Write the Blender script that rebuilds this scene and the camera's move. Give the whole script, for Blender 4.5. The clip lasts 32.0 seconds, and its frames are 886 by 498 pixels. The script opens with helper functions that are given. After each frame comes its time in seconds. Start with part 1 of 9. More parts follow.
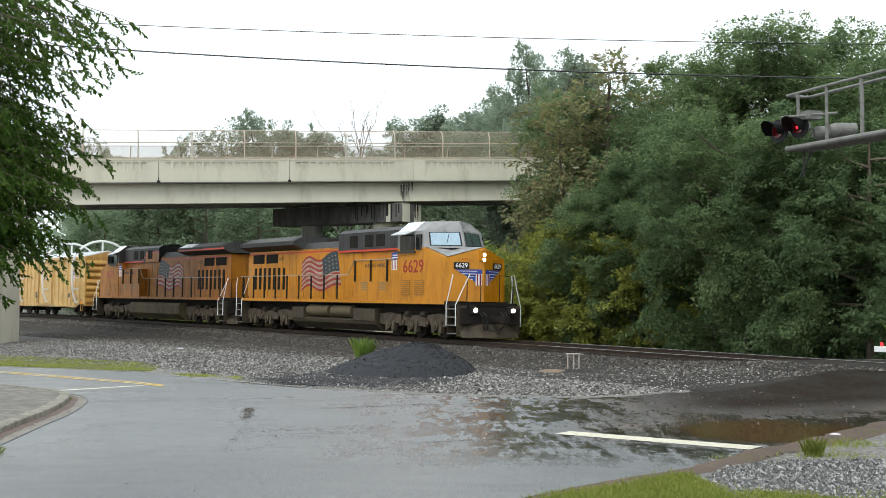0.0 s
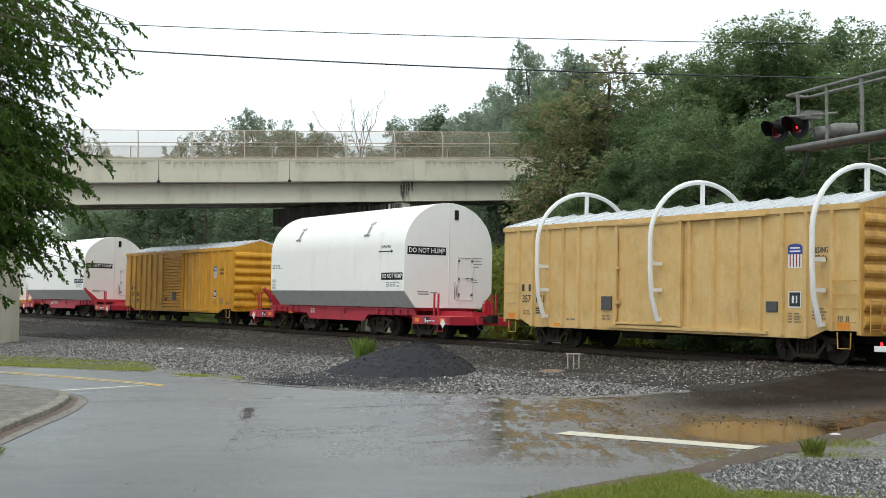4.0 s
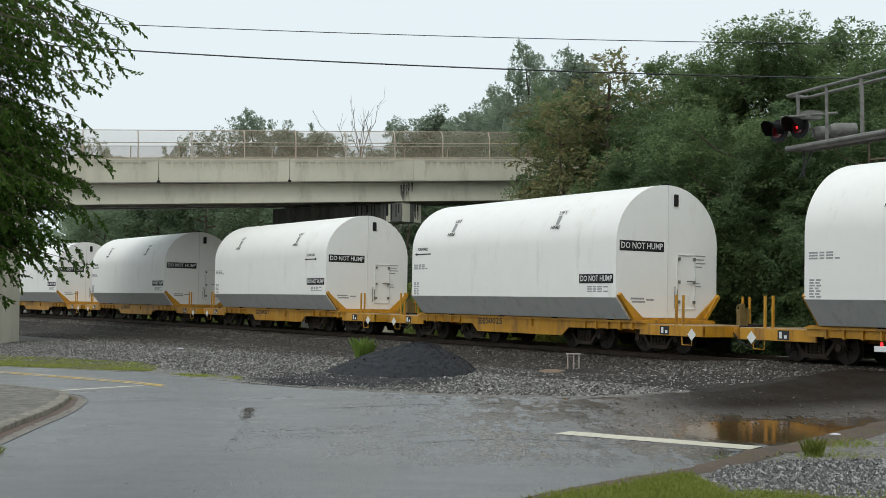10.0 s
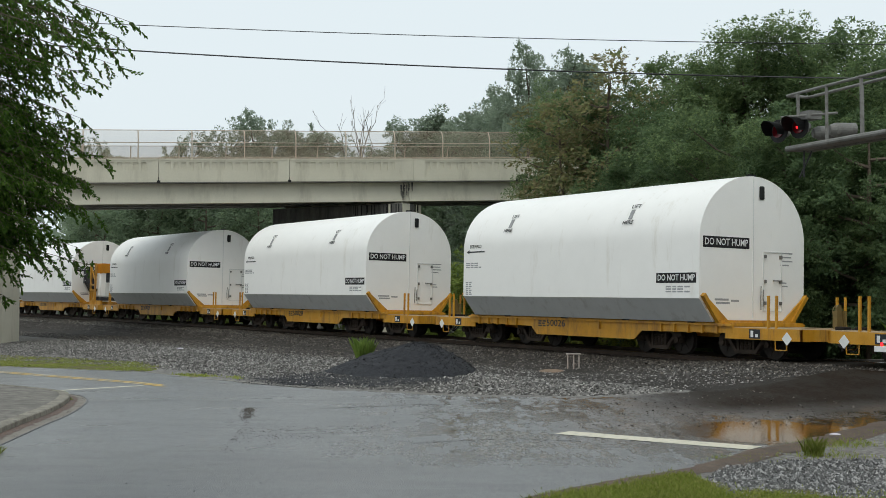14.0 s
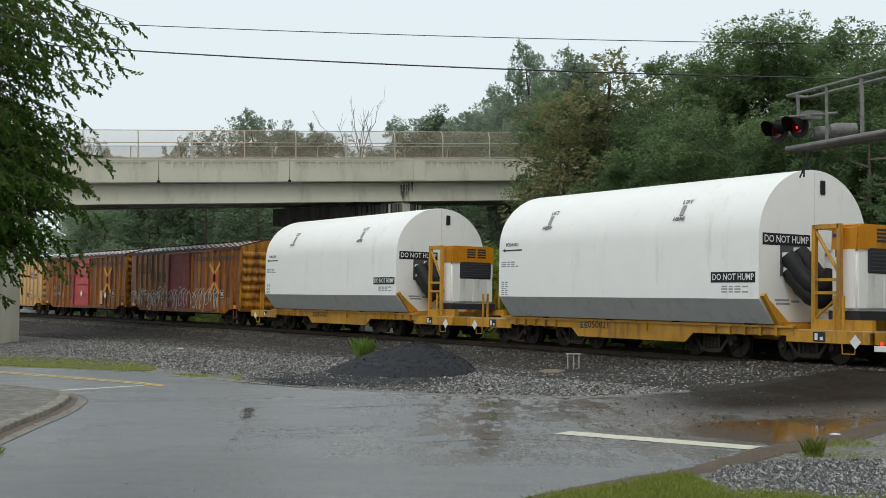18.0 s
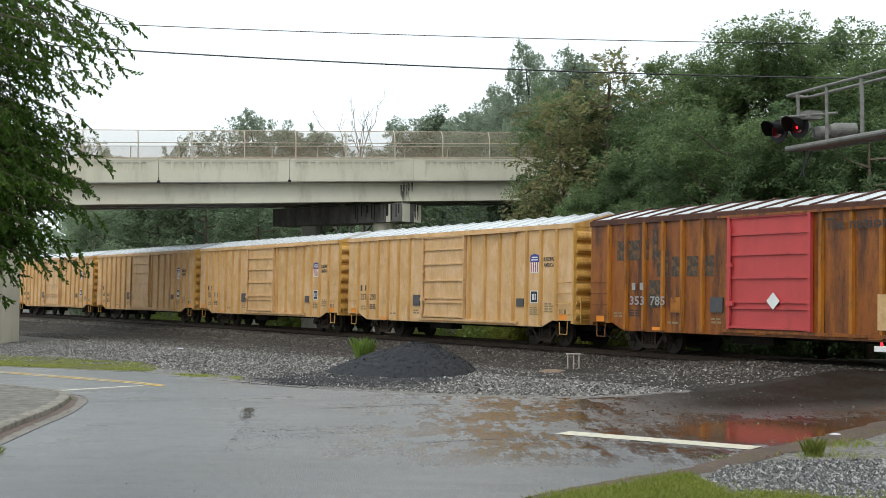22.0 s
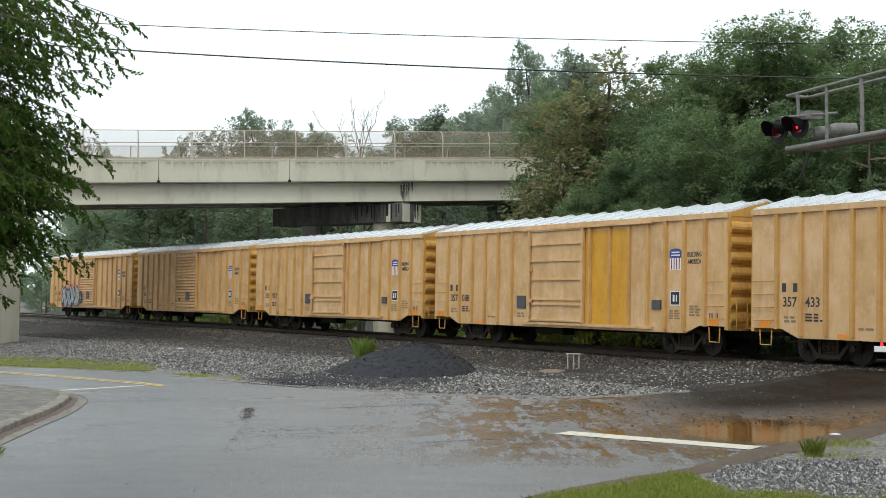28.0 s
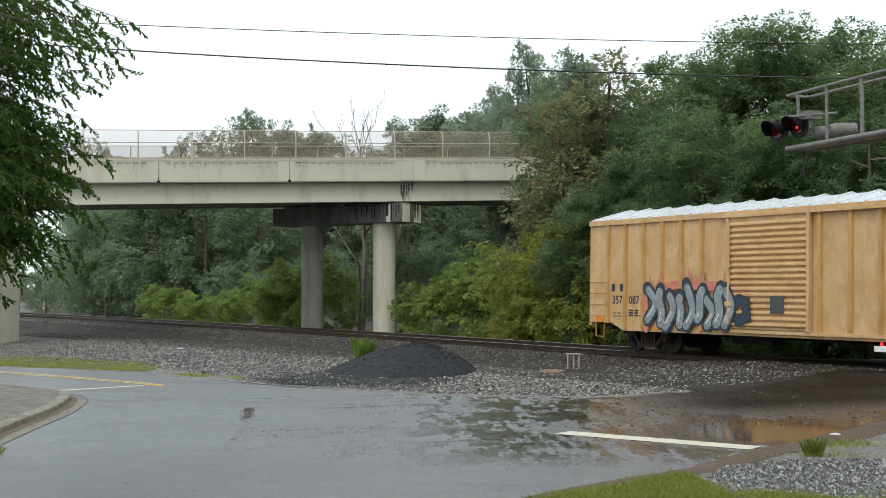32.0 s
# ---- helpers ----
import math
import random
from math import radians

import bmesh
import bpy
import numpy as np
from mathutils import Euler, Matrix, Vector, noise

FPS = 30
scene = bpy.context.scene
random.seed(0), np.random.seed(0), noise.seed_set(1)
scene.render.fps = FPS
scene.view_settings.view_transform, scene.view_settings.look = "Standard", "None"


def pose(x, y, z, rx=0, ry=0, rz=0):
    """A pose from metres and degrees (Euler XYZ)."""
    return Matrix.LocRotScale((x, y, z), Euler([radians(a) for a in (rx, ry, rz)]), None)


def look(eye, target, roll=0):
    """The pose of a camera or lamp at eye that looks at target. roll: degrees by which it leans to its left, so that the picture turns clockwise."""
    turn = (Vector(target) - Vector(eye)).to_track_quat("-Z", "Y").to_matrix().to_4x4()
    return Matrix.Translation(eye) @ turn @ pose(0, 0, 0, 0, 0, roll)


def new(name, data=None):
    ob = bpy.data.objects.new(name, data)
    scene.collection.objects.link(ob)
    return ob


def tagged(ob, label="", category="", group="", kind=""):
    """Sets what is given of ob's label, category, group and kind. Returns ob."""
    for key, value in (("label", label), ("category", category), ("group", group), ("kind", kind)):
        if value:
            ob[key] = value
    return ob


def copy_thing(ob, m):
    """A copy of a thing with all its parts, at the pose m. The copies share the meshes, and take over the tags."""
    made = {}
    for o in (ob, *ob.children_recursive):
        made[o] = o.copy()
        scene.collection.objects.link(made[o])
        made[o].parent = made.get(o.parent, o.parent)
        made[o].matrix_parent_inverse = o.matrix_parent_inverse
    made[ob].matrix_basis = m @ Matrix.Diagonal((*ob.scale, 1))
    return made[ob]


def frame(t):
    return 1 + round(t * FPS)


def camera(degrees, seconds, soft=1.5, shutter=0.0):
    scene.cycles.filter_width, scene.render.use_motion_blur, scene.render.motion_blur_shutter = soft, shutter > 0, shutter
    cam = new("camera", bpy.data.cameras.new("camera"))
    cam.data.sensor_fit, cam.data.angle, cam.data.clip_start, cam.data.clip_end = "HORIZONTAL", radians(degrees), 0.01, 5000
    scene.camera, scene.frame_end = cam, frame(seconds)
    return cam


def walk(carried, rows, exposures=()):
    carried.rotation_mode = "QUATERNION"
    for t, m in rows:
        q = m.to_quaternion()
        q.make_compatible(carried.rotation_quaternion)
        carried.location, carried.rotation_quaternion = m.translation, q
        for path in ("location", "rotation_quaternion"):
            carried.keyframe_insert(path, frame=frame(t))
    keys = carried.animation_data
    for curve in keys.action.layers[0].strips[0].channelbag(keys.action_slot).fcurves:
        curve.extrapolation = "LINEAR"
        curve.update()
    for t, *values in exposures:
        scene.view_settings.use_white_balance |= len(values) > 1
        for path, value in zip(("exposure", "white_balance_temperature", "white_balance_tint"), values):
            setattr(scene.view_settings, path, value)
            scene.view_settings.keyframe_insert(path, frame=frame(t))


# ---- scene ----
# ---------- camera ----------
cam = camera(39.114, 32.0, soft=0.85)
EYE = pose(0, 0, 2.033, 91.808, 0, 0)
walk(cam, [(0, EYE), (32, EYE)], exposures=[(0, 0.50, 6500, 7), (2, 0.48, 6500, 7), (3.5, 0.27, 6500, 7), (6, -0.05, 6500, 6), (9, -0.17, 6500, 6), (14, -0.23, 6500, 6), (18, -0.22, 6500, 6), (19, -0.04, 6500, 6), (20, 0.0, 6500, 6), (21, 0.24, 6500, 7), (23, 0.20, 6500, 7), (32, 0.17, 6500, 7)])

# ---------- world, sun, exposure ----------
SUN_EL, SUN_AZ = 58.0, 200.0
world = bpy.data.worlds.new("overcast")
scene.world = world
world.use_nodes = True
wn, wl = world.node_tree.nodes, world.node_tree.links
sky = wn.new("ShaderNodeTexSky")
sky.sky_type = "NISHITA"
sky.sun_disc = False
sky.sun_elevation, sky.sun_rotation = radians(SUN_EL), radians(SUN_AZ)
sky.air_density, sky.dust_density, sky.ozone_density = 1.0, 6.0, 1.0
cloud = wn.new("ShaderNodeMix")
cloud.data_type = "RGBA"
cloud.inputs[0].default_value = 0.9
cloud.inputs[7].default_value = (8.35, 9.05, 9.6, 1)
wl.new(sky.outputs[0], cloud.inputs[6])
wl.new(cloud.outputs[2], wn["Background"].inputs[0])
wn["Background"].inputs[1].default_value = 0.12
sun_data = bpy.data.lights.new("sun", "SUN")
sun_data.energy, sun_data.angle, sun_data.color = 0.9, radians(30), (1.0, 0.97, 0.92)
sun = new("sun", sun_data)
sun.matrix_world = look((0, 0, 60), (60 * math.sin(radians(SUN_AZ + 180)) / math.tan(radians(SUN_EL)),
                                     60 * math.cos(radians(SUN_AZ + 180)) / math.tan(radians(SUN_EL)), 0))

# ---------- the track: one long curve ----------
TH, DIST, CURVE, CANT = 2.62512, 26.777, 0.0011265, -0.0216


def track(s, w=0.0, z=0.0):
    """World place: s along the track, w from its centre line towards the road, z over the rails, square to the canted track."""
    wl_, zl = w * math.cos(CANT) - z * math.sin(CANT), z * math.cos(CANT) + w * math.sin(CANT)
    a = TH + CURVE * s
    px = -math.cos(TH) * DIST + (math.cos(TH) - math.cos(a)) / CURVE
    py = math.sin(TH) * DIST + (math.sin(a) - math.sin(TH)) / CURVE
    return Vector((px + math.cos(a) * wl_, py - math.sin(a) * wl_, zl))


def on_track(s, half=6.0):
    """Pose of a vehicle whose bogies stand half before and behind s; x runs ahead, y away from the road."""
    p, q = track(s + half), track(s - half)
    ax = (p - q).normalized()
    right = Vector((ax.y, -ax.x, 0))
    az = (right * math.copysign(math.sin(CANT), -half) + Vector((0, 0, math.cos(CANT)))).normalized()
    ay = az.cross(ax)
    m = Matrix((ax, ay, az)).transposed().to_4x4()
    m.translation = (p + q) / 2
    return m


SPEED = ((0, 16.26), (3, 16.13), (6, 16.15), (10, 16.03), (14, 15.83), (18, 15.54), (22, 15.46), (26, 15.42), (32, 15.13))


def gone(t):
    """Metres that the train has run since the start."""
    total = 0.0
    for (t0, v0), (t1, v1) in zip(SPEED, SPEED[1:]):
        if t <= t0:
            break
        e = min(t, t1)
        ve = v0 + (v1 - v0) * (e - t0) / (t1 - t0)
        total += (v0 + ve) / 2 * (e - t0)
    return total


CX = -math.cos(TH) * DIST + math.cos(TH) / CURVE
CY = math.sin(TH) * DIST - math.sin(TH) / CURVE


def track_sw(x, y):
    """Along and across the track for a place in plan (the inverse of track)."""
    dx, dy = x - CX, y - CY
    r = np.hypot(dx, dy)
    w = 1 / CURVE - r
    return (np.arctan2(dy, -dx) - TH) / CURVE, w


# ---------- materials ----------
def ramp(nt, fac, stops):
    n = nt.nodes.new("ShaderNodeValToRGB")
    while len(n.color_ramp.elements) < len(stops):
        n.color_ramp.elements.new(0.5)
    for e, (p, c) in zip(n.color_ramp.elements, stops):
        e.position, e.color = p, (*c, 1) if len(c) == 3 else c
    nt.links.new(fac, n.inputs[0])
    return n.outputs[0]


def tex(nt, kind, scale, detail=4.0, rough=0.6, stretch=(1, 1, 1), coord="Object"):
    tc = nt.nodes.new("ShaderNodeTexCoord")
    mp = nt.nodes.new("ShaderNodeMapping")
    mp.inputs["Scale"].default_value = stretch
    nt.links.new(tc.outputs[coord], mp.inputs[0])
    n = nt.nodes.new("ShaderNodeTexNoise" if kind == "noise" else "ShaderNodeTexVoronoi")
    n.inputs["Scale"].default_value = scale
    if kind == "noise":
        n.inputs["Detail"].default_value, n.inputs["Roughness"].default_value = detail, rough
    nt.links.new(mp.outputs[0], n.inputs["Vector"])
    return n.outputs["Fac"] if kind == "noise" else n.outputs["Distance"]


def mix(nt, fac, a, b, blend="MIX"):
    n = nt.nodes.new("ShaderNodeMix")
    n.data_type, n.blend_type = "RGBA", blend
    for sock, v in ((n.inputs[0], fac), (n.inputs[6], a), (n.inputs[7], b)):
        if isinstance(v, (int, float)):
            sock.default_value = v
        elif isinstance(v, tuple):
            sock.default_value = (*v, 1)
        else:
            nt.links.new(v, sock)
    return n.outputs[2]


def bump(nt, bsdf, height, strength=0.3, distance=0.02):
    n = nt.nodes.new("ShaderNodeBump")
    n.inputs["Strength"].default_value, n.inputs["Distance"].default_value = strength, distance
    nt.links.new(height, n.inputs["Height"])
    nt.links.new(n.outputs[0], bsdf.inputs["Normal"])


def mat(name, base, rough=0.6, metal=0.0, vary=0.25, scale=3.0, fine=40.0, dirt=None, dirt_amount=0.4, streak=False, bumpy=0.15, dist=0.01, random_tint=0.0, coord="Object", spec=0.5):
    """Base colour broken up at two scales, with stains of a second colour, gloss that varies and fine relief."""
    m = bpy.data.materials.new(name)
    m.use_nodes = True
    nt = m.node_tree
    b = nt.nodes["Principled BSDF"]
    big = tex(nt, "noise", scale, 5, 0.65, (1, 1, 1), coord)
    small = tex(nt, "noise", fine, 3, 0.6, (1, 1, 1), coord)
    lo, hi = tuple(c * (1 - vary) for c in base), tuple(min(1, c * (1 + vary)) for c in base)
    col = ramp(nt, big, [(0.3, lo), (0.7, hi)])
    col = mix(nt, 0.35, col, ramp(nt, small, [(0.3, lo), (0.7, hi)]))
    if dirt:
        s = tex(nt, "noise", scale * 1.7, 6, 0.7, (1.0, 1.0, 0.18) if streak else (1, 1, 1), coord)
        f = ramp(nt, s, [(0.62 - dirt_amount * 0.3, (0, 0, 0)), (0.75, (1, 1, 1))])
        col = mix(nt, f, col, dirt)
    if random_tint:
        oi = nt.nodes.new("ShaderNodeObjectInfo")
        r = ramp(nt, oi.outputs["Random"], [(0, (1 - random_tint,) * 3), (1, (1 + random_tint,) * 3)])
        col = mix(nt, 1.0, col, r, "MULTIPLY")
    nt.links.new(col, b.inputs["Base Color"])
    rr = nt.nodes.new("ShaderNodeMapRange")
    rr.inputs["To Min"].default_value, rr.inputs["To Max"].default_value = max(0.02, rough - 0.12), min(1, rough + 0.12)
    nt.links.new(small, rr.inputs["Value"])
    nt.links.new(rr.outputs[0], b.inputs["Roughness"])
    b.inputs["Metallic"].default_value = metal
    b.inputs["Specular IOR Level"].default_value = spec
    if bumpy:
        bump(nt, b, small, bumpy, dist)
    return m


def paint_mat(name, base, pale, rust, rough=0.5, rusty=0.5, blotch=0.6, spread=(0.50, 0.64)):
    """Weathered vehicle paint: faded blotches, runs of rust down the sides, chalky patches, different on every vehicle."""
    m = bpy.data.materials.new(name)
    m.use_nodes = True
    nt = m.node_tree
    b = nt.nodes["Principled BSDF"]
    tc, oi, mul_, add_ = nt.nodes.new("ShaderNodeTexCoord"), nt.nodes.new("ShaderNodeObjectInfo"), nt.nodes.new("ShaderNodeMath"), nt.nodes.new("ShaderNodeVectorMath")
    mul_.operation, mul_.inputs[1].default_value = "MULTIPLY", 60.0
    nt.links.new(oi.outputs["Random"], mul_.inputs[0])
    nt.links.new(tc.outputs["Object"], add_.inputs[0])
    nt.links.new(mul_.outputs[0], add_.inputs[1])
    def field(scale, stretch, detail=5.0, rg=0.65):
        mp, n = nt.nodes.new("ShaderNodeMapping"), nt.nodes.new("ShaderNodeTexNoise")
        mp.inputs["Scale"].default_value = stretch
        n.inputs["Scale"].default_value, n.inputs["Detail"].default_value, n.inputs["Roughness"].default_value = scale, detail, rg
        nt.links.new(add_.outputs[0], mp.inputs[0])
        nt.links.new(mp.outputs[0], n.inputs["Vector"])
        return n.outputs["Fac"]
    patches, runs, fine, chalk = field(0.9, (1, 1, 1)), field(1.9, (1.2, 1.2, 0.2), 7, 0.75), field(26, (1, 1, 1), 4), field(2.1, (1, 1, 0.6), 6, 0.75)
    dark = tuple(c * 0.78 for c in base)
    col = ramp(nt, patches, [(0.32, dark), (0.5, base), (0.68, tuple(0.5 * u + 0.5 * v for u, v in zip(base, pale)))])
    col = mix(nt, mix(nt, 1.0, ramp(nt, chalk, [(0.49, (0, 0, 0)), (0.61, (1, 1, 1))]), (blotch,) * 3, "MULTIPLY"), col, pale)
    col = mix(nt, mix(nt, 1.0, ramp(nt, runs, [(spread[0], (0, 0, 0)), (spread[1], (1, 1, 1))]), (rusty,) * 3, "MULTIPLY"), col, rust)
    col = mix(nt, 0.14, col, ramp(nt, fine, [(0.3, tuple(c * 0.6 for c in base)), (0.7, tuple(min(1, c * 1.2) for c in base))]))
    nt.links.new(col, b.inputs["Base Color"])
    r = nt.nodes.new("ShaderNodeMapRange")
    r.inputs["To Min"].default_value, r.inputs["To Max"].default_value = rough - 0.12, rough + 0.18
    nt.links.new(runs, r.inputs["Value"])
    nt.links.new(r.outputs[0], b.inputs["Roughness"])
    bump(nt, b, patches, 0.25, 0.03)
    return m


def glow(name, colour, strength):
    m = bpy.data.materials.new(name)
    m.use_nodes = True
    b = m.node_tree.nodes["Principled BSDF"]
    b.inputs["Base Color"].default_value = (*colour, 1)
    b.inputs["Emission Color"].default_value = (*colour, 1)
    b.inputs["Emission Strength"].default_value = strength
    return m


def leaf_mat(name, dark, light, tip=None):
    m = bpy.data.materials.new(name)
    m.use_nodes = True
    nt = m.node_tree
    b = nt.nodes["Principled BSDF"]
    g = nt.nodes.new("ShaderNodeNewGeometry")
    n = tex(nt, "noise", 0.55, 3, 0.6)
    col = mix(nt, n, dark, light)
    col = mix(nt, 0.75, col, ramp(nt, g.outputs["Random Per Island"], [(0, dark), (0.75, light), (1.0, tip or light)]))
    nt.links.new(col, b.inputs["Base Color"])
    b.inputs["Roughness"].default_value = 0.55
    b.inputs["Specular IOR Level"].default_value = 0.14
    b.inputs["Subsurface Weight"].default_value = 0.0
    tr = nt.nodes.new("ShaderNodeBsdfTranslucent")
    nt.links.new(col, tr.inputs[0])
    ms = nt.nodes.new("ShaderNodeMixShader")
    ms.inputs[0].default_value = 0.5
    nt.links.new(b.outputs[0], ms.inputs[1])
    nt.links.new(tr.outputs[0], ms.inputs[2])
    nt.links.new(ms.outputs[0], nt.nodes["Material Output"].inputs[0])
    return m


M = {}
M["white"] = mat("white paint", (0.90, 0.885, 0.85), 0.4, 0, 0.03, 1.2, 25, (0.76, 0.73, 0.67), 0.12, True, 0.05)
M["grey_band"] = mat("grey paint", (0.58, 0.58, 0.565), 0.5, 0, 0.08, 1.5, 30, (0.42, 0.40, 0.37), 0.3, True, 0.05)
M["black"] = mat("black paint", (0.014, 0.014, 0.014), 0.6, 0, 0.2, 5, 40, bumpy=0.05, spec=0.3)
M["letter_white"] = mat("white lettering", (0.75, 0.75, 0.75), 0.5, 0, 0.05, 8, 50, bumpy=0)
M["letter_dark"] = mat("black lettering", (0.035, 0.035, 0.035), 0.55, 0, 0.2, 8, 50, bumpy=0)
M["letter_red"] = mat("red lettering", (0.30, 0.012, 0.010), 0.45, 0, 0.1, 8, 50, bumpy=0)
M["loco_yellow"] = paint_mat("locomotive yellow paint", (0.55, 0.21, 0.0015), (0.62, 0.265, 0.004), (0.13, 0.04, 0.004), 0.40, 0.42, 0.35)
M["loco_yellow_grimy"] = paint_mat("grimy locomotive yellow paint", (0.36, 0.125, 0.0015), (0.43, 0.17, 0.005), (0.045, 0.017, 0.005), 0.5, 0.65, 0.35)
M["loco_grey"] = mat("locomotive grey paint", (0.045, 0.043, 0.043), 0.55, 0, 0.35, 1.4, 20, (0.018, 0.017, 0.016), 0.55, True, 0.08, spec=0.35)
M["flat_yellow"] = paint_mat("flatcar yellow paint", (0.56, 0.265, 0.012), (0.62, 0.36, 0.07), (0.17, 0.08, 0.035), 0.5, 0.75, 0.35)
M["flat_red"] = mat("flatcar red paint", (0.50, 0.03, 0.055), 0.5, 0, 0.15, 1.5, 25, (0.2, 0.03, 0.03), 0.4, True, 0.1)
M["box_yellow"] = paint_mat("deep yellow boxcar paint", (0.64, 0.31, 0.015), (0.68, 0.40, 0.06), (0.36, 0.16, 0.03), 0.5, 0.45, 0.4)
M["box_tan"] = paint_mat("faded tan-yellow boxcar paint", (0.61, 0.375, 0.165), (0.74, 0.51, 0.32), (0.42, 0.22, 0.08), 0.55, 0.38, 0.6)
M["box_gold"] = paint_mat("yellow-gold boxcar paint", (0.64, 0.415, 0.15), (0.72, 0.52, 0.26), (0.46, 0.26, 0.09), 0.55, 0.25, 0.55)
M["cab_grey"] = mat("light grey cab paint", (0.26, 0.26, 0.26), 0.45, 0, 0.2, 1.4, 20, (0.14, 0.135, 0.13), 0.4, True, 0.06)
M["box_end"] = paint_mat("orange-yellow boxcar end paint", (0.60, 0.33, 0.07), (0.64, 0.42, 0.18), (0.30, 0.14, 0.05), 0.55, 0.6, 0.4)
M["box_rust"] = paint_mat("rust-streaked orange boxcar paint", (0.265, 0.073, 0.002), (0.33, 0.115, 0.003), (0.035, 0.009, 0.004), 0.42, 0.95, 0.4, (0.45, 0.61))
M["post_rust"] = paint_mat("orange-yellow post paint, rust-streaked", (0.40, 0.135, 0.005), (0.46, 0.19, 0.015), (0.05, 0.02, 0.009), 0.5, 0.9, 0.3, (0.46, 0.64))
M["rust_red"] = mat("faded red door paint", (0.27, 0.052, 0.040), 0.65, 0, 0.25, 0.9, 16, (0.09, 0.03, 0.02), 0.6, True, 0.12)
# galvanised roofs; its pale colour also paints shine on cab edges and rust-car panels
M["galv_and_shine"] = mat("wet galvanised roof steel, also painted shine", (0.70, 0.72, 0.74), 0.3, 0.2, 0.14, 1.2, 7, (0.48, 0.49, 0.50), 0.4, False, 0.05)
M["underframe"] = mat("grimy black-brown underframe steel", (0.016, 0.013, 0.011), 0.8, 0.0, 0.35, 3, 30, (0.04, 0.028, 0.02), 0.35, False, 0.3, spec=0.25)
M["tank_brown"] = mat("grimy brown steel", (0.062, 0.048, 0.031), 0.7, 0, 0.4, 2, 22, (0.03, 0.023, 0.016), 0.45, True, 0.2, spec=0.3)
M["wheel"] = mat("worn dark wheel steel", (0.032, 0.026, 0.022), 0.7, 0.2, 0.3, 4, 30, spec=0.3)
M["rail"] = mat("brown rail steel", (0.055, 0.036, 0.025), 0.6, 0.2, 0.3, 2, 30, (0.03, 0.021, 0.017), 0.4, spec=0.3)
M["rail_head"] = mat("polished rail head", (0.45, 0.45, 0.46), 0.25, 1.0, 0.1, 6, 40, bumpy=0.03)
M["tie"] = mat("creosoted sleeper timber", (0.030, 0.023, 0.018), 0.85, 0, 0.3, 5, 40, random_tint=0.25, bumpy=0.4, spec=0.25)
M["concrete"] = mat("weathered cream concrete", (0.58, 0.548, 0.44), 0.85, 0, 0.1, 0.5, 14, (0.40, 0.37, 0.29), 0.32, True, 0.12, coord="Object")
# stained concrete, with the shade under the bridge darkened into its colour
M["concrete_shade"] = mat("stained damp concrete, shade in colour", (0.30, 0.29, 0.26), 0.8, 0, 0.2, 0.6, 14, (0.10, 0.10, 0.095), 0.5, True, 0.12)
M["soot_shade_concrete"] = mat("soot-stained concrete, partly shade in colour", (0.14, 0.135, 0.125), 0.85, 0, 0.3, 1.4, 14, (0.03, 0.03, 0.028), 0.7, True, 0.15)
M["fence_steel"] = mat("pale rusting fence steel", (0.46, 0.39, 0.31), 0.6, 0.2, 0.25, 2, 30)
M["galv"] = mat("dull galvanised steel", (0.20, 0.195, 0.18), 0.55, 0.25, 0.2, 3, 40, (0.09, 0.08, 0.068), 0.4)
M["hoop"] = mat("white painted tube", (0.78, 0.78, 0.76), 0.45, 0, 0.06, 3, 30)
M["bark"] = mat("grey-brown bark", (0.13, 0.10, 0.075), 0.9, 0, 0.3, 3, 25, bumpy=0.6, dist=0.03)
M["dead_bark"] = mat("weathered dead wood", (0.20, 0.18, 0.155), 0.9, 0, 0.2, 3, 25, bumpy=0.4)
M["window"] = mat("dark window glass", (0.012, 0.014, 0.016), 0.06, 0, 0.1, 2, 10, bumpy=0)
M["slot"] = mat("sooty dark louvre", (0.012, 0.010, 0.008), 0.8, 0, 0.4, 6, 40, (0.03, 0.022, 0.012), 0.4, True, 0.1, spec=0.2)
M["windscreen"] = mat("sky-reflecting windscreen glass", (0.34, 0.44, 0.50), 0.04, 0.85, 0.1, 2, 10, bumpy=0)
M["shield_blue"] = mat("blue shield paint", (0.03, 0.05, 0.26), 0.45, 0, 0.1, 5, 30, bumpy=0)
M["flag_blue"] = mat("dark teal-blue flag paint", (0.018, 0.035, 0.045), 0.5, 0, 0.4, 3, 30, (0.06, 0.06, 0.05), 0.4, False, 0)
M["flag_red"] = mat("red flag stripe paint", (0.33, 0.022, 0.018), 0.5, 0, 0.4, 2.2, 30, (0.13, 0.018, 0.014), 0.5, False, 0)
M["flag_white"] = mat("off-white flag stripe paint", (0.42, 0.33, 0.25), 0.5, 0, 0.45, 2.2, 30, (0.22, 0.11, 0.07), 0.55, False, 0)
M["red_stripe"] = mat("red stripe paint", (0.5, 0.05, 0.02), 0.45, 0, 0.1, 5, 30, bumpy=0)
M["orange_reflector"] = mat("orange reflector", (0.85, 0.28, 0.02), 0.3, 0, 0.1, 5, 30, bumpy=0)
M["lamp_white"] = glow("burning headlamp", (1.0, 0.90, 0.74), 5)
M["lamp_red"] = glow("burning red lamp", (1.0, 0.02, 0.03), 2.2)
M["red_glass"] = mat("dark red lens", (0.12, 0.006, 0.01), 0.15, 0, 0.1, 5, 30, bumpy=0)
M["leaf_mid"] = leaf_mat("mid green leaves", (0.10, 0.155, 0.07), (0.20, 0.275, 0.12), (0.28, 0.355, 0.145))
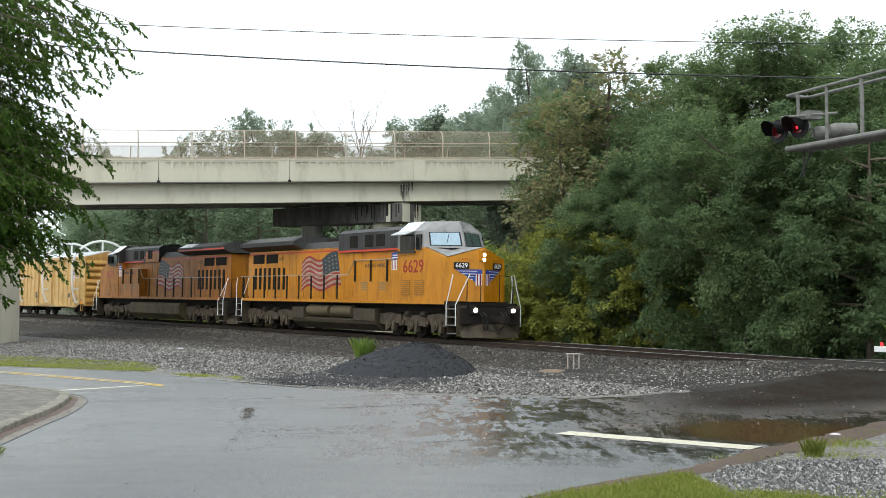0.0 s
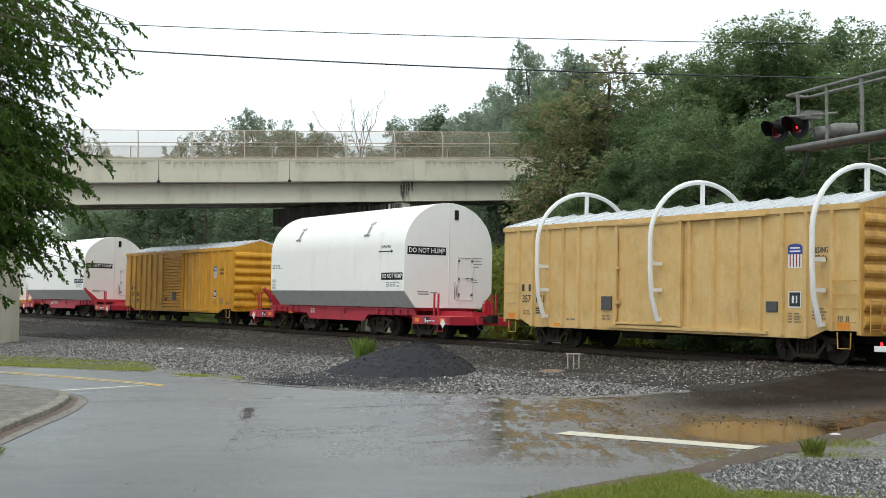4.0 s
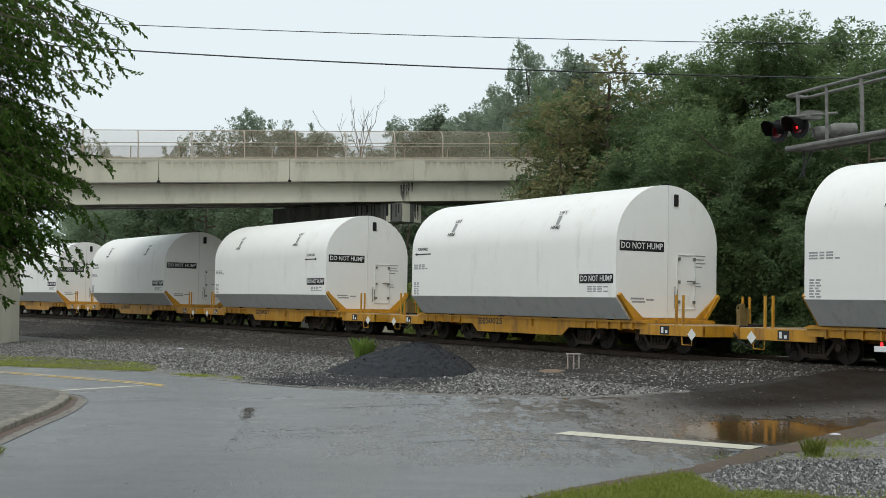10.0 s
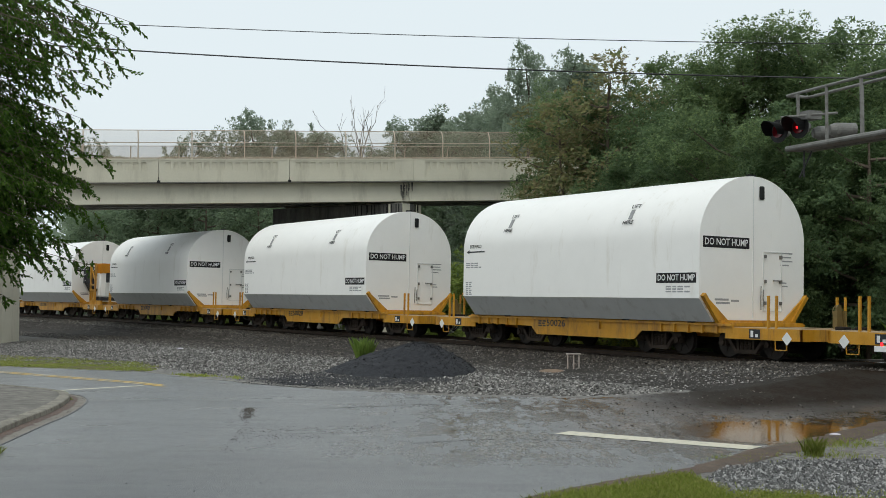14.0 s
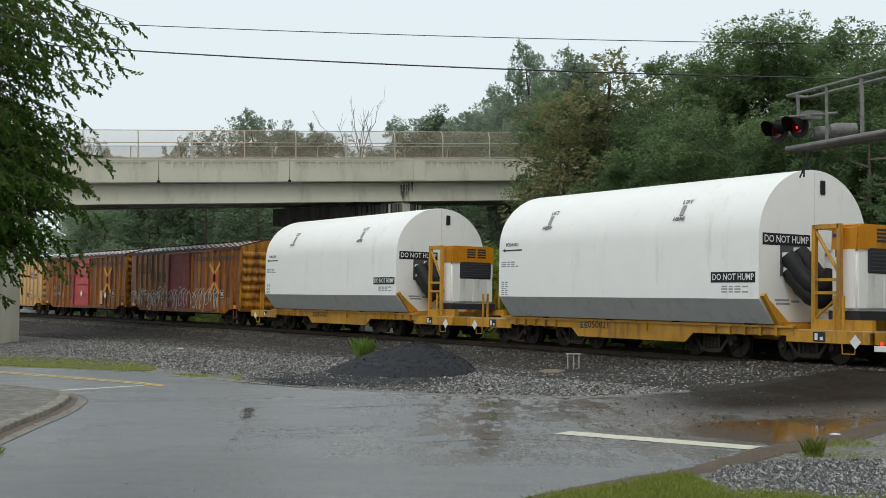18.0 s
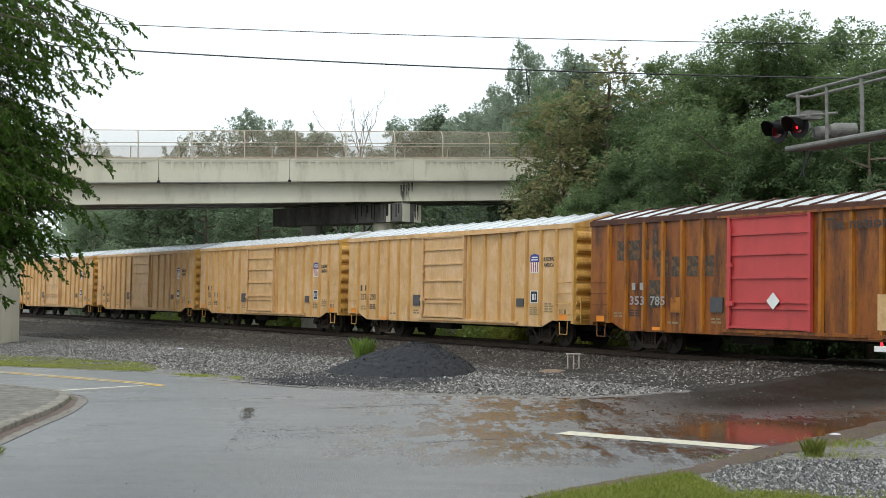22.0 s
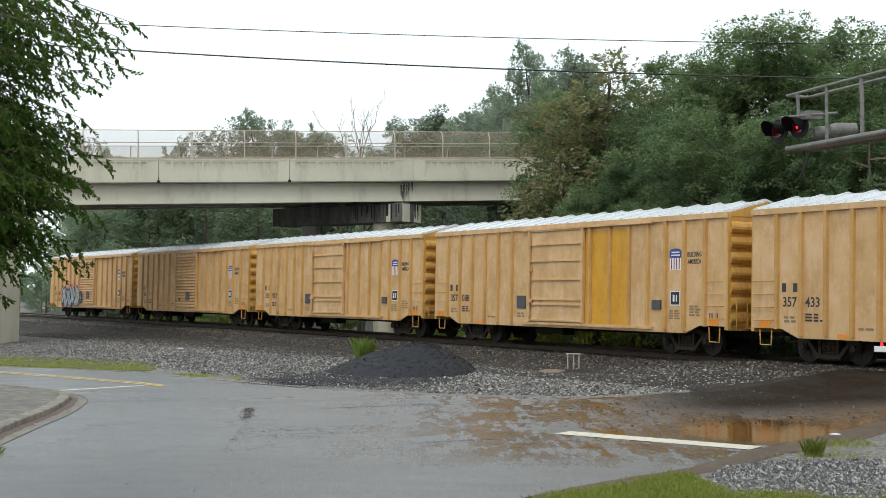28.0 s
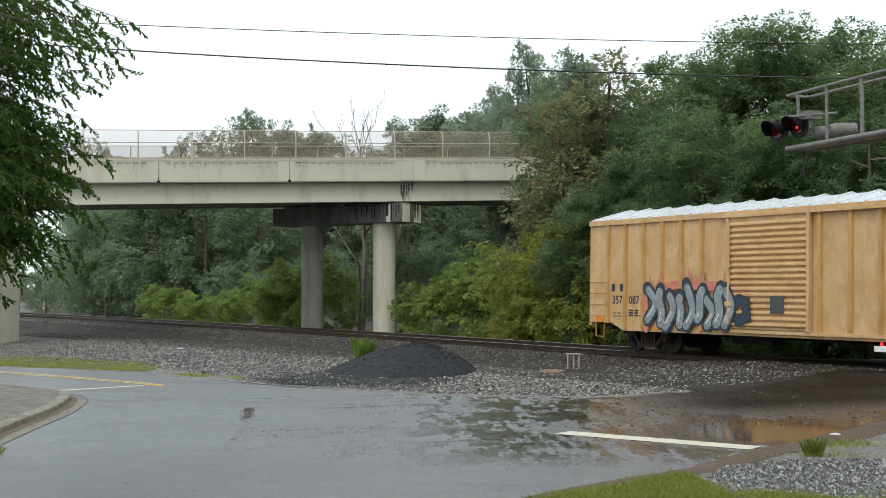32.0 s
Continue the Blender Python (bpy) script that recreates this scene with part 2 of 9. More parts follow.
M["leaf_deep"] = leaf_mat("deep green leaves", (0.075, 0.125, 0.06), (0.145, 0.21, 0.095), (0.195, 0.265, 0.115))
M["leaf_yellow"] = leaf_mat("yellow-green leaves", (0.18, 0.215, 0.045), (0.34, 0.355, 0.08), (0.43, 0.40, 0.10))
M["leaf_rust"] = leaf_mat("turning rusty leaves", (0.15, 0.21, 0.08), (0.30, 0.235, 0.135), (0.38, 0.40, 0.16))
# distance haze is mixed into this leaf colour: paler and bluer than near leaves
M["leaf_haze"] = leaf_mat("far leaves, haze in colour", (0.22, 0.275, 0.205), (0.31, 0.375, 0.275), (0.36, 0.425, 0.30))
# greyed and lifted so the colour itself holds the mist under the bridge
M["leaf_under"] = leaf_mat("damp grey-green leaves, haze in colour", (0.165, 0.225, 0.145), (0.25, 0.325, 0.20), (0.30, 0.37, 0.22))
M["grass"] = leaf_mat("short wet grass", (0.18, 0.235, 0.04), (0.35, 0.40, 0.085), (0.50, 0.44, 0.19))
M["weed"] = leaf_mat("tall green weed", (0.20, 0.32, 0.06), (0.36, 0.48, 0.12), (0.46, 0.54, 0.18))


# ---------- mesh helpers ----------
def part(name, bm, material, parent=None, label="", smooth=False):
    """One mesh object from a bmesh (or a ready mesh), under a thing or a part."""
    if isinstance(bm, bmesh.types.BMesh):
        me = bpy.data.meshes.new(name)
        bm.normal_update()
        bm.to_mesh(me)
        bm.free()
        me.materials.append(material)
        if smooth:
            for p in me.polygons:
                p.use_smooth = True
            me.set_sharp_from_angle(angle=radians(40))
    else:
        me = bm
    ob = new(name, me)
    if parent:
        ob.parent = parent
    if label:
        ob["label"] = label
    return ob


def thing(name, label, category, m=None, group="", kind=""):
    ob = new(name)
    ob.empty_display_size = 0.3
    if m is not None:
        ob.matrix_basis = m
    return tagged(ob, label, category, group, kind)


def box(bm, x0, x1, y0, y1, z0, z1, taper=0.0):
    v = [bm.verts.new((x, y, z)) for z in (z0, z1) for y in (y0, y1) for x in (x0, x1)]
    for f in ((0, 2, 3, 1), (4, 5, 7, 6), (0, 1, 5, 4), (2, 6, 7, 3), (0, 4, 6, 2), (1, 3, 7, 5)):
        bm.faces.new([v[i] for i in f])
    return v


def boxes(*args):
    bm = bmesh.new()
    for a in args:
        box(bm, *a)
    return bm


def bevelled(bm, r=0.01, seg=1):
    bmesh.ops.bevel(bm, geom=list(bm.edges), offset=r, segments=seg, affect="EDGES", profile=0.5)
    return bm


def rod(bm, p, q, r=0.02, n=6, r2=None):
    p, q = Vector(p), Vector(q)
    d = (q - p)
    if d.length < 1e-6:
        return
    a = d.normalized().orthogonal().normalized()
    b = d.normalized().cross(a)
    r2 = r if r2 is None else r2
    rings = []
    for c, rad in ((p, r), (q, r2)):
        rings.append([bm.verts.new(c + (a * math.cos(i * math.tau / n) + b * math.sin(i * math.tau / n)) * rad) for i in range(n)])
    for i in range(n):
        j = (i + 1) % n
        bm.faces.new((rings[0][i], rings[0][j], rings[1][j], rings[1][i]))
    bm.faces.new(rings[0][::-1])
    bm.faces.new(rings[1])


def tube(bm, pts, r=0.02, n=6):
    """A round bar along points."""
    pts = [Vector(p) for p in pts]
    rings, last = [], None
    for i, c in enumerate(pts):
        d = (pts[min(i + 1, len(pts) - 1)] - pts[max(i - 1, 0)]).normalized()
        a = d.orthogonal().normalized() if last is None else (last - d * last.dot(d)).normalized()
        last = a
        b = d.cross(a)
        rad = r[i] if isinstance(r, (list, tuple)) else r
        rings.append([bm.verts.new(c + (a * math.cos(k * math.tau / n) + b * math.sin(k * math.tau / n)) * rad) for k in range(n)])
    for i in range(len(pts) - 1):
        for k in range(n):
            j = (k + 1) % n
            bm.faces.new((rings[i][k], rings[i][j], rings[i + 1][j], rings[i + 1][k]))
    bm.faces.new(rings[0][::-1])
    bm.faces.new(rings[-1])


def extrude(bm, profile, axis, a, b):
    """A solid: the profile (a list of pairs) swept along axis x, y or z from a to b."""
    def at(u, v, t):
        return {"x": (t, u, v), "y": (u, t, v), "z": (u, v, t)}[axis]
    lo = [bm.verts.new(at(u, v, a)) for u, v in profile]
    hi = [bm.verts.new(at(u, v, b)) for u, v in profile]
    n = len(profile)
    for i in range(n):
        j = (i + 1) % n
        bm.faces.new((lo[i], lo[j], hi[j], hi[i]))
    bm.faces.new(lo[::-1])
    bm.faces.new(hi)
    bmesh.ops.recalc_face_normals(bm, faces=bm.faces)
    return bm


def disc(bm, c, r, axis="y", depth=0.03, n=16):
    c = Vector(c)
    d = {"x": Vector((1, 0, 0)), "y": Vector((0, 1, 0)), "z": Vector((0, 0, 1))}[axis] * depth / 2
    rod(bm, c - d, c + d, r, n)


_text = {}


def words(body, size, material, parent, m, name="lettering", width=None):
    """Built-in-font lettering as a thin mesh; it reads along its own x, faces its own +z."""
    key = (body, size, material.name, width)
    if key not in _text:
        cu = bpy.data.curves.new("lettering", "FONT")
        cu.body, cu.size, cu.align_x, cu.align_y, cu.extrude, cu.resolution_u, cu.offset = body, size, "CENTER", "CENTER", 0.002, 2, size * 0.012
        tmp = bpy.data.objects.new("lettering", cu)
        scene.collection.objects.link(tmp)
        me = bpy.data.meshes.new_from_object(tmp.evaluated_get(bpy.context.evaluated_depsgraph_get()))
        bpy.data.objects.remove(tmp)
        bpy.data.curves.remove(cu)
        if width:
            xs = [v.co.x for v in me.vertices]
            k = width / max(1e-3, max(xs) - min(xs))
            for v in me.vertices:
                v.co.x *= k
        me.materials.clear()
        me.materials.append(material)
        _text[key] = me
    ob = part(name, _text[key], material, parent)
    ob.matrix_basis = m
    return ob


def mesh_np(name, verts, faces, material):
    """A mesh from arrays: faces all of one size."""
    me = bpy.data.meshes.new(name)
    verts, faces = np.asarray(verts, np.float32), np.asarray(faces, np.int32)
    me.vertices.add(len(verts))
    me.vertices.foreach_set("co", verts.ravel())
    k = faces.shape[1]
    me.loops.add(faces.size)
    me.loops.foreach_set("vertex_index", faces.ravel())
    me.polygons.add(len(faces))
    me.polygons.foreach_set("loop_start", np.arange(0, faces.size, k, dtype=np.int32))
    me.update(calc_edges=True)
    me.materials.append(material)
    return me

# ---------- the ground ----------
def step(a, b, x):
    t = np.clip((np.asarray(x, float) - a) / (b - a), 0, 1)
    return t * t * (3 - 2 * t)


def gz(x, y):
    """Height of the ground: road level, ballast shoulder, crossing ramp, wooded bank beyond the track."""
    x, y = np.asarray(x, float), np.asarray(y, float)
    s, w = track_sw(x, y)
    base = -0.45 - 0.022 * np.clip(-x - 8, 0, 30)
    far = -0.9 + 0.05 * np.clip(-w - 12, 0, 60)
    z = np.where(w > 0, base, far)
    shoulder = 1 - step(2.0, 5.2, np.where(w > 0, w, -w * 1.25))
    z = z + (-0.2 - z) * shoulder
    ramp_ = step(-30.5, -25.0, s) * (1 - step(1.0, 9.5, w)) * step(-9, -2, w)
    z = z + (-0.02 - z) * ramp_
    return z


def gz1(x, y):
    return float(gz(x, y))


def ground_mat():
    m = bpy.data.materials.new("gravelly earth")
    m.use_nodes = True
    nt = m.node_tree
    b = nt.nodes["Principled BSDF"]
    v = nt.nodes.new("ShaderNodeTexVoronoi")
    v.inputs["Scale"].default_value = 16
    tc = nt.nodes.new("ShaderNodeTexCoord")
    nt.links.new(tc.outputs["Object"], v.inputs["Vector"])
    stone = ramp(nt, v.outputs["Color"], [(0.0, (0.07, 0.065, 0.06)), (0.55, (0.17, 0.162, 0.15)), (1.0, (0.32, 0.31, 0.29))])
    earth = ramp(nt, tex(nt, "noise", 0.35, 6, 0.7), [(0.35, (0.10, 0.085, 0.065)), (0.65, (0.21, 0.195, 0.175))])
    col = mix(nt, ramp(nt, tex(nt, "noise", 0.8, 5, 0.7), [(0.3, (0.25,) * 3), (0.6, (0.9,) * 3)]), earth, stone)
    nt.links.new(col, b.inputs["Base Color"])
    b.inputs["Roughness"].default_value = 0.8
    bump(nt, b, v.outputs["Distance"], 0.8, 0.04)
    return m


def asphalt_mat():
    """Wet asphalt: worn aggregate, damp sheen, standing water in the low parts towards the crossing."""
    m = bpy.data.materials.new("wet asphalt")
    m.use_nodes = True
    nt = m.node_tree
    b = nt.nodes["Principled BSDF"]
    tc = nt.nodes.new("ShaderNodeTexCoord")
    big = tex(nt, "noise", 0.22, 6, 0.65)
    lanes = tex(nt, "noise", 0.7, 8, 0.72, (0.9, 0.5, 1))
    streaks = tex(nt, "noise", 1.3, 7, 0.75, (0.35, 2.4, 1))
    fine = tex(nt, "noise", 42, 5, 0.8)
    grain = tex(nt, "voronoi", 60)
    col = ramp(nt, big, [(0.3, (0.105, 0.108, 0.112)), (0.7, (0.18, 0.184, 0.19))])
    col = mix(nt, 0.5, col, ramp(nt, fine, [(0.34, (0.016, 0.0165, 0.017)), (0.66, (0.28, 0.285, 0.29))]))
    col = mix(nt, ramp(nt, streaks, [(0.48, (0, 0, 0)), (0.64, (0.75, 0.75, 0.75))]), col, (0.075, 0.076, 0.078))
    clots = tex(nt, "noise", 15, 5, 0.75, (1, 0.3, 1))
    col = mix(nt, 0.3, col, ramp(nt, clots, [(0.36, (0.03, 0.031, 0.033)), (0.64, (0.24, 0.245, 0.25))]))
    pits = ramp(nt, tex(nt, "noise", 24, 4, 0.85), [(0.30, (0.25, 0.25, 0.25)), (0.48, (1, 1, 1))])
    col = mix(nt, 0.55, col, mix(nt, 1.0, col, pits, "MULTIPLY"))
    # brown mud washed down from the crossing
    sep = nt.nodes.new("ShaderNodeSeparateXYZ")
    nt.links.new(tc.outputs["Object"], sep.inputs[0])
    def fall(axis, a, z):
        n = nt.nodes.new("ShaderNodeMapRange")
        n.interpolation_type = "SMOOTHSTEP"
        n.inputs["From Min"].default_value, n.inputs["From Max"].default_value = a, z
        nt.links.new(sep.outputs[axis], n.inputs["Value"])
        return n.outputs[0]
    def mul(a, c):
        n = nt.nodes.new("ShaderNodeMath")
        n.operation = "MULTIPLY"
        nt.links.new(a, n.inputs[0])
        if isinstance(c, float):
            n.inputs[1].default_value = c
        else:
            nt.links.new(c, n.inputs[1])
        return n.outputs[0]
    coarse = mul(mul(fall(1, 21.0, 17.0), fall(0, 2.0, -2.5)), ramp(nt, big, [(0.3, (0.5, 0.5, 0.5)), (0.6, (1, 1, 1))]))
    col = mix(nt, mul(coarse, 0.85), col, ramp(nt, fine, [(0.36, (0.006, 0.006, 0.006)), (0.64, (0.20, 0.20, 0.20))]))
    zone = mul(fall(0, 1.2, 4.2), mul(fall(1, 18.6, 21.0), fall(1, 38.0, 34.0)))
    patches = ramp(nt, lanes, [(0.34, (0.45, 0.45, 0.45)), (0.5, (1, 1, 1))])
    mud = mul(zone, patches)
    clay = ramp(nt, tex(nt, "noise", 1.1, 7, 0.72, (1.0, 0.5, 1)), [(0.38, (0.014, 0.011, 0.009)), (0.52, (0.050, 0.031, 0.020)), (0.66, (0.15, 0.098, 0.066))])
    clay = mix(nt, 0.4, clay, ramp(nt, fine, [(0.3, (0.016, 0.012, 0.010)), (0.7, (0.15, 0.10, 0.07))]))
    col = mix(nt, mul(mud, 0.93), col, clay)
    wet = tex(nt, "noise", 0.95, 9, 0.74, (1.0, 0.45, 1))
    ragged = mix(nt, 0.45, wet, tex(nt, "noise", 4.2, 8, 0.75, (1.0, 0.22, 1)))
    speck = ramp(nt, tex(nt, "noise", 9, 7, 0.8, (1, 0.3, 1)), [(0.36, (0.3, 0.3, 0.3)), (0.56, (1, 1, 1))])
    dark = mul(mul(mul(fall(0, -2.6, 1.0), ramp(nt, ragged, [(0.475, (0, 0, 0)), (0.525, (1, 1, 1))])), fall(1, 16.6, 19.2)), speck)
    # dark mud by the rails, darkened further to put in the train's shade
    near_rail = mul(fall(0, 3.0, 6.2), fall(1, 23.2, 26.4))
    col = mix(nt, mul(near_rail, 0.95), col, mix(nt, clots, (0.006, 0.0045, 0.0035), (0.034, 0.023, 0.016)))
    sp = nt.nodes.new("ShaderNodeMapRange")
    sp.inputs["To Min"].default_value, sp.inputs["To Max"].default_value = 0.5, 0.03
    nt.links.new(near_rail, sp.inputs["Value"])
    nt.links.new(sp.outputs[0], b.inputs["Specular IOR Level"])
    col = mix(nt, dark, col, mix(nt, fine, (0.010, 0.009, 0.008), (0.055, 0.047, 0.038)))
    # the muddy pool at the road edge
    def math_(op, a, c):
        n = nt.nodes.new("ShaderNodeMath")
        n.operation = op
        for sock, v in ((n.inputs[0], a), (n.inputs[1], c)):
            if isinstance(v, float):
                sock.default_value = v
            else:
                nt.links.new(v, sock)
        return n.outputs[0]
    ex = math_("POWER", math_("ABSOLUTE", math_("MULTIPLY", math_("SUBTRACT", sep.outputs[0], 5.9), 0.48), 0.0), 2.0)
    ey = math_("POWER", math_("ABSOLUTE", math_("MULTIPLY", math_("SUBTRACT", sep.outputs[1], 21.6), 0.52), 0.0), 2.0)
    shore = math_("ADD", math_("ADD", ex, ey), math_("MULTIPLY", math_("SUBTRACT", wet, 0.5), 3.2))
    pool = ramp(nt, shore, [(0.62, (1, 1, 1)), (0.98, (0, 0, 0))])
    col = mix(nt, mul(pool, 0.9), col, mix(nt, lanes, (0.055, 0.028, 0.013), (0.15, 0.080, 0.036)))
    nt.links.new(col, b.inputs["Base Color"])
    r = nt.nodes.new("ShaderNodeMapRange")
    r.inputs["To Min"].default_value, r.inputs["To Max"].default_value = 0.17, 0.46
    nt.links.new(tex(nt, "noise", 0.6, 5, 0.7, (0.5, 1.5, 1)), r.inputs["Value"])
    pud = mul(mul(mul(fall(0, 1.4, 5.0), mul(fall(1, 18.6, 21.5), fall(1, 27.5, 24.2))), ramp(nt, lanes, [(0.36, (0, 0, 0)), (0.62, (1, 1, 1))])), speck)
    rough = mix(nt, pud, r.outputs[0], (0.1, 0.1, 0.1))
    rough = mix(nt, dark, rough, (0.05, 0.05, 0.05))
    rough = mix(nt, near_rail, rough, (0.62, 0.62, 0.62))
    rough = mix(nt, pool, rough, (0.06, 0.06, 0.06))
    nt.links.new(rough, b.inputs["Roughness"])
    bn = nt.nodes.new("ShaderNodeBump")
    bn.inputs["Distance"].default_value = 0.006
    nt.links.new(grain, bn.inputs["Height"])
    inv = nt.nodes.new("ShaderNodeMapRange")
    inv.inputs["To Min"].default_value, inv.inputs["To Max"].default_value = 0.75, 0.02
    nt.links.new(mix(nt, pool, mix(nt, dark, pud, (1, 1, 1)), (1, 1, 1)), inv.inputs["Value"])
    nt.links.new(inv.outputs[0], bn.inputs["Strength"])
    nt.links.new(bn.outputs[0], b.inputs["Normal"])
    return m


M["ground"] = ground_mat()
M["asphalt"] = asphalt_mat()


def axis_steps(lo, hi, near_lo, near_hi, fine, coarse):
    a = list(np.arange(near_lo, near_hi, fine))
    left, right, d = [], [], fine
    x = near_lo
    while x > lo:
        d *= 1.35
        x -= min(d, coarse)
        left.append(max(x, lo))
    x, d = near_hi, fine
    while x < hi:
        right.append(min(x, hi))
        d *= 1.35
        x += min(d, coarse)
    right.append(hi)
    return np.array(sorted(set(left + a + right)))


def sheet(name, xs, ys, dz, material, keep=None):
    X, Y = np.meshgrid(xs, ys)
    Z = gz(X, Y) + dz
    v = np.column_stack([X.ravel(), Y.ravel(), Z.ravel()])
    nx, ny = len(xs), len(ys)
    i = (np.arange(ny - 1)[:, None] * nx + np.arange(nx - 1)[None, :]).ravel()
    f = np.column_stack([i, i + 1, i + nx + 1, i + nx])
    if keep is not None:
        c = v[f].mean(axis=1)
        f = f[keep(c[:, 0], c[:, 1])]
    me = mesh_np(name, v, f, material)
    me.polygons.foreach_set("use_smooth", [True] * len(me.polygons))
    return me


ground = part("ground", sheet("ground", axis_steps(-1500, 1500, -45, 40, 0.6, 120), axis_steps(-400, 2500, -5, 100, 0.6, 120), 0.0, M["ground"]), None)
tagged(ground, "gravelly wet earth running back to the woods", "ground", kind="structure")


def smooth_edge(pts, x):
    return np.interp(x, [p[0] for p in pts], [p[1] for p in pts])


# far and near edges of the paved surface, as y over x
ROAD_FAR = [(-60, 78), (-30, 55), (-20, 46.4), (-14.9, 42.0), (-12, 39.7), (-8.8, 37.1), (-7.2, 34.9), (-5, 32.4), (-2.5, 30.3), (0, 28.9), (2.8, 28.2), (5, 28.8), (7.4, 29.6), (9.6, 31.0), (10.4, 31.6), (14, 27), (40, 3)]
ROAD_NEAR = [(-60, -20), (0.5, -20), (0.9, 14.2), (1.9, 15.6), (2.6, 16.4), (3.6, 17.2), (4.9, 18.6), (6.2, 20.3), (7.6, 22.0), (9.5, 22.5), (16, 18), (30, 0)]


def on_road(x, y):
    wob = 0.10 * np.sin(x * 2.1 + y) + 0.07 * np.sin(x * 5.3)
    return (y < smooth_edge(ROAD_FAR, x) + wob) & (y > smooth_edge(ROAD_NEAR, x) + wob * 0.6)


road = part("road", sheet("road", np.arange(-45, 30, 0.15), np.arange(4, 50, 0.15), 0.012, M["asphalt"], on_road), None)
tagged(road, "cracked grey asphalt road, wet, muddy towards the crossing", "road", kind="structure")


# ---------- rails, sleepers ----------
def rail_line(w):
    bm = bmesh.new()
    prof = [(-0.07, -0.17), (0.07, -0.17), (0.07, -0.155), (0.012, -0.14), (0.012, -0.05), (0.036, -0.04), (0.036, -0.004), (-0.036, -0.004), (-0.036, -0.04), (-0.012, -0.05), (-0.012, -0.14), (-0.07, -0.155)]
    head = bmesh.new()
    rings, hr = [], []
    for s in np.arange(-190, 40, 2.5):
        rings.append([bm.verts.new(track(s, w + u, z)) for u, z in prof])
        hr.append([head.verts.new(track(s, w + u, z)) for u, z in ((-0.026, -0.0038), (-0.02, 0.001), (0.02, 0.001), (0.026, -0.0038))])
    for a, b in zip(rings, rings[1:]):
        for i in range(12):
            bm.faces.new((a[i], b[i], b[(i + 1) % 12], a[(i + 1) % 12]))
    for a, b in zip(hr, hr[1:]):
        for i in range(3):
            head.faces.new((a[i], a[i + 1], b[i + 1], b[i]))
    bmesh.ops.recalc_face_normals(bm, faces=bm.faces)
    return bm, head


railway = thing("railway_track", "single railway track on dark sleepers and grey ballast", "railway track", kind="structure")
for w in (0.752, -0.752):
    body, head = rail_line(w)
    r = part("rail", body, M["rail"], railway)
    part("rail_head", head, M["rail_head"], r, "polished running surface")

# ---------- road bridge ----------
BO, BU = Vector((-17.4, 67.17, 0)), Vector((0.958, 0.2873, 0)).normalized()
BV = Vector((-BU.y, BU.x, 0))
BGRADE = 0.0300
bridge_m = Matrix((BU, BV, Vector((0, 0, 1)))).transposed().to_4x4()
bridge_m.translation = BO
bridge = thing("road_bridge", "pale concrete road bridge with parapet over the railway", "bridge", bridge_m, kind="structure")
BZ = 6.593


def sheared(bm):
    for v in bm.verts:
        v.co.z += v.co.x * BGRADE
    return bm


B0, B1 = -32.0, 46.0
# deck and inner girders: darker concrete stands in for the soffit's shade
part("deck", sheared(boxes((B0, B1, -0.08, 8.7, BZ + 1.10, BZ + 1.36))), M["concrete_shade"], bridge)
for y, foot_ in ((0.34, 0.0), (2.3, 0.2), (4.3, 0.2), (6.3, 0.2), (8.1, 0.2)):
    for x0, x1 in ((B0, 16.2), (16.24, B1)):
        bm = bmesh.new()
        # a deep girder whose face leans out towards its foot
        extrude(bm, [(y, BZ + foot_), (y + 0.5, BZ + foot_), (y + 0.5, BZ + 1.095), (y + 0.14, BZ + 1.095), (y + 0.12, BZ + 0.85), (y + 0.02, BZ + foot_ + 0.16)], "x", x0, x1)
        part("girder", sheared(bm), M["concrete"] if y < 1 else M["concrete_shade"], bridge)
# the parapet: panels with open joints, a row of recesses under the coping, plain end blocks at the expansion joint
JOINTS = [16.33 - 7.17 * k for k in range(6, 0, -1)] + [16.33, 22.73, 29.9, 37.07, 44.24]
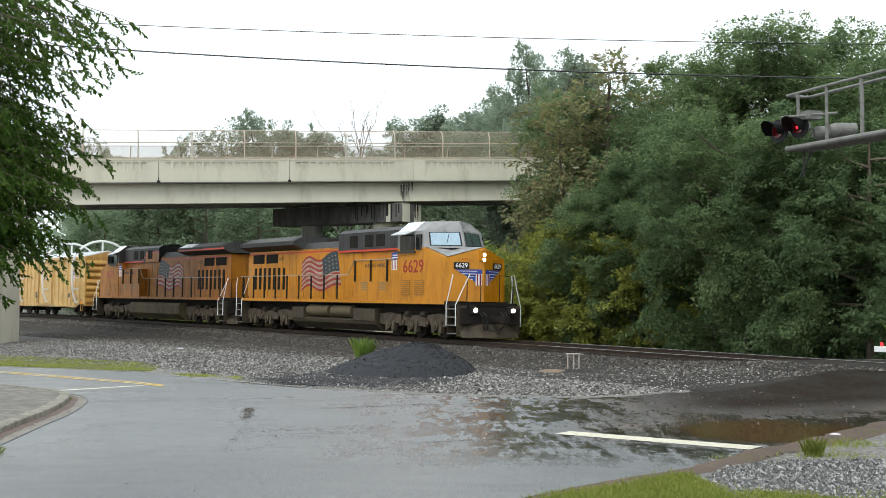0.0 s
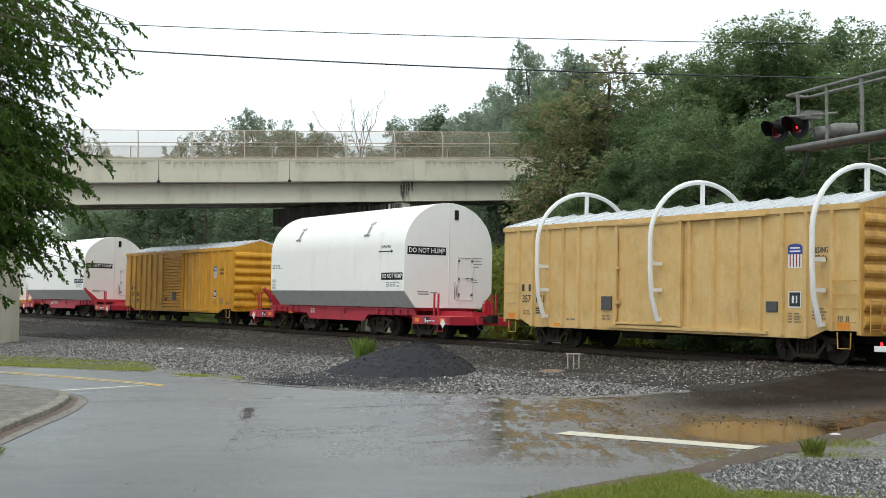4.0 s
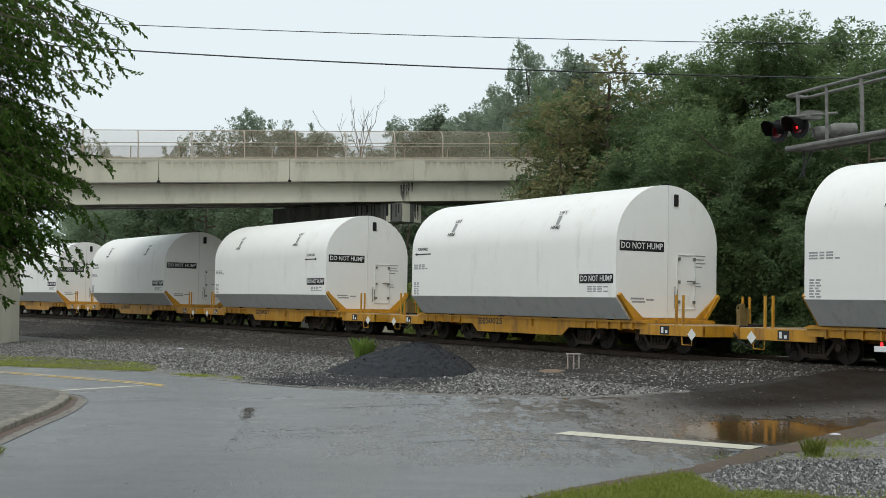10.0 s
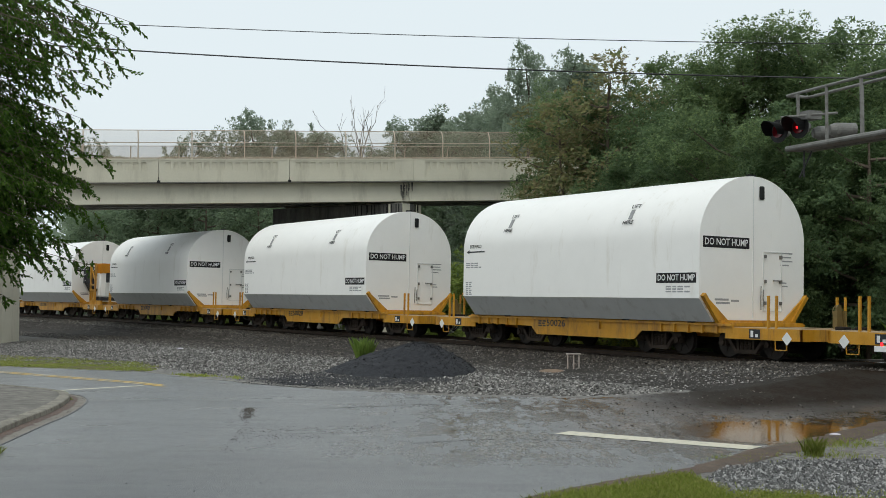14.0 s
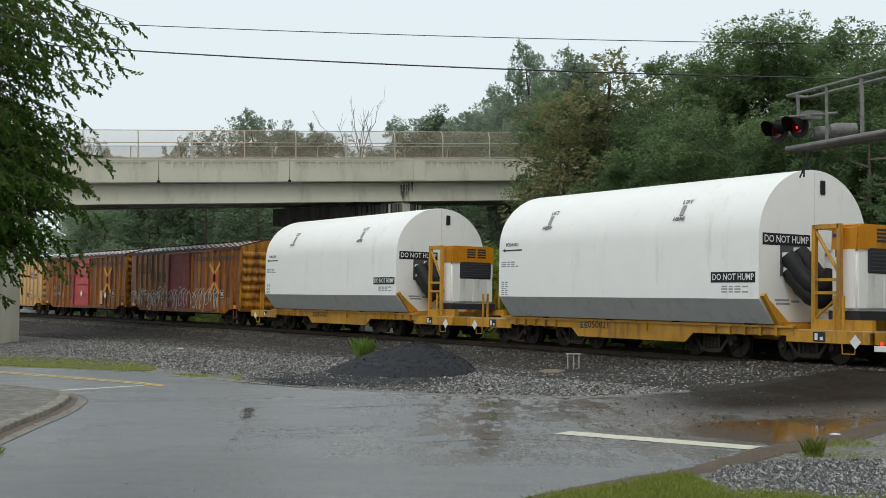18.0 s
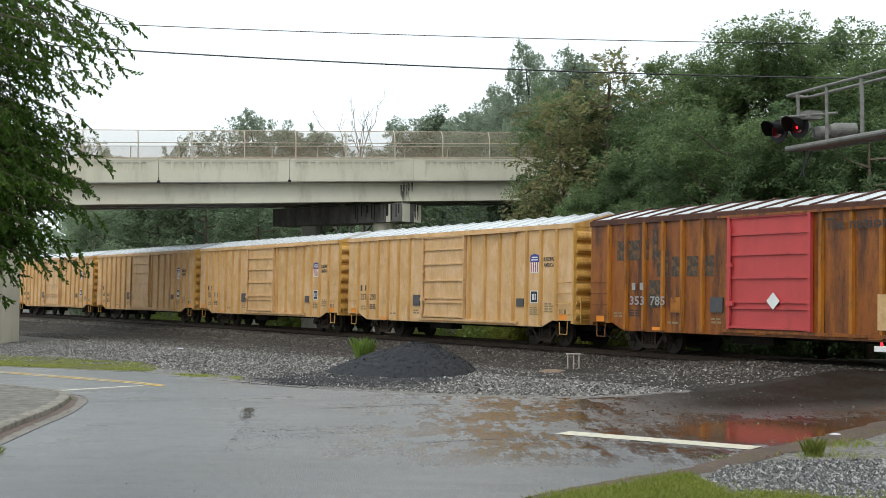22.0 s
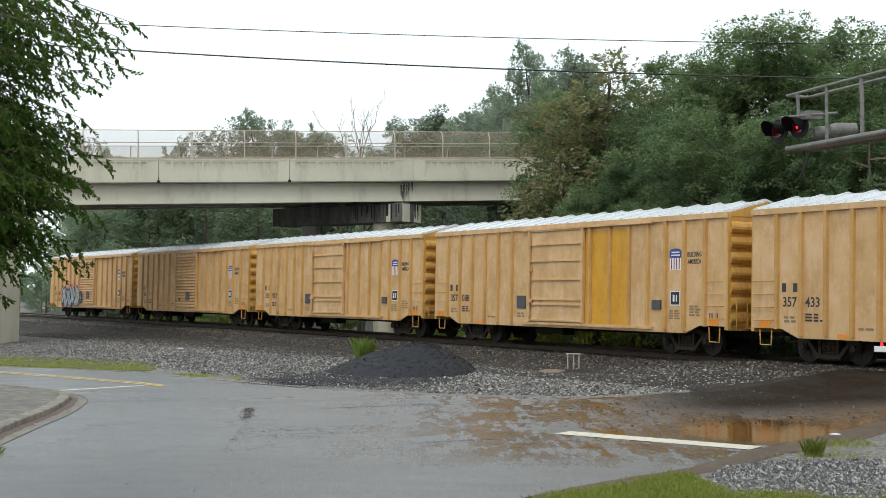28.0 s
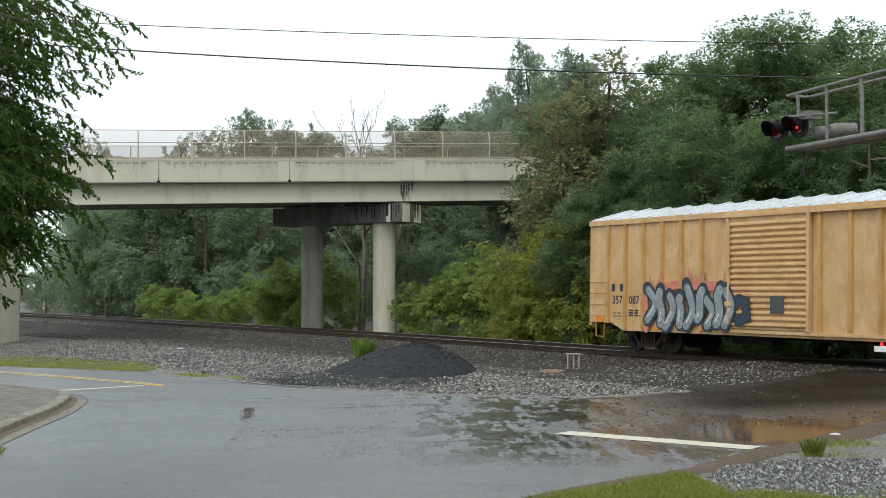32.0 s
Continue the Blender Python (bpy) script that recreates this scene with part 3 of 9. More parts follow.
for a, b in zip(JOINTS, JOINTS[1:]):
    a0, b0 = a + 0.01, b - 0.01
    z0, zs, zt, z1 = BZ + 1.15, BZ + 1.80, BZ + 2.25, BZ + 2.36
    bm = boxes((a0, b0, -0.05, 0.25, z0, z1), (a0, b0, -0.12, -0.05, z0, zs), (a0, b0, -0.12, -0.05, zt, z1))
    end0, end1 = 0.75 if abs(a - 16.33) < 0.1 else 0.35, 0.75 if abs(b - 16.33) < 0.1 else 0.35
    xs = list(np.arange(a0 + end0, b0 - end1 - 0.2, 0.42))
    edges = [a0] + [q for x in xs for q in (x, x + 0.27)] + [b0]
    for q0, q1 in zip(edges[::2], edges[1::2]):
        box(bm, q0, q1, -0.12, -0.05, zs, zt)
    p = part("parapet_panel", sheared(bm), M["concrete"], bridge)
    if end0 > 0.5:
        part("end_block", sheared(boxes((a0, a0 + 0.72, -0.145, -0.122, z0 + 0.02, z1 - 0.02))), M["concrete"], p)
    if end1 > 0.5:
        part("end_block", sheared(boxes((b0 - 0.72, b0, -0.145, -0.122, z0 + 0.02, z1 - 0.02))), M["concrete"], p)
    part("coping", sheared(boxes((a + 0.02, b - 0.02, -0.15, 0.29, z1 + 0.004, z1 + 0.07))), M["concrete"], p)
    if abs(b - 16.33) > 0.1:
        part("drain", sheared(bevelled(boxes((b - 0.09, b + 0.09, -0.15, -0.03, BZ + 1.12, BZ + 1.24), (b - 0.015, b + 0.015, -0.14, -0.125, BZ + 1.24, BZ + 1.42)), 0.006)), M["black"], p)
part("far_parapet", sheared(boxes((B0, B1, 8.6, 8.85, BZ + 1.15, BZ + 2.4))), M["concrete"], bridge)
# black runs of water below the expansion joint
rs_stain = random.Random(5)
bm = bmesh.new()
for k in range(15):
    x, w_, z_ = 15.95 + rs_stain.gauss(0, 0.18), rs_stain.uniform(0.015, 0.06), rs_stain.uniform(0.1, 0.7)
    t_ = rs_stain.uniform(0.45, 1.1)
    extrude(bm, [(x - w_, t_ + BZ), (x, BZ + t_ + 0.05), (x + w_, t_ + BZ), (x + w_ * 0.3, BZ + t_ - z_), (x - w_ * 0.3, BZ + t_ - z_)], "y", 0.325, 0.338)
part("water_stain", sheared(bm), M["soot_shade_concrete"], bridge, "black water stain below the joint")

# fence on the parapet: posts bent towards the road, rails and wire mesh
fence = thing("bridge_fence", "rusty chain-link fence with curved posts on the bridge parapet", "fence", bridge_m)


def mesh_mat():
    m = bpy.data.materials.new("rusty wire mesh")
    m.use_nodes = True
    nt = m.node_tree
    b = nt.nodes["Principled BSDF"]
    b.inputs["Base Color"].default_value = (0.30, 0.235, 0.165, 1)
    b.inputs["Roughness"].default_value = 0.7
    tr = nt.nodes.new("ShaderNodeBsdfTransparent")
    ms = nt.nodes.new("ShaderNodeMixShader")
    ms.inputs[0].default_value = 0.30
    nt.links.new(tr.outputs[0], ms.inputs[1])
    nt.links.new(b.outputs[0], ms.inputs[2])
    nt.links.new(ms.outputs[0], nt.nodes["Material Output"].inputs[0])
    return m


M["wire_mesh"] = mesh_mat()
CURVE_POST = [(0.0, 0.0), (0.0, 0.95), (0.05, 1.25), (0.17, 1.48), (0.36, 1.62)]


def fence_run(y, sign):
    z0 = BZ + 2.43
    base = bmesh.new()
    tube(base, [(0, sign * u, v) for u, v in CURVE_POST], 0.035, 6)
    first = None
    for k in range(-9, 15):
        x = -1.97 + 2.877 * k
        if first is None:
            first = part("post", base, M["fence_steel"], fence)
            ob = first
        else:
            ob = part("post", first.data, M["fence_steel"], fence)
        ob.location = (x, y, z0 + x * BGRADE)
    for u, v in ((0.0, 0.1), (0.0, 0.9), (0.36, 1.62)):
        bm = bmesh.new()
        rod(bm, (B0, y + sign * u, z0 + v + B0 * BGRADE), (B1, y + sign * u, z0 + v + B1 * BGRADE), 0.022, 5)
        part("fence_rail", bm, M["fence_steel"], fence)
    bm = bmesh.new()
    rows = [[bm.verts.new((x, y + sign * u, z0 + v + x * BGRADE)) for u, v in CURVE_POST] for x in (B0, B1)]
    for i in range(len(CURVE_POST) - 1):
        bm.faces.new((rows[0][i], rows[1][i], rows[1][i + 1], rows[0][i + 1]))
    part("wire_mesh", bm, M["wire_mesh"], fence, "see-through chain-link mesh")


fence_run(0.05, 1)
fence_run(8.7, -1)


# piers: a bent of round columns beyond the track, a wide pale pier before it
def bent(at, along, cap_len, cols, name, label, radius=0.66):
    th_ = thing(name, label, "bridge pier", kind="structure")
    top = BZ + (at - BO).dot(BU) * BGRADE - 0.02
    side = Vector((along.y, -along.x, 0))
    m = Matrix((along, side, Vector((0, 0, 1)))).transposed().to_4x4()
    m.translation = at
    th_.matrix_basis = m
    # cap colour holds soot stains and also the shadow below the deck
    part("cap", bevelled(boxes((-0.55, cap_len, -0.95, 0.95, top - 1.2, top - 0.12)), 0.03), M["soot_shade_concrete"], th_)
    part("cap_end", boxes((-0.61, -0.554, -0.88, -0.22, top - 1.18, top - 0.14)), M["concrete"], th_, "pale stained cap end")
    part("cap_end", boxes((-0.61, -0.554, 0.26, 0.92, top - 1.18, top - 0.14)), M["concrete"], th_, "pale stained cap end")
    part("cap_strip", boxes((0.25, 0.55, -0.965, -0.954, top - 1.18, top - 0.14)), M["concrete"], th_, "narrow pale strip")
    rc_ = random.Random(3)
    bm = bmesh.new()
    for k in range(16):
        x, w_, h_ = rc_.uniform(-0.45, 3.4), rc_.uniform(0.02, 0.09), rc_.uniform(0.4, 1.0)
        box(bm, x, x + w_, -0.972, -0.967, top - 0.16 - h_, top - 0.14)
    for k in range(7):
        y_, w_, h_ = rc_.uniform(-0.3, 0.6), rc_.uniform(0.02, 0.07), rc_.uniform(0.3, 0.9)
        box(bm, -0.618, -0.612, y_, y_ + w_, top - 0.16 - h_, top - 0.14)
    part("water_stain", bm, M["black"], th_, "black vertical water stains")
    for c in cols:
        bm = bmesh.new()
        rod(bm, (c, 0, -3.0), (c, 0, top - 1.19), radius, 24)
        # the farther column's shade is put in by the darker concrete
        part("column", bm, M["concrete"] if c < 3 else M["concrete_shade"], th_, smooth=True)
    for c in np.arange(0.1, cap_len, 2.1):
        part("bearing_block", boxes((c - 0.25, c + 0.25, -0.4, 0.4, top - 0.125, top + 0.01)), M["concrete"], th_)
    return th_


ALONG = Vector((-0.83, 0.56, 0)).normalized()
bent(Vector((-2.3, 72.6, 0)), ALONG, 9.3, (1.4, 6.9), "bridge_pier", "round concrete columns with a stained, shade-darkened cap beam beyond the track")
pier = thing("bridge_pier", "wide pale painted concrete pier beside the track, unseen rear added to block light", "bridge pier", Matrix.Translation((-24.36, 62.9, 0)), kind="structure")
bm = bmesh.new()
# the part behind y 3 is out of view, added to shade the cars
extrude(bm, [(-3.5, -0.5), (2.0, -0.5), (2.0, 3.0), (-0.1, 9.0), (-5.6, 9.0), (-3.5, 3.0)], "z", -3.0, 6.4)
part("wall", bevelled(bm, 0.05), M["concrete"], pier)

# ---------- the train: shared pieces ----------
CONSIST = []
SPIN = []
NEAR = Matrix(((1, 0, 0, 0), (0, 0, -1, 0), (0, 1, 0, 0), (0, 0, 0, 1)))       # lettering on the road side: reads along +x, faces -y
FAR = Matrix(((-1, 0, 0, 0), (0, 0, 1, 0), (0, 1, 0, 0), (0, 0, 0, 1)))        # on the far side: faces +y
FRONT = Matrix(((0, 0, 1, 0), (1, 0, 0, 0), (0, 1, 0, 0), (0, 0, 0, 1)))       # on an end: reads along +y, faces +x
_cache = {}


def piece(key, name, build, material, parent, label="", at=None, smooth=False):
    """A part whose mesh is made once for each key and material and then shared."""
    k = (key, material.name)
    if k not in _cache:
        ob = part(name, build(), material, parent, label, smooth)
        _cache[k] = ob.data
    else:
        ob = part(name, _cache[k], material, parent, label)
    if at is not None:
        ob.matrix_basis = at if isinstance(at, Matrix) else Matrix.Translation(at)
    return ob


def at_side(x, z, y=-1.0, side=NEAR):
    return Matrix.Translation((x, y, z)) @ side


def lathe_wheels(r, gauge=0.752):
    bm = bmesh.new()
    rod(bm, (0, -1.0, 0), (0, 1.0, 0), 0.085, 10)
    for s in (-1, 1):
        y = s * gauge
        disc(bm, (0, y, 0), r, "y", 0.13, 24)
        disc(bm, (0, y - s * 0.06, 0), r + 0.03, "y", 0.03, 24)
        for k in range(6):
            a = k * math.tau / 6
            rod(bm, (math.cos(a) * r * 0.3, y + s * 0.07, math.sin(a) * r * 0.3), (math.cos(a) * r * 0.82, y + s * 0.068, math.sin(a) * r * 0.82), 0.022, 4)
        disc(bm, (0, y + s * 0.08, 0), r * 0.26, "y", 0.06, 12)
    return bm


def frame_freight():
    """Cast side frame of a two-axle bogie, with its spring window."""
    bm = bmesh.new()
    for s in (-1, 1):
        extrude(bm, [(s * 0.10, 0.70), (s * 0.10, 0.82), (s * 0.55, 0.78), (s * 1.02, 0.66), (s * 1.06, 0.50), (s * 0.72, 0.52), (s * 0.55, 0.64)], "y", -0.07, 0.07)
        extrude(bm, [(s * 0.66, 0.60), (s * 0.76, 0.56), (s * 0.42, 0.16), (s * 0.30, 0.18)], "y", -0.06, 0.06)
        extrude(bm, [(s * 0.26, 0.70), (s * 0.35, 0.70), (s * 0.35, 0.20), (s * 0.26, 0.20)], "y", -0.06, 0.06)
        box(bm, s * 0.88 - 0.13, s * 0.88 + 0.13, -0.09, 0.09, 0.33, 0.56)
        disc(bm, (s * 0.88, -0.10, 0.43), 0.10, "y", 0.10, 12)
    box(bm, -0.42, 0.42, -0.07, 0.07, 0.13, 0.24)
    return bm


def spring():
    """One coil spring, its turns as a beaded column."""
    bm = bmesh.new()
    tube(bm, [(0, 0, 0.24 + k * 0.035) for k in range(11)], [0.085 if k % 2 else 0.062 for k in range(11)], 8)
    return bm


def bogie(car, x, paint=None):
    t = piece("bolster", "bogie", lambda: boxes((-0.2, 0.2, -1.0, 1.0, 0.5, 0.72), (-0.45, 0.45, -0.3, 0.3, 0.55, 0.86)), M["underframe"], car, "two-axle freight bogie", (x, 0, 0))
    for s in (-1, 1):
        piece("frame_freight", "side_frame", frame_freight, M["bogie_iron"], t, "", Matrix.Translation((0, s * 1.0, 0)) @ (Matrix.Identity(4) if s < 0 else Matrix.Rotation(math.pi, 4, "Z")))
        for dx in (-0.16, 0.0, 0.16):
            piece("spring", "spring", spring, M["bogie_iron"], t, "", (dx, s * 1.0, 0))
    for dx in (-0.88, 0.88):
        w = piece("wheels43", "wheelset", lambda: lathe_wheels(0.43), M["wheel"], t, "", (dx, 0, 0.43))
        SPIN.append((w, (dx, 0, 0.43), 0.43))
    return t


def coupler(car, x, s):
    bm = bmesh.new()
    box(bm, min(0, s * 0.75), max(0, s * 0.75), -0.09, 0.09, 0.72, 0.92)
    box(bm, min(s * 0.62, s * 0.95), max(s * 0.62, s * 0.95), -0.16, 0.14, 0.66, 0.98)
    piece(("coupler", s), "coupler", lambda: bevelled(bm, 0.02), M["underframe"], car, "", (x, 0, 0))
    bh = bmesh.new()
    tube(bh, [(0, -0.3, 0.7), (s * 0.3, -0.32, 0.42), (s * 0.65, -0.2, 0.3), (s * 0.8, -0.05, 0.5)], 0.025, 6)
    piece(("hose", s), "air_hose", lambda: bh, M["black"], car, "", (x, 0, 0))


M["bogie_iron"] = mat("dusty brown bogie iron", (0.055, 0.040, 0.030), 0.8, 0.0, 0.35, 4, 30, (0.02, 0.015, 0.012), 0.5, False, 0.3, spec=0.25)


def bar_text(car, x, z, w, h, material, y, name="small_print", side=NEAR):
    """Small print too small to read: a few thin bars."""
    def build():
        bm = bmesh.new()
        n = max(1, int(h / 0.07))
        for k in range(n):
            z0 = -h / 2 + k * h / n
            f = (1.0, 0.8, 0.92, 0.7)[k % 4]
            c = -w / 2
            while c < -w / 2 + w * f - 0.05:
                l = min(0.16 + 0.07 * ((k * 3 + int(c * 50)) % 3), w * f / 2)
                box(bm, c, c + l, z0, z0 + 0.62 * h / n, 0, 0.003)
                c += l + 0.06
        return bm
    ob = piece(("bars", w, h), name, build, material, car, "", at_side(x, z, y, side))
    ob["kind"] = "stuff"
    return ob


# ---------- boxcars ----------
BW = 1.585


def wall_outline(a, b):
    """Lower edge of a boxcar side, stepped up over the end steps."""
    low = [(-8.0, 0.90), (-6.9, 0.90), (-6.3, 0.66), (6.3, 0.66), (6.9, 0.90), (8.0, 0.90)]
    pts = [(a, 4.10)] + [(a, np.interp(a, [p[0] for p in low], [p[1] for p in low]))] + [p for p in low if a < p[0] < b] + [(b, np.interp(b, [p[0] for p in low], [p[1] for p in low])), (b, 4.10)]
    return pts


def side_wall():
    bm = bmesh.new()
    extrude(bm, wall_outline(-8, 8), "y", -0.03, 0.03)
    return bm


def hat_post():
    bm = bmesh.new()
    extrude(bm, [(-0.075, 0.0), (-0.05, -0.07), (0.05, -0.07), (0.075, 0.0)], "z", 0.72, 4.06)
    return bm


def end_wall():
    """Pressed end with six deep horizontal corrugations."""
    bm = bmesh.new()
    prof = [(0.0, 0.78)]
    z0, n, h = 0.95, 7, 0.44
    for k in range(n):
        z = z0 + k * h
        prof += [(0.0, z), (0.07, z + 0.05), (0.11, z + 0.13), (0.11, z + 0.20), (0.07, z + 0.30), (0.0, z + 0.36)]
    prof += [(0.0, 4.15), (-0.06, 4.15), (-0.06, 0.78)]
    extrude(bm, prof, "y", -1.5, 1.5)
    extrude(bm, [(-1.6, 4.10), (1.6, 4.10), (1.6, 4.175), (0, 4.59), (-1.6, 4.175)], "x", -0.06, 0.015)
    for s in (-1, 1):
        box(bm, -0.08, 0.05, s * 1.54 - 0.06, s * 1.54 + 0.06, 0.80, 4.14)
    return bm


def roof_slab():
    bm = bmesh.new()
    extrude(bm, [(-1.64, 4.17), (-1.64, 4.21), (0, 4.63), (1.64, 4.21), (1.64, 4.17), (0, 4.55)], "x", -8.0, 8.0)
    return bm


def roof_seam():
    bm = bmesh.new()
    extrude(bm, [(-1.62, 4.20), (-1.62, 4.25), (0, 4.685), (1.62, 4.25), (1.62, 4.20), (0, 4.62)], "x", -0.05, 0.05)
    return bm


def roof_panel():
    """Pressed panel with a diagonal swage."""
    bm = bmesh.new()
    for s in (-1, 1):
        v = [bm.verts.new(p) for p in ((-0.38, s * 1.5, 4.247), (0.38, s * 1.5, 4.247), (0.38, s * 0.1, 4.607), (-0.38, s * 0.1, 4.607), (0.0, s * 0.8, 4.475))]
        for i in range(4):
            bm.faces.new((v[i], v[(i + 1) % 4], v[4]))
    return bm


def door_leaf():
    return boxes((-1.5, 1.5, -0.05, 0.0, 0.86, 4.02))


def door_edge():
    return boxes((-0.05, 0.05, -0.12, 0.0, 0.84, 4.04))


def door_rib():
    return boxes((-1.45, 1.45, -0.10, -0.05, -0.03, 0.03))


def louvre():
    bm = bmesh.new()
    extrude(bm, [(-0.05, -0.07), (-0.115, -0.02), (-0.115, 0.02), (-0.05, 0.075)], "x", -1.45, 1.45)
    return bm


def rung():
    bm = bmesh.new()
    tube(bm, [(-0.36, 0, 0), (-0.36, -0.07, 0), (0.36, -0.07, 0), (0.36, 0, 0)], 0.012, 5)
    return bm


def stirrup():
    bm = bmesh.new()
    tube(bm, [(-0.22, 0, 0.0), (-0.2, 0, -0.42), (0.2, 0, -0.42), (0.22, 0, 0.0)], 0.02, 5)
    return bm


def end_gear():
    """Brake wheel and housing on the leading end."""
    bm = bmesh.new()
    tube(bm, [(0.24, -0.25 + 0.26 * math.cos(a), 1.95 + 0.26 * math.sin(a)) for a in np.linspace(0, math.tau, 15)], 0.018, 5)
    for k in range(3):
        a = k * math.tau / 6
        rod(bm, (0.24, -0.25 - 0.26 * math.cos(a), 1.95 - 0.26 * math.sin(a)), (0.24, -0.25 + 0.26 * math.cos(a), 1.95 + 0.26 * math.sin(a)), 0.012, 4)
    box(bm, 0.1, 0.22, -0.45, -0.05, 1.8, 2.12)
    rod(bm, (0.16, -0.25, 1.8), (0.16, -0.25, 0.9), 0.02, 5)
    return bm


def end_ladder():
    bm = bmesh.new()
    for y in (-0.22, 0.22):
        rod(bm, (0.16, y, 0.85), (0.16, y, 1.75), 0.016, 5)
    for k in range(3):
        rod(bm, (0.16, -0.22, 0.95 + k * 0.36), (0.16, 0.22, 0.95 + k * 0.36), 0.014, 5)
    return bm


def shield_top():
    bm = bmesh.new()
    extrude(bm, [(-0.26, 0.0), (-0.26, 0.20), (-0.2, 0.26), (0, 0.29), (0.2, 0.26), (0.26, 0.20), (0.26, 0.0)], "z", 0, 0.004)
    return bm


def shield_stripe():
    bm = bmesh.new()
    box(bm, -0.02, 0.02, -0.36, 0.0, 0, 0.004)
    return bm


def shield(car, x, z, y, side=NEAR, k=1.0):
    m = at_side(x, z, y, side) @ Matrix.Diagonal((k, k, 1, 1))
    s = piece("shield_field", "shield", lambda: boxes((-0.24, 0.24, -0.37, 0.0, 0, 0.002)), M["letter_white"], car, "striped shield emblem, blue over red and white", m)
    piece("shield_top", "shield_head", shield_top, M["shield_blue"], s)
    piece("shield_word", "shield_band", lambda: boxes((-0.19, 0.19, 0.06, 0.10, 0.003, 0.006), (-0.17, 0.17, 0.15, 0.19, 0.003, 0.006)), M["letter_white"], s)
    for i in range(4):
        piece("shield_stripe", "shield_stripe", shield_stripe, M["letter_red"], s, "", (-0.17 + i * 0.113, 0.01, 0))


def boxcar(paint, end_paint, roof, s_mid, door="flat", number="", label="", door_paint=None, patch=None, marks="bars"):
    car = thing("boxcar", label, "boxcar", group="boxcars of the train")
    CONSIST.append((car, s_mid, 6.0))
    for s, side in ((-1, NEAR), (1, FAR)):
        y = s * BW
        piece("side_wall", "side_wall", side_wall, paint, car, "", (0, y, 0))
        turn = Matrix.Identity(4) if s < 0 else Matrix.Rotation(math.pi, 4, "Z")
        xs = [-7.05, -6.18, -5.32, -4.44, -3.58, -2.7] + [1.78, 2.79, 3.74, 4.63, 5.43, 6.27, 7.15]
        for x in xs:
            piece("post", "side_post", hat_post, M["post_tan"] if paint is M["box_tan"] else M["post_rust"] if paint is M["box_rust"] else paint, car, "", Matrix.Translation((x, y + s * 0.03, 0.20 if abs(x) > 6.8 else 0)) @ turn @ Matrix.Diagonal((1, 1.2, 0.95 if abs(x) > 6.8 else 1, 1)))
        piece("top_rail", "top_rail", lambda: boxes((-8.02, 8.02, -0.06, 0.06, 4.04, 4.2)), M["rust_roof"] if paint is M["box_rust"] else paint, car, "", (0, y + s * 0.04, 0))
        piece("door_track", "door_track", lambda: boxes((-2.0, 4.9, -0.08, 0.05, 3.96, 4.03)), paint, car, "", (0, y + s * 0.09, 0.05))
        piece("bottom_track", "door_sill", lambda: boxes((-2.0, 4.9, -0.07, 0.03, 0.74, 0.83)), paint, car, "", (0, y + s * 0.05, 0))
        dp = door_paint or paint
        d = piece("door_leaf", "door", door_leaf, dp, car, "louvred sliding door" if door == "louvre" else "ribbed sliding door", Matrix.Translation((-0.05, y + s * 0.05, 0)) @ turn)
        for x in (-1.5, 1.5):
            piece("door_edge", "door_edge", door_edge, dp, d, "", (x, 0, 0))
        for z in ([0.98 + k * 0.166 for k in range(18)] if door == "louvre" else ((0.9, 4.0) if door == "plain" else (0.9, 1.45, 1.62, 2.30, 2.95, 3.52, 4.0))):
            piece("louvre" if door == "louvre" else "door_rib", "louvre_slat" if door == "louvre" else "door_rib", louvre if door == "louvre" else door_rib, dp, d, "", (0, 0, z))
        piece("door_bar", "lock_bar", lambda: boxes((-0.03, 0.03, -0.16, -0.1, 1.0, 3.8), (-0.12, 0.16, -0.17, -0.1, 1.5, 1.62), (-0.1, 0.1, -0.17, -0.1, 2.6, 2.7)), door_paint or paint, d, "", (-1.42, 0, 0))
        if s < 0:
            if door == "louvre":
                piece("placard_louvre", "placard_board", lambda: boxes((-0.24, 0.24, -0.135, -0.11, -0.24, 0.24)), M["board_dark"], d, "dark placard board", (0.42, 0, 1.55))
                piece("placard_small", "placard_board", lambda: boxes((-0.12, 0.12, -0.135, -0.11, -0.09, 0.09)), M["board_dark"], d, "small dark board", (-0.75, 0, 1.36))
            else:
                piece("placard_side", "placard_board", lambda: boxes((-0.25, 0.25, -0.08, -0.032, -0.22, 0.22)), M["board_dark"], car, "dark placard board", (-2.1, y, 1.52))
                piece("placard_low", "placard_board", lambda: boxes((-0.2, 0.2, -0.08, -0.032, -0.14, 0.14)), M["board_dark"], car, "dark placard board", (5.05, y, 1.5))
        for xx in (7.5, -7.5):
            for k in range(4):
                piece("rung", "rung", rung, M["rung_" + ("rust" if paint is M["box_rust"] else "tan")], car, "", Matrix.Translation((xx + (0.05 if xx > 0 else -0.05), y + s * 0.03, 1.12 + k * 0.36)) @ turn)
            piece("stirrup", "stirrup_step", stirrup, M["rung_" + ("rust" if paint is M["box_rust"] else "tan")], car, "", (xx, y, 0.86))
            piece("reflector", "reflector", lambda: boxes((-0.2, 0.2, -0.006, 0.0, -0.09, 0.09)), M["orange_reflector"], car, "", Matrix.Translation((xx, y + s * 0.034, 1.02)) @ turn)
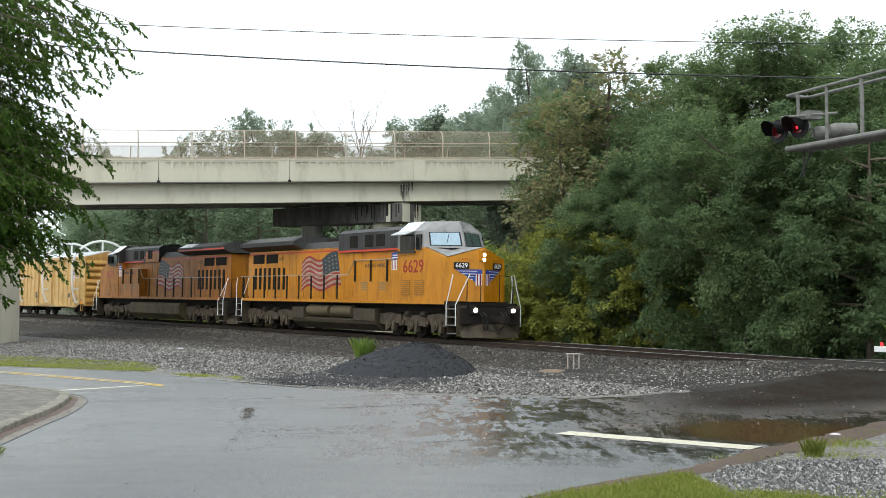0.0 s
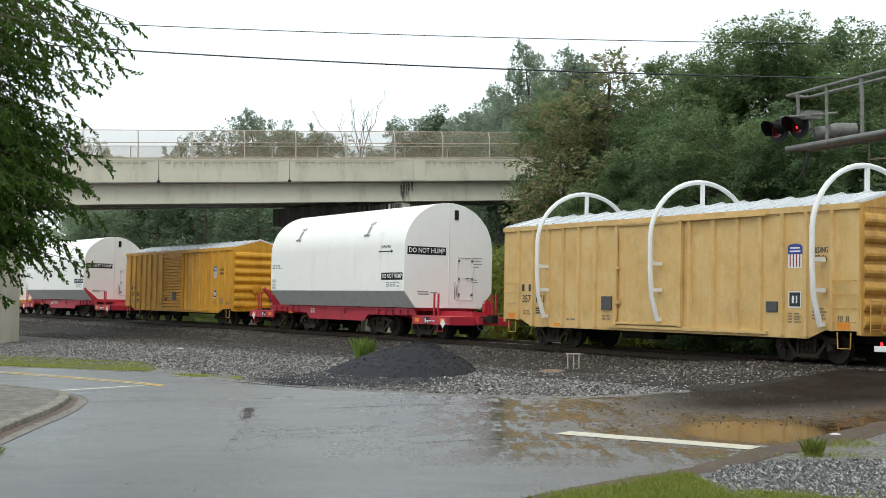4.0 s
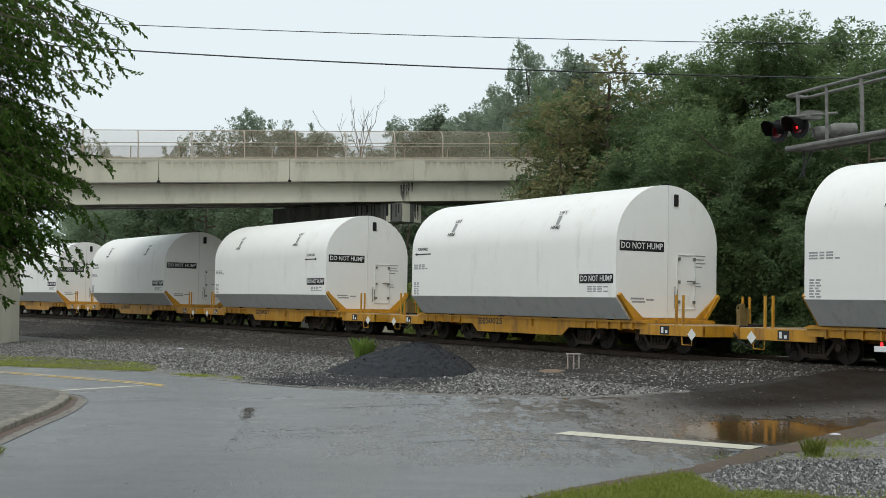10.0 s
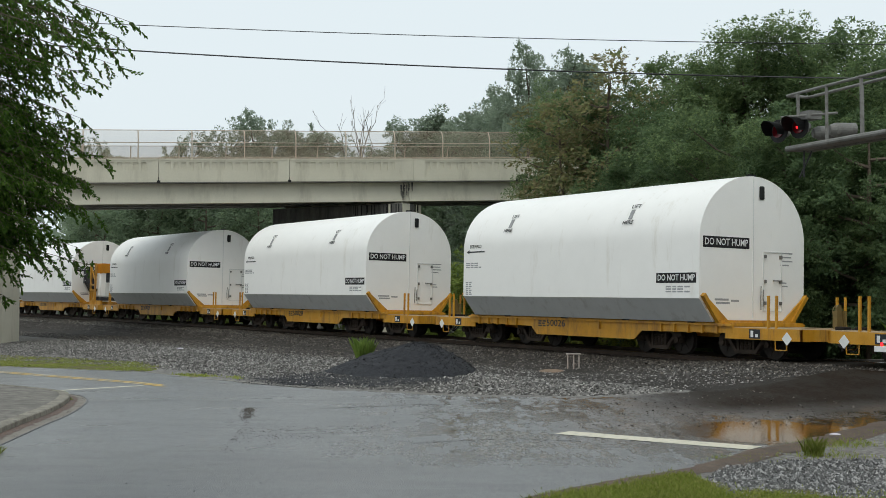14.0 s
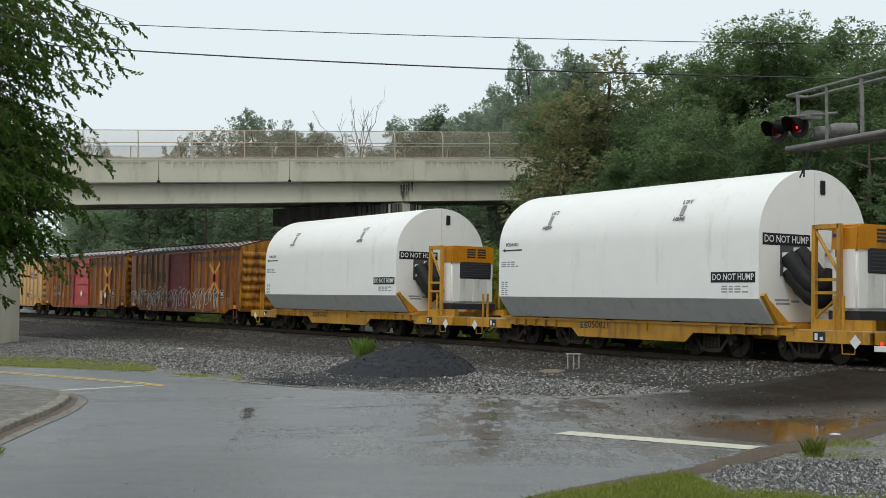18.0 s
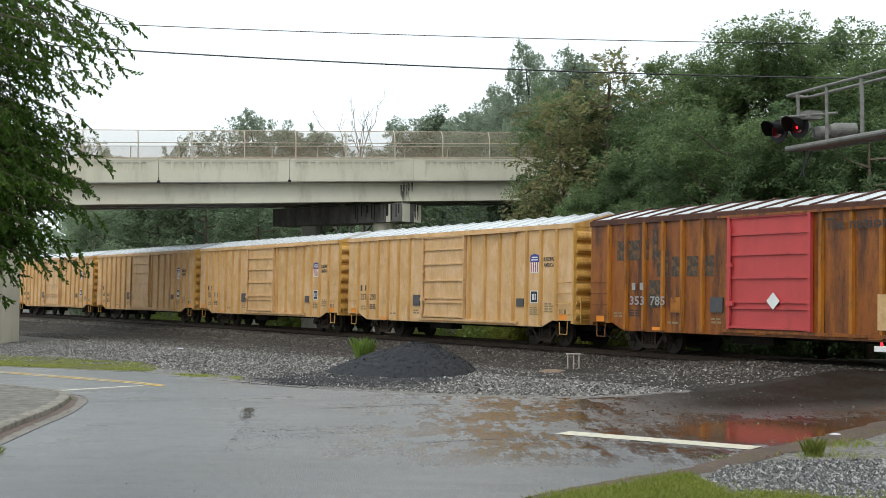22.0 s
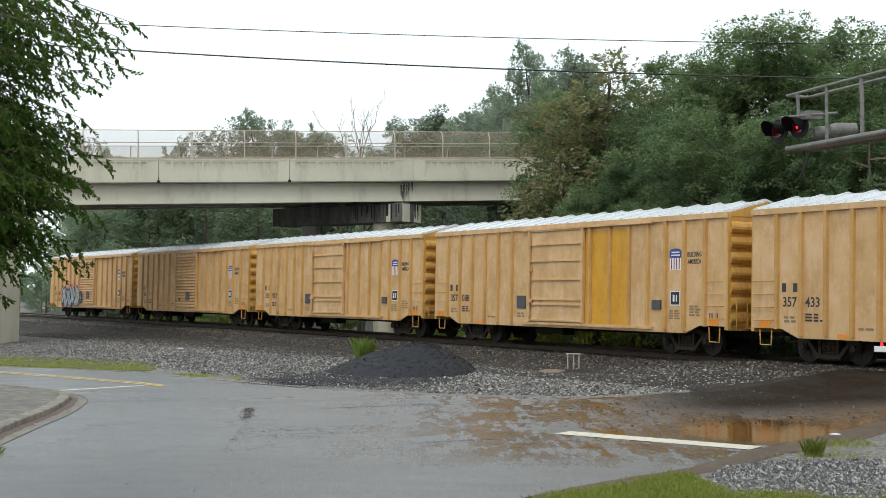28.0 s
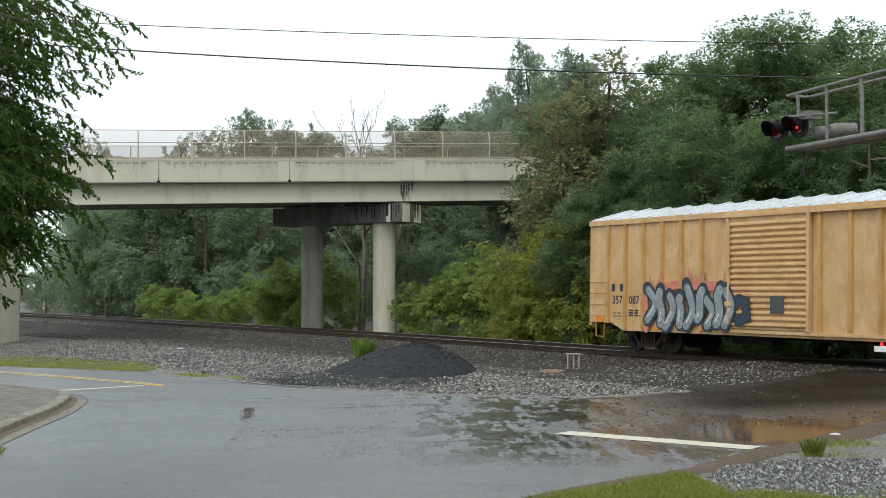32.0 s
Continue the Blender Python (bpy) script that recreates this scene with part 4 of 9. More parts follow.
        for xx in (-4.75, -0.4, 3.5):
            piece("reflector2", "reflector", lambda: boxes((-0.2, 0.2, -0.006, 0.0, -0.05, 0.05)), M["orange_reflector"], car, "", Matrix.Translation((xx, y + s * 0.034, 0.76)) @ turn)
    for s in (-1, 1):
        turn = Matrix.Identity(4) if s > 0 else Matrix.Rotation(math.pi, 4, "Z")
        e = piece("end_wall", "end_wall", end_wall, end_paint, car, "corrugated end", Matrix.Translation((s * 8.0, 0, 0)) @ turn)
        for y in (-1.15, 1.15):
            piece("end_ladder", "ladder", end_ladder, end_paint, e, "", (0, y, 0))
        piece("end_step", "crossover_step", lambda: boxes((0.05, 0.45, -0.9, 0.9, 0.84, 0.88)), end_paint, e)
        if s > 0:
            piece("end_gear", "brake_wheel", end_gear, end_paint, e)
        piece("end_board", "placard_board", lambda: boxes((0.12, 0.14, 0.55, 0.95, 1.3, 1.7)), M["board_dark"], e, "dark placard board")
        coupler(car, s * 8.0, s)
        bogie(car, s * 5.75)
    r = piece("roof", "roof", roof_slab, roof, car)
    for k in range(18):
        x = -7.9 + k * 0.929
        piece("roof_seam", "roof_seam", roof_seam, roof, r, "", (x, 0, 0))
        if k < 17:
            # on rusty roofs the pale panel colour stands in for white wet glints
            piece("roof_panel", "roof_panel", roof_panel, M["galv_and_shine"] if roof is M["rust_roof"] else roof, r, "", (x + 0.465, 0, 0))
    piece("floor", "underframe", lambda: boxes((-7.9, 7.9, -1.5, 1.5, 0.9, 1.05), (-7.9, 7.9, -0.25, 0.25, 0.55, 0.9), (-2.2, -0.6, -0.9, -0.4, 0.4, 0.8)), M["underframe"], car)
    y = -BW - 0.036
    if marks != "none":
        for dx in (-6.8, -6.4):
            piece("mark_bar", "reporting_mark", lambda: boxes((-0.075, 0.075, -0.12, 0.12, 0, 0.003)), M["letter_dark"], car, "", at_side(dx, 2.02, y))
    if number:
        for x, body in zip((-6.6, -5.78), number.split()):
            words(body, 0.37, M["letter_dark"], car, at_side(x, 1.62, y), "car_number", 0.5)
    elif marks != "none":
        for x in (-6.58, -5.72):
            bar_text(car, x, 1.62, 0.6, 0.26, M["letter_dark"], y, "car_number")
    bar_text(car, -5.75, 1.24, 0.56, 0.24, M["letter_dark"], y - 0.002, "data_block")
    bar_text(car, -6.6, 1.18, 0.4, 0.2, M["small_print"], y)
    bar_text(car, -2.15, 1.08, 0.4, 0.2, M["small_print"], y)
    bar_text(car, -4.0, 0.98, 0.5, 0.1, M["small_print"], y)
    if marks == "bars":
        shield(car, 5.86, 2.92, y)
        words("BUILDING\nAMERICA", 0.21, M["letter_dark"], car, at_side(6.68, 2.9, y), "lettering", 0.60)
    q = piece("data_sq", "service_panel", lambda: boxes((-0.19, 0.19, -0.19, 0.19, 0, 0.004)), M["board_black"], car, "black service stencil panel with white frame", at_side(5.86, 1.70, y))
    piece("data_frame", "panel_border", lambda: boxes((-0.22, 0.22, 0.19, 0.22, 0, 0.005), (-0.22, 0.22, -0.22, -0.19, 0, 0.005), (-0.22, -0.19, -0.22, 0.22, 0, 0.005), (0.19, 0.22, -0.22, 0.22, 0, 0.005), (-0.1, -0.02, -0.1, 0.1, 0.004, 0.007), (0.04, 0.09, -0.1, 0.1, 0.004, 0.007)), M["letter_white"], q)
    bar_text(car, 5.86, 1.22, 0.5, 0.3, M["small_print"], y)
    bar_text(car, 6.7, 1.35, 0.45, 0.35, M["small_print"], y)
    words("||| ||", 0.16, M["letter_dark"], car, at_side(7.5, 1.22, y - 0.002), "stencil", 0.35)
    if patch:
        for a, b in ((1.50, 1.70), (1.86, 2.71), (2.87, 3.66)):
            piece(("patch", a), "fresh_paint_panel", lambda: boxes((a, b, -0.004, 0.0, 0.84, 3.9)), patch, car, "fresher deep yellow panel", (0, -BW - 0.031, 0))
    return car


M["board_dark"] = mat("dark grey board", (0.07, 0.07, 0.075), 0.6, 0, 0.2, 4, 30)
M["board_black"] = mat("black stencil panel", (0.02, 0.022, 0.028), 0.6, 0, 0.2, 4, 30)
M["small_print"] = mat("faded brown stencil paint", (0.26, 0.19, 0.10), 0.6, 0, 0.2, 4, 30, bumpy=0)
M["post_tan"] = paint_mat("orange-tan post paint", (0.56, 0.305, 0.085), (0.66, 0.42, 0.19), (0.34, 0.16, 0.05), 0.55, 0.5, 0.4)
M["rung_tan"] = M["box_end"]
M["rung_rust"] = mat("rusty iron", (0.20, 0.085, 0.035), 0.75, 0, 0.3, 5, 30)
M["lift_grey"] = mat("grey lifting pad", (0.30, 0.30, 0.30), 0.6, 0, 0.2, 4, 30)
M["rust_roof"] = mat("rust-mottled roof steel", (0.10, 0.042, 0.026), 0.6, 0.0, 0.4, 1.6, 10, (0.04, 0.014, 0.010), 0.7, False, 0.1, spec=0.3)


# ---------- flatcars and their covers ----------
CW, CF = 2.16, 1.62      # half width of a cover, of its foot


def shell_body():
    """Upright walls under a flattened half-round top."""
    bm = bmesh.new()
    prof = [(-CW, 1.70), (CW, 1.70)] + [(CW * math.cos(a), 3.46 + 1.92 * math.sin(a)) for a in np.linspace(0, math.pi, 41)]
    extrude(bm, prof, "x", -6.35, 6.25)
    return bm


def shell_foot():
    bm = bmesh.new()
    extrude(bm, [(-CF, 1.02), (CF, 1.02), (CW - 0.005, 1.698), (0.005 - CW, 1.698)], "x", -6.345, 6.245)
    return bm


def shell_foot_end():
    bm = bmesh.new()
    extrude(bm, [(-CF, 1.03), (CF, 1.03), (CW, 1.706), (-CW, 1.706)], "x", 6.244, 6.252)
    return bm


def plate(w, h, t=0.004):
    return lambda: boxes((-w / 2, w / 2, -h / 2, h / 2, 0, t))


def end_detail():
    """Seam, hatch door with hinges and bars on the end of a cover."""
    bm = bmesh.new()
    box(bm, 0.0, 0.02, -0.03, 0.0, 1.15, 5.36)
    for a, b, c, d in ((0.4, 1.2, 3.12, 3.15), (0.4, 0.43, 1.35, 3.15), (1.17, 1.2, 1.35, 3.15), (0.4, 1.2, 1.35, 1.38)):
        box(bm, 0.0, 0.025, a, b, c, d)
    return bm


def hatch_bars():
    bm = bmesh.new()
    for y in (0.47, 1.13):
        for z in (3.0, 2.25, 1.6):
            box(bm, 0.0, 0.06, y - 0.04, y + 0.04, z - 0.05, z + 0.05)
    tube(bm, [(0.05, 0.28, 1.4), (0.08, 0.24, 1.75), (0.05, 0.28, 2.1)], 0.015, 5)
    tube(bm, [(0.05, 0.38, 1.5), (0.08, 0.34, 1.75), (0.05, 0.38, 2.0)], 0.015, 5)
    rod(bm, (0.05, 0.8, 2.28), (0.05, 1.15, 2.28), 0.02, 5)
    return bm


def dnh(parent, x, z, y, w, h, side, name="warning_sign"):
    p = piece(("dnh", w, h), name, plate(w, h), M["black"], parent, "black sign with white lettering", (Matrix.Translation((x, y, z)) @ side))
    words("DO NOT HUMP", h * 0.86, M["letter_white"], p, Matrix.Translation((0, 0, 0.004)), "lettering", w * 0.93)
    return p


def arrow():
    bm = bmesh.new()
    extrude(bm, [(-0.6, 0.0), (-0.42, 0.07), (-0.42, 0.025), (0.6, 0.025), (0.6, -0.025), (-0.42, -0.025), (-0.42, -0.07)], "z", 0, 0.004)
    return bm


def curved(x, a, h):
    """Pose on the round top of a cover, at the angle a over the springing."""
    y, z = -(CW + 0.002) * math.cos(a), 3.462 + 1.92 * math.sin(a)
    out = Vector((0, -math.cos(a) / CW, math.sin(a) / 1.92)).normalized()
    up = Vector((0, out.z, -out.y))
    m = Matrix((Vector((1, 0, 0)), up, out)).transposed().to_4x4()
    m.translation = (x, y, z)
    return m


def raised(car, names, dz):
    """Lifts the named parts of a vehicle."""
    for ob in car.children:
        if ob.name.split(".")[0] in names:
            ob.matrix_basis = Matrix.Translation((0, 0, dz)) @ ob.matrix_basis


def cover(s_mid, forward, unit=False):
    c = thing("cargo_cover", "white half-round steel cargo cover with grey foot, riding on a flatcar" if not unit else "white half-round cargo cover with black air hoses, on a flatcar", "cargo container", group="white cargo covers")
    CONSIST.append((c, s_mid, 6.0))
    piece("shell_body", "shell", shell_body, M["white"], c, "", None, True)
    piece("shell_foot", "foot", shell_foot, M["grey_band"], c, "grey bevelled foot")
    e = piece("shell_foot_end", "foot_end", shell_foot_end, M["white"], c)
    d = piece("end_detail", "end_hatch", end_detail, M["white_shade"], c, "hatch frame on the white end", (6.25, 0, 0))
    piece("hatch_bars", "hatch_hardware", hatch_bars, M["galv"], d)
    piece("eyebolt", "lifting_eye", lambda: boxes((-0.1, 0.06, -0.12, 0.12, -0.08, 0.06)), M["black"], c, "", (6.15, 0, 5.38))
    piece("vent_dark", "vent", lambda: bevelled(boxes((0, 0.05, -0.1, 0.1, -0.2, 0.2)), 0.03), M["black"], c, "", (6.25, 0.32, 4.9))
    dnh(c, 6.251, 3.36, -1.1, 1.86, 0.33, FRONT)
    dnh(c, 5.26, 2.30, -CW - 0.001, 1.72, 0.30, NEAR)
    dnh(c, -5.26, 2.30, CW + 0.001, 1.72, 0.30, FAR)
    bar_text(c, 5.3, 1.98, 0.95, 0.22, M["cover_print"], -CW - 0.001)
    bar_text(c, -5.7, 2.85, 1.0, 0.22, M["cover_print"], -CW - 0.001)
    bar_text(c, -6.0, 2.0, 0.35, 0.5, M["cover_print"], -CW - 0.001)
    piece(("endbars", 1), "small_print", lambda: boxes((-0.55, 0.0, 0.03, 0.09, 0, 0.003), (-0.5, 0.05, -0.07, -0.01, 0, 0.003), (0.1, 0.42, 0.0, 0.06, 0, 0.003)), M["cover_print"], c, "", Matrix.Translation((6.253, -1.0, 1.62)) @ FRONT)
    piece(("endbars", 2), "small_print", lambda: boxes((-0.25, 0.25, 0.2, 0.24, 0, 0.003), (-0.25, 0.2, 0.08, 0.12, 0, 0.003), (-0.2, 0.25, -0.04, 0.0, 0, 0.003), (-0.25, 0.1, -0.16, -0.12, 0, 0.003), (-0.2, 0.0, -0.7, -0.66, 0, 0.003), (-0.2, 0.05, -0.8, -0.76, 0, 0.003)), M["cover_print"], c, "", Matrix.Translation((6.253, 1.4, 2.9)) @ FRONT)
    fx = -5.55 if forward < 0 else 4.75
    words("FORWARD", 0.17, M["letter_dark"], c, at_side(fx, 3.52, -CW - 0.002), "lettering", 0.75)
    piece("arrow", "arrow", arrow, M["letter_dark"], c, "", at_side(fx, 3.33, -CW - 0.002) @ (Matrix.Identity(4) if forward < 0 else Matrix.Rotation(math.pi, 4, "Z")))
    for x in (-3.55, 3.0):
        p = piece("lift_pad", "lift_point", plate(0.16, 0.34, 0.02), M["lift_grey"], c, "grey lifting point between stencilled words", curved(x, 0.45, 0))
        words("LIFT", 0.19, M["letter_dark"], p, Matrix.Translation((0.06, 0.29, 0.005)), "lettering", 0.42)
        words("HERE", 0.19, M["letter_dark"], p, Matrix.Translation((-0.04, -0.29, 0.005)), "lettering", 0.48)
    if unit:
        b = piece("hose_box", "hose_plate", lambda: boxes((0, 0.03, -1.35, -0.35, 2.35, 3.2)), M["board_dark"], c, "dark plate with hose necks", (6.252, 0, 0))
        for y0, z0, y1, z1 in ((-1.1, 2.9, -0.62, 2.5), (-0.66, 3.05, -0.2, 2.75), (-1.05, 2.5, -0.5, 2.3)):
            bm = bmesh.new()
            n = 14
            pts = []
            for k in range(n + 1):
                t = k / n
                pts.append((0.05 + 1.2 * math.sin(t * 1.5), y0 + (y1 - y0) * t, z0 + (z1 - z0) * t * t - 0.75 * math.sin(t * 3.14)))
            tube(bm, pts, [0.26 if k % 2 else 0.235 for k in range(n + 1)], 12)
            piece(("hose", y0), "air_duct", lambda: bm, M["black"], b, "black corrugated air duct", (0, 0, 0), True)
            piece(("neck", y0), "neck", lambda: boxes((0.02, 0.16, y0 - 0.2, y0 + 0.2, z0 - 0.1, z0 + 0.1)), M["hoop"], b)
    return c


M["cover_print"] = mat("faded grey stencil paint", (0.33, 0.33, 0.33), 0.6, 0, 0.4, 8, 40, bumpy=0)
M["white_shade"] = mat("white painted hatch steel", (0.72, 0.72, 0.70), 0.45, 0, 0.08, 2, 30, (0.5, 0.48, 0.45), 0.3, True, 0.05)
M["olive"] = mat("grimy olive-yellow steel", (0.17, 0.12, 0.04), 0.6, 0, 0.3, 4, 30)
M["deck_tan"] = mat("worn tan deck plates", (0.42, 0.30, 0.17), 0.6, 0, 0.2, 2, 25, (0.25, 0.17, 0.10), 0.5, False, 0.2)


def side_sill():
    bm = bmesh.new()
    prof = [(-6.9, 0.94), (-6.9, 0.72), (-2.95, 0.68), (-2.6, 0.40), (2.6, 0.40), (2.95, 0.68), (6.9, 0.72), (6.9, 0.94)]
    extrude(bm, prof, "y", -0.02, 0.02)
    box(bm, -6.9, 6.9, -0.10, 0.05, 0.92, 0.98)
    return bm


def gusset():
    """Slanting bracket that holds the end of a cover."""
    bm = bmesh.new()
    extrude(bm, [(-1.40, 0.98), (-1.54, 0.98), (-CW - 0.01, 1.78), (-CW + 0.08, 1.86)], "x", -0.02, 0.12)
    extrude(bm, [(-1.42, 0.98), (-1.1, 0.98), (-1.15, 1.08), (-CW + 0.1, 1.82)], "x", 0.02, 0.07)
    return bm


def end_deck():
    return bevelled(boxes((6.6, 9.45, -1.42, 1.42, 0.78, 0.90)), 0.01)


def end_beam():
    bm = bmesh.new()
    box(bm, 6.6, 9.5, -1.46, -1.40, 0.56, 0.88)
    box(bm, 6.6, 9.5, 1.40, 1.46, 0.56, 0.88)
    box(bm, 9.40, 9.5, -1.46, 1.46, 0.56, 0.88)
    box(bm, 9.5, 9.75, -0.3, 0.3, 0.6, 0.86)
    return bm


def wheel_stand():
    bm = bmesh.new()
    tube(bm, [(0.0, 0.30 * math.cos(a), 1.70 + 0.30 * math.sin(a)) for a in np.linspace(0, math.tau, 17)], 0.025, 6)
    for k in range(3):
        a = k * math.tau / 6
        rod(bm, (0, -0.3 * math.cos(a), 1.7 - 0.3 * math.sin(a)), (0, 0.3 * math.cos(a), 1.7 + 0.3 * math.sin(a)), 0.018, 4)
    return bm


def stand_frame():
    bm = bmesh.new()
    extrude(bm, [(-0.30, 0.9), (0.30, 0.9), (0.16, 1.95), (0.0, 2.05), (-0.16, 1.95)], "x", 0.06, 0.14)
    box(bm, 0.05, 0.3, -0.34, -0.26, 0.9, 1.75)
    box(bm, 0.05, 0.3, 0.26, 0.34, 0.9, 1.75)
    return bm


def flatcar(paint, s_mid, number="", red=False, unit=False, posts=True):
    lab = "red eight-axle flatcar carrying a white cover" if red else ("yellow eight-axle flatcar with cooling unit and white cover" if unit else "yellow eight-axle flatcar with end posts, carrying a white cover")
    car = thing("flatcar", lab, "flatcar", group="flatcars of the train")
    CONSIST.append((car, s_mid, 6.0))
    for s in (-1, 1):
        sl = piece("side_sill", "side_sill", side_sill, paint, car, "fish-bellied side sill", (0, s * 1.45, 0))
        for x in (-6.2, -5.6, -5.0, -4.4, -3.8, 0.9, 3.9, 4.5, 5.1, 5.7, 6.3):
            piece("sill_rib", "sill_rib", lambda: boxes((-0.03, 0.03, -0.09, 0.09, 0.68, 0.92)), paint, sl, "", (x, 0, 0))
        for x in (-4.4, -1.0, 2.2, 5.2):
            piece("clamp", "tie_down", lambda: bevelled(boxes((-0.12, 0.12, -0.1, 0.1, 0.98, 1.1)), 0.02), M["underframe"], sl, "", (x, 0, 0))
    piece("flat_floor", "floor_plate", lambda: boxes((-6.9, 6.9, -1.43, 1.43, 0.91, 1.015), (-9.3, 9.3, -0.3, 0.3, 0.55, 0.9)), paint, car)
    for s in (-1, 1):
        turn = Matrix.Identity(4) if s > 0 else Matrix.Rotation(math.pi, 4, "Z")
        b = piece("end_beam", "end_platform", end_beam, paint, car, "", turn)
        piece("end_deck", "deck_plate", end_deck, M["deck_red"] if red else M["deck_tan"], b)
        for y in (-1, 1):
            g = piece(("gusset", y), "bracket", lambda: gusset(), paint, car, "slanting cradle bracket", turn @ Matrix.Translation((6.32, 0, 0)) @ Matrix.Diagonal((1, -y, 1, 1)))
            if posts:
                for x in (8.2, 8.5):
                    piece("stake", "stake_post", lambda: boxes((-0.03, 0.03, -0.03, 0.03, 0.85, 1.8)), paint, car, "", turn @ Matrix.Translation((x, y * 1.40, 0)))
            piece("step_flat", "stirrup_step", stirrup, paint, car, "", turn @ Matrix.Translation((8.7, y * 1.43, 0.72)))
        piece("cradle", "cradle_beam", lambda: boxes((6.28, 6.5, -1.55, 1.55, 0.98, 1.08)), paint, car, "", turn)
        coupler(car, s * 9.5, s)
        bogie(car, s * 3.3)
        bogie(car, s * 7.0)
        piece("aei", "service_panel", plate(0.42, 0.26), M["board_black"], car, "black stencil panel", at_side(s * 7.75, 0.72, -1.464))
        piece("aeiw", "stencil", lambda: boxes((-0.15, -0.05, -0.09, 0.09, 0.004, 0.007), (0.03, 0.13, -0.09, 0.0, 0.004, 0.007)), M["letter_white"], car, "", at_side(s * 7.75, 0.72, -1.464))
        piece("diamond", "placard", lambda: boxes((-0.13, 0.13, -0.13, 0.13, 0, 0.006)), M["hoop"], car, "white diamond placard", at_side(s * 8.95, 0.62, -1.47) @ Matrix.Rotation(radians(45), 4, "Z"))
    if not unit:
        st = piece("stand_frame", "brake_stand", stand_frame, M["flat_red"] if red else M["olive"], car, "", Matrix.Translation((8.75, 0.75, 0.36)) @ Matrix.Diagonal((0.6, 0.6, 0.6, 1)))
        piece("wheel_stand", "brake_wheel", wheel_stand, M["flat_red"] if red else M["olive"], st)
    bar_text(car, -2.3, 0.80, 0.4, 0.24, M["letter_dark"] if not red else M["letter_white"], -1.475, "reporting_mark")
    if number:
        words(number, 0.33, M["letter_dark"] if not red else M["letter_white"], car, at_side(-1.5, 0.80, -1.476), "car_number", 1.05)
    if red:
        piece("red_refl", "reflector", plate(0.5, 0.1), M["orange_reflector"], car, "", at_side(-4.6, 0.86, -1.476))
        for x in (8.9, 7.0, -7.0, -8.9):
            piece("red_refl2", "reflector", plate(0.34, 0.16), M["orange_reflector"], car, "", at_side(x, 0.73, -1.466))
        bar_text(car, 8.0, 0.72, 0.8, 0.07, M["letter_white"], -1.466)
    if unit:
        cooling_unit(car, s_mid)
    return car


def unit_body():
    """Moulded casing: sloping shoulders, round corners."""
    bm = bmesh.new()
    extrude(bm, [(-1.02, 1.42), (1.02, 1.42), (1.04, 3.15), (-1.04, 3.15)], "x", 7.75, 8.62)
    bmesh.ops.bevel(bm, geom=list(bm.edges), offset=0.07, segments=3, affect="EDGES")
    return bm


def unit_top():
    bm = bmesh.new()
    extrude(bm, [(-1.05, 3.0), (1.05, 3.0), (1.03, 3.66), (0.95, 3.72), (-0.95, 3.72), (-1.03, 3.66)], "x", 7.74, 8.66)
    bmesh.ops.bevel(bm, geom=list(bm.edges), offset=0.05, segments=2, affect="EDGES")
    return bm


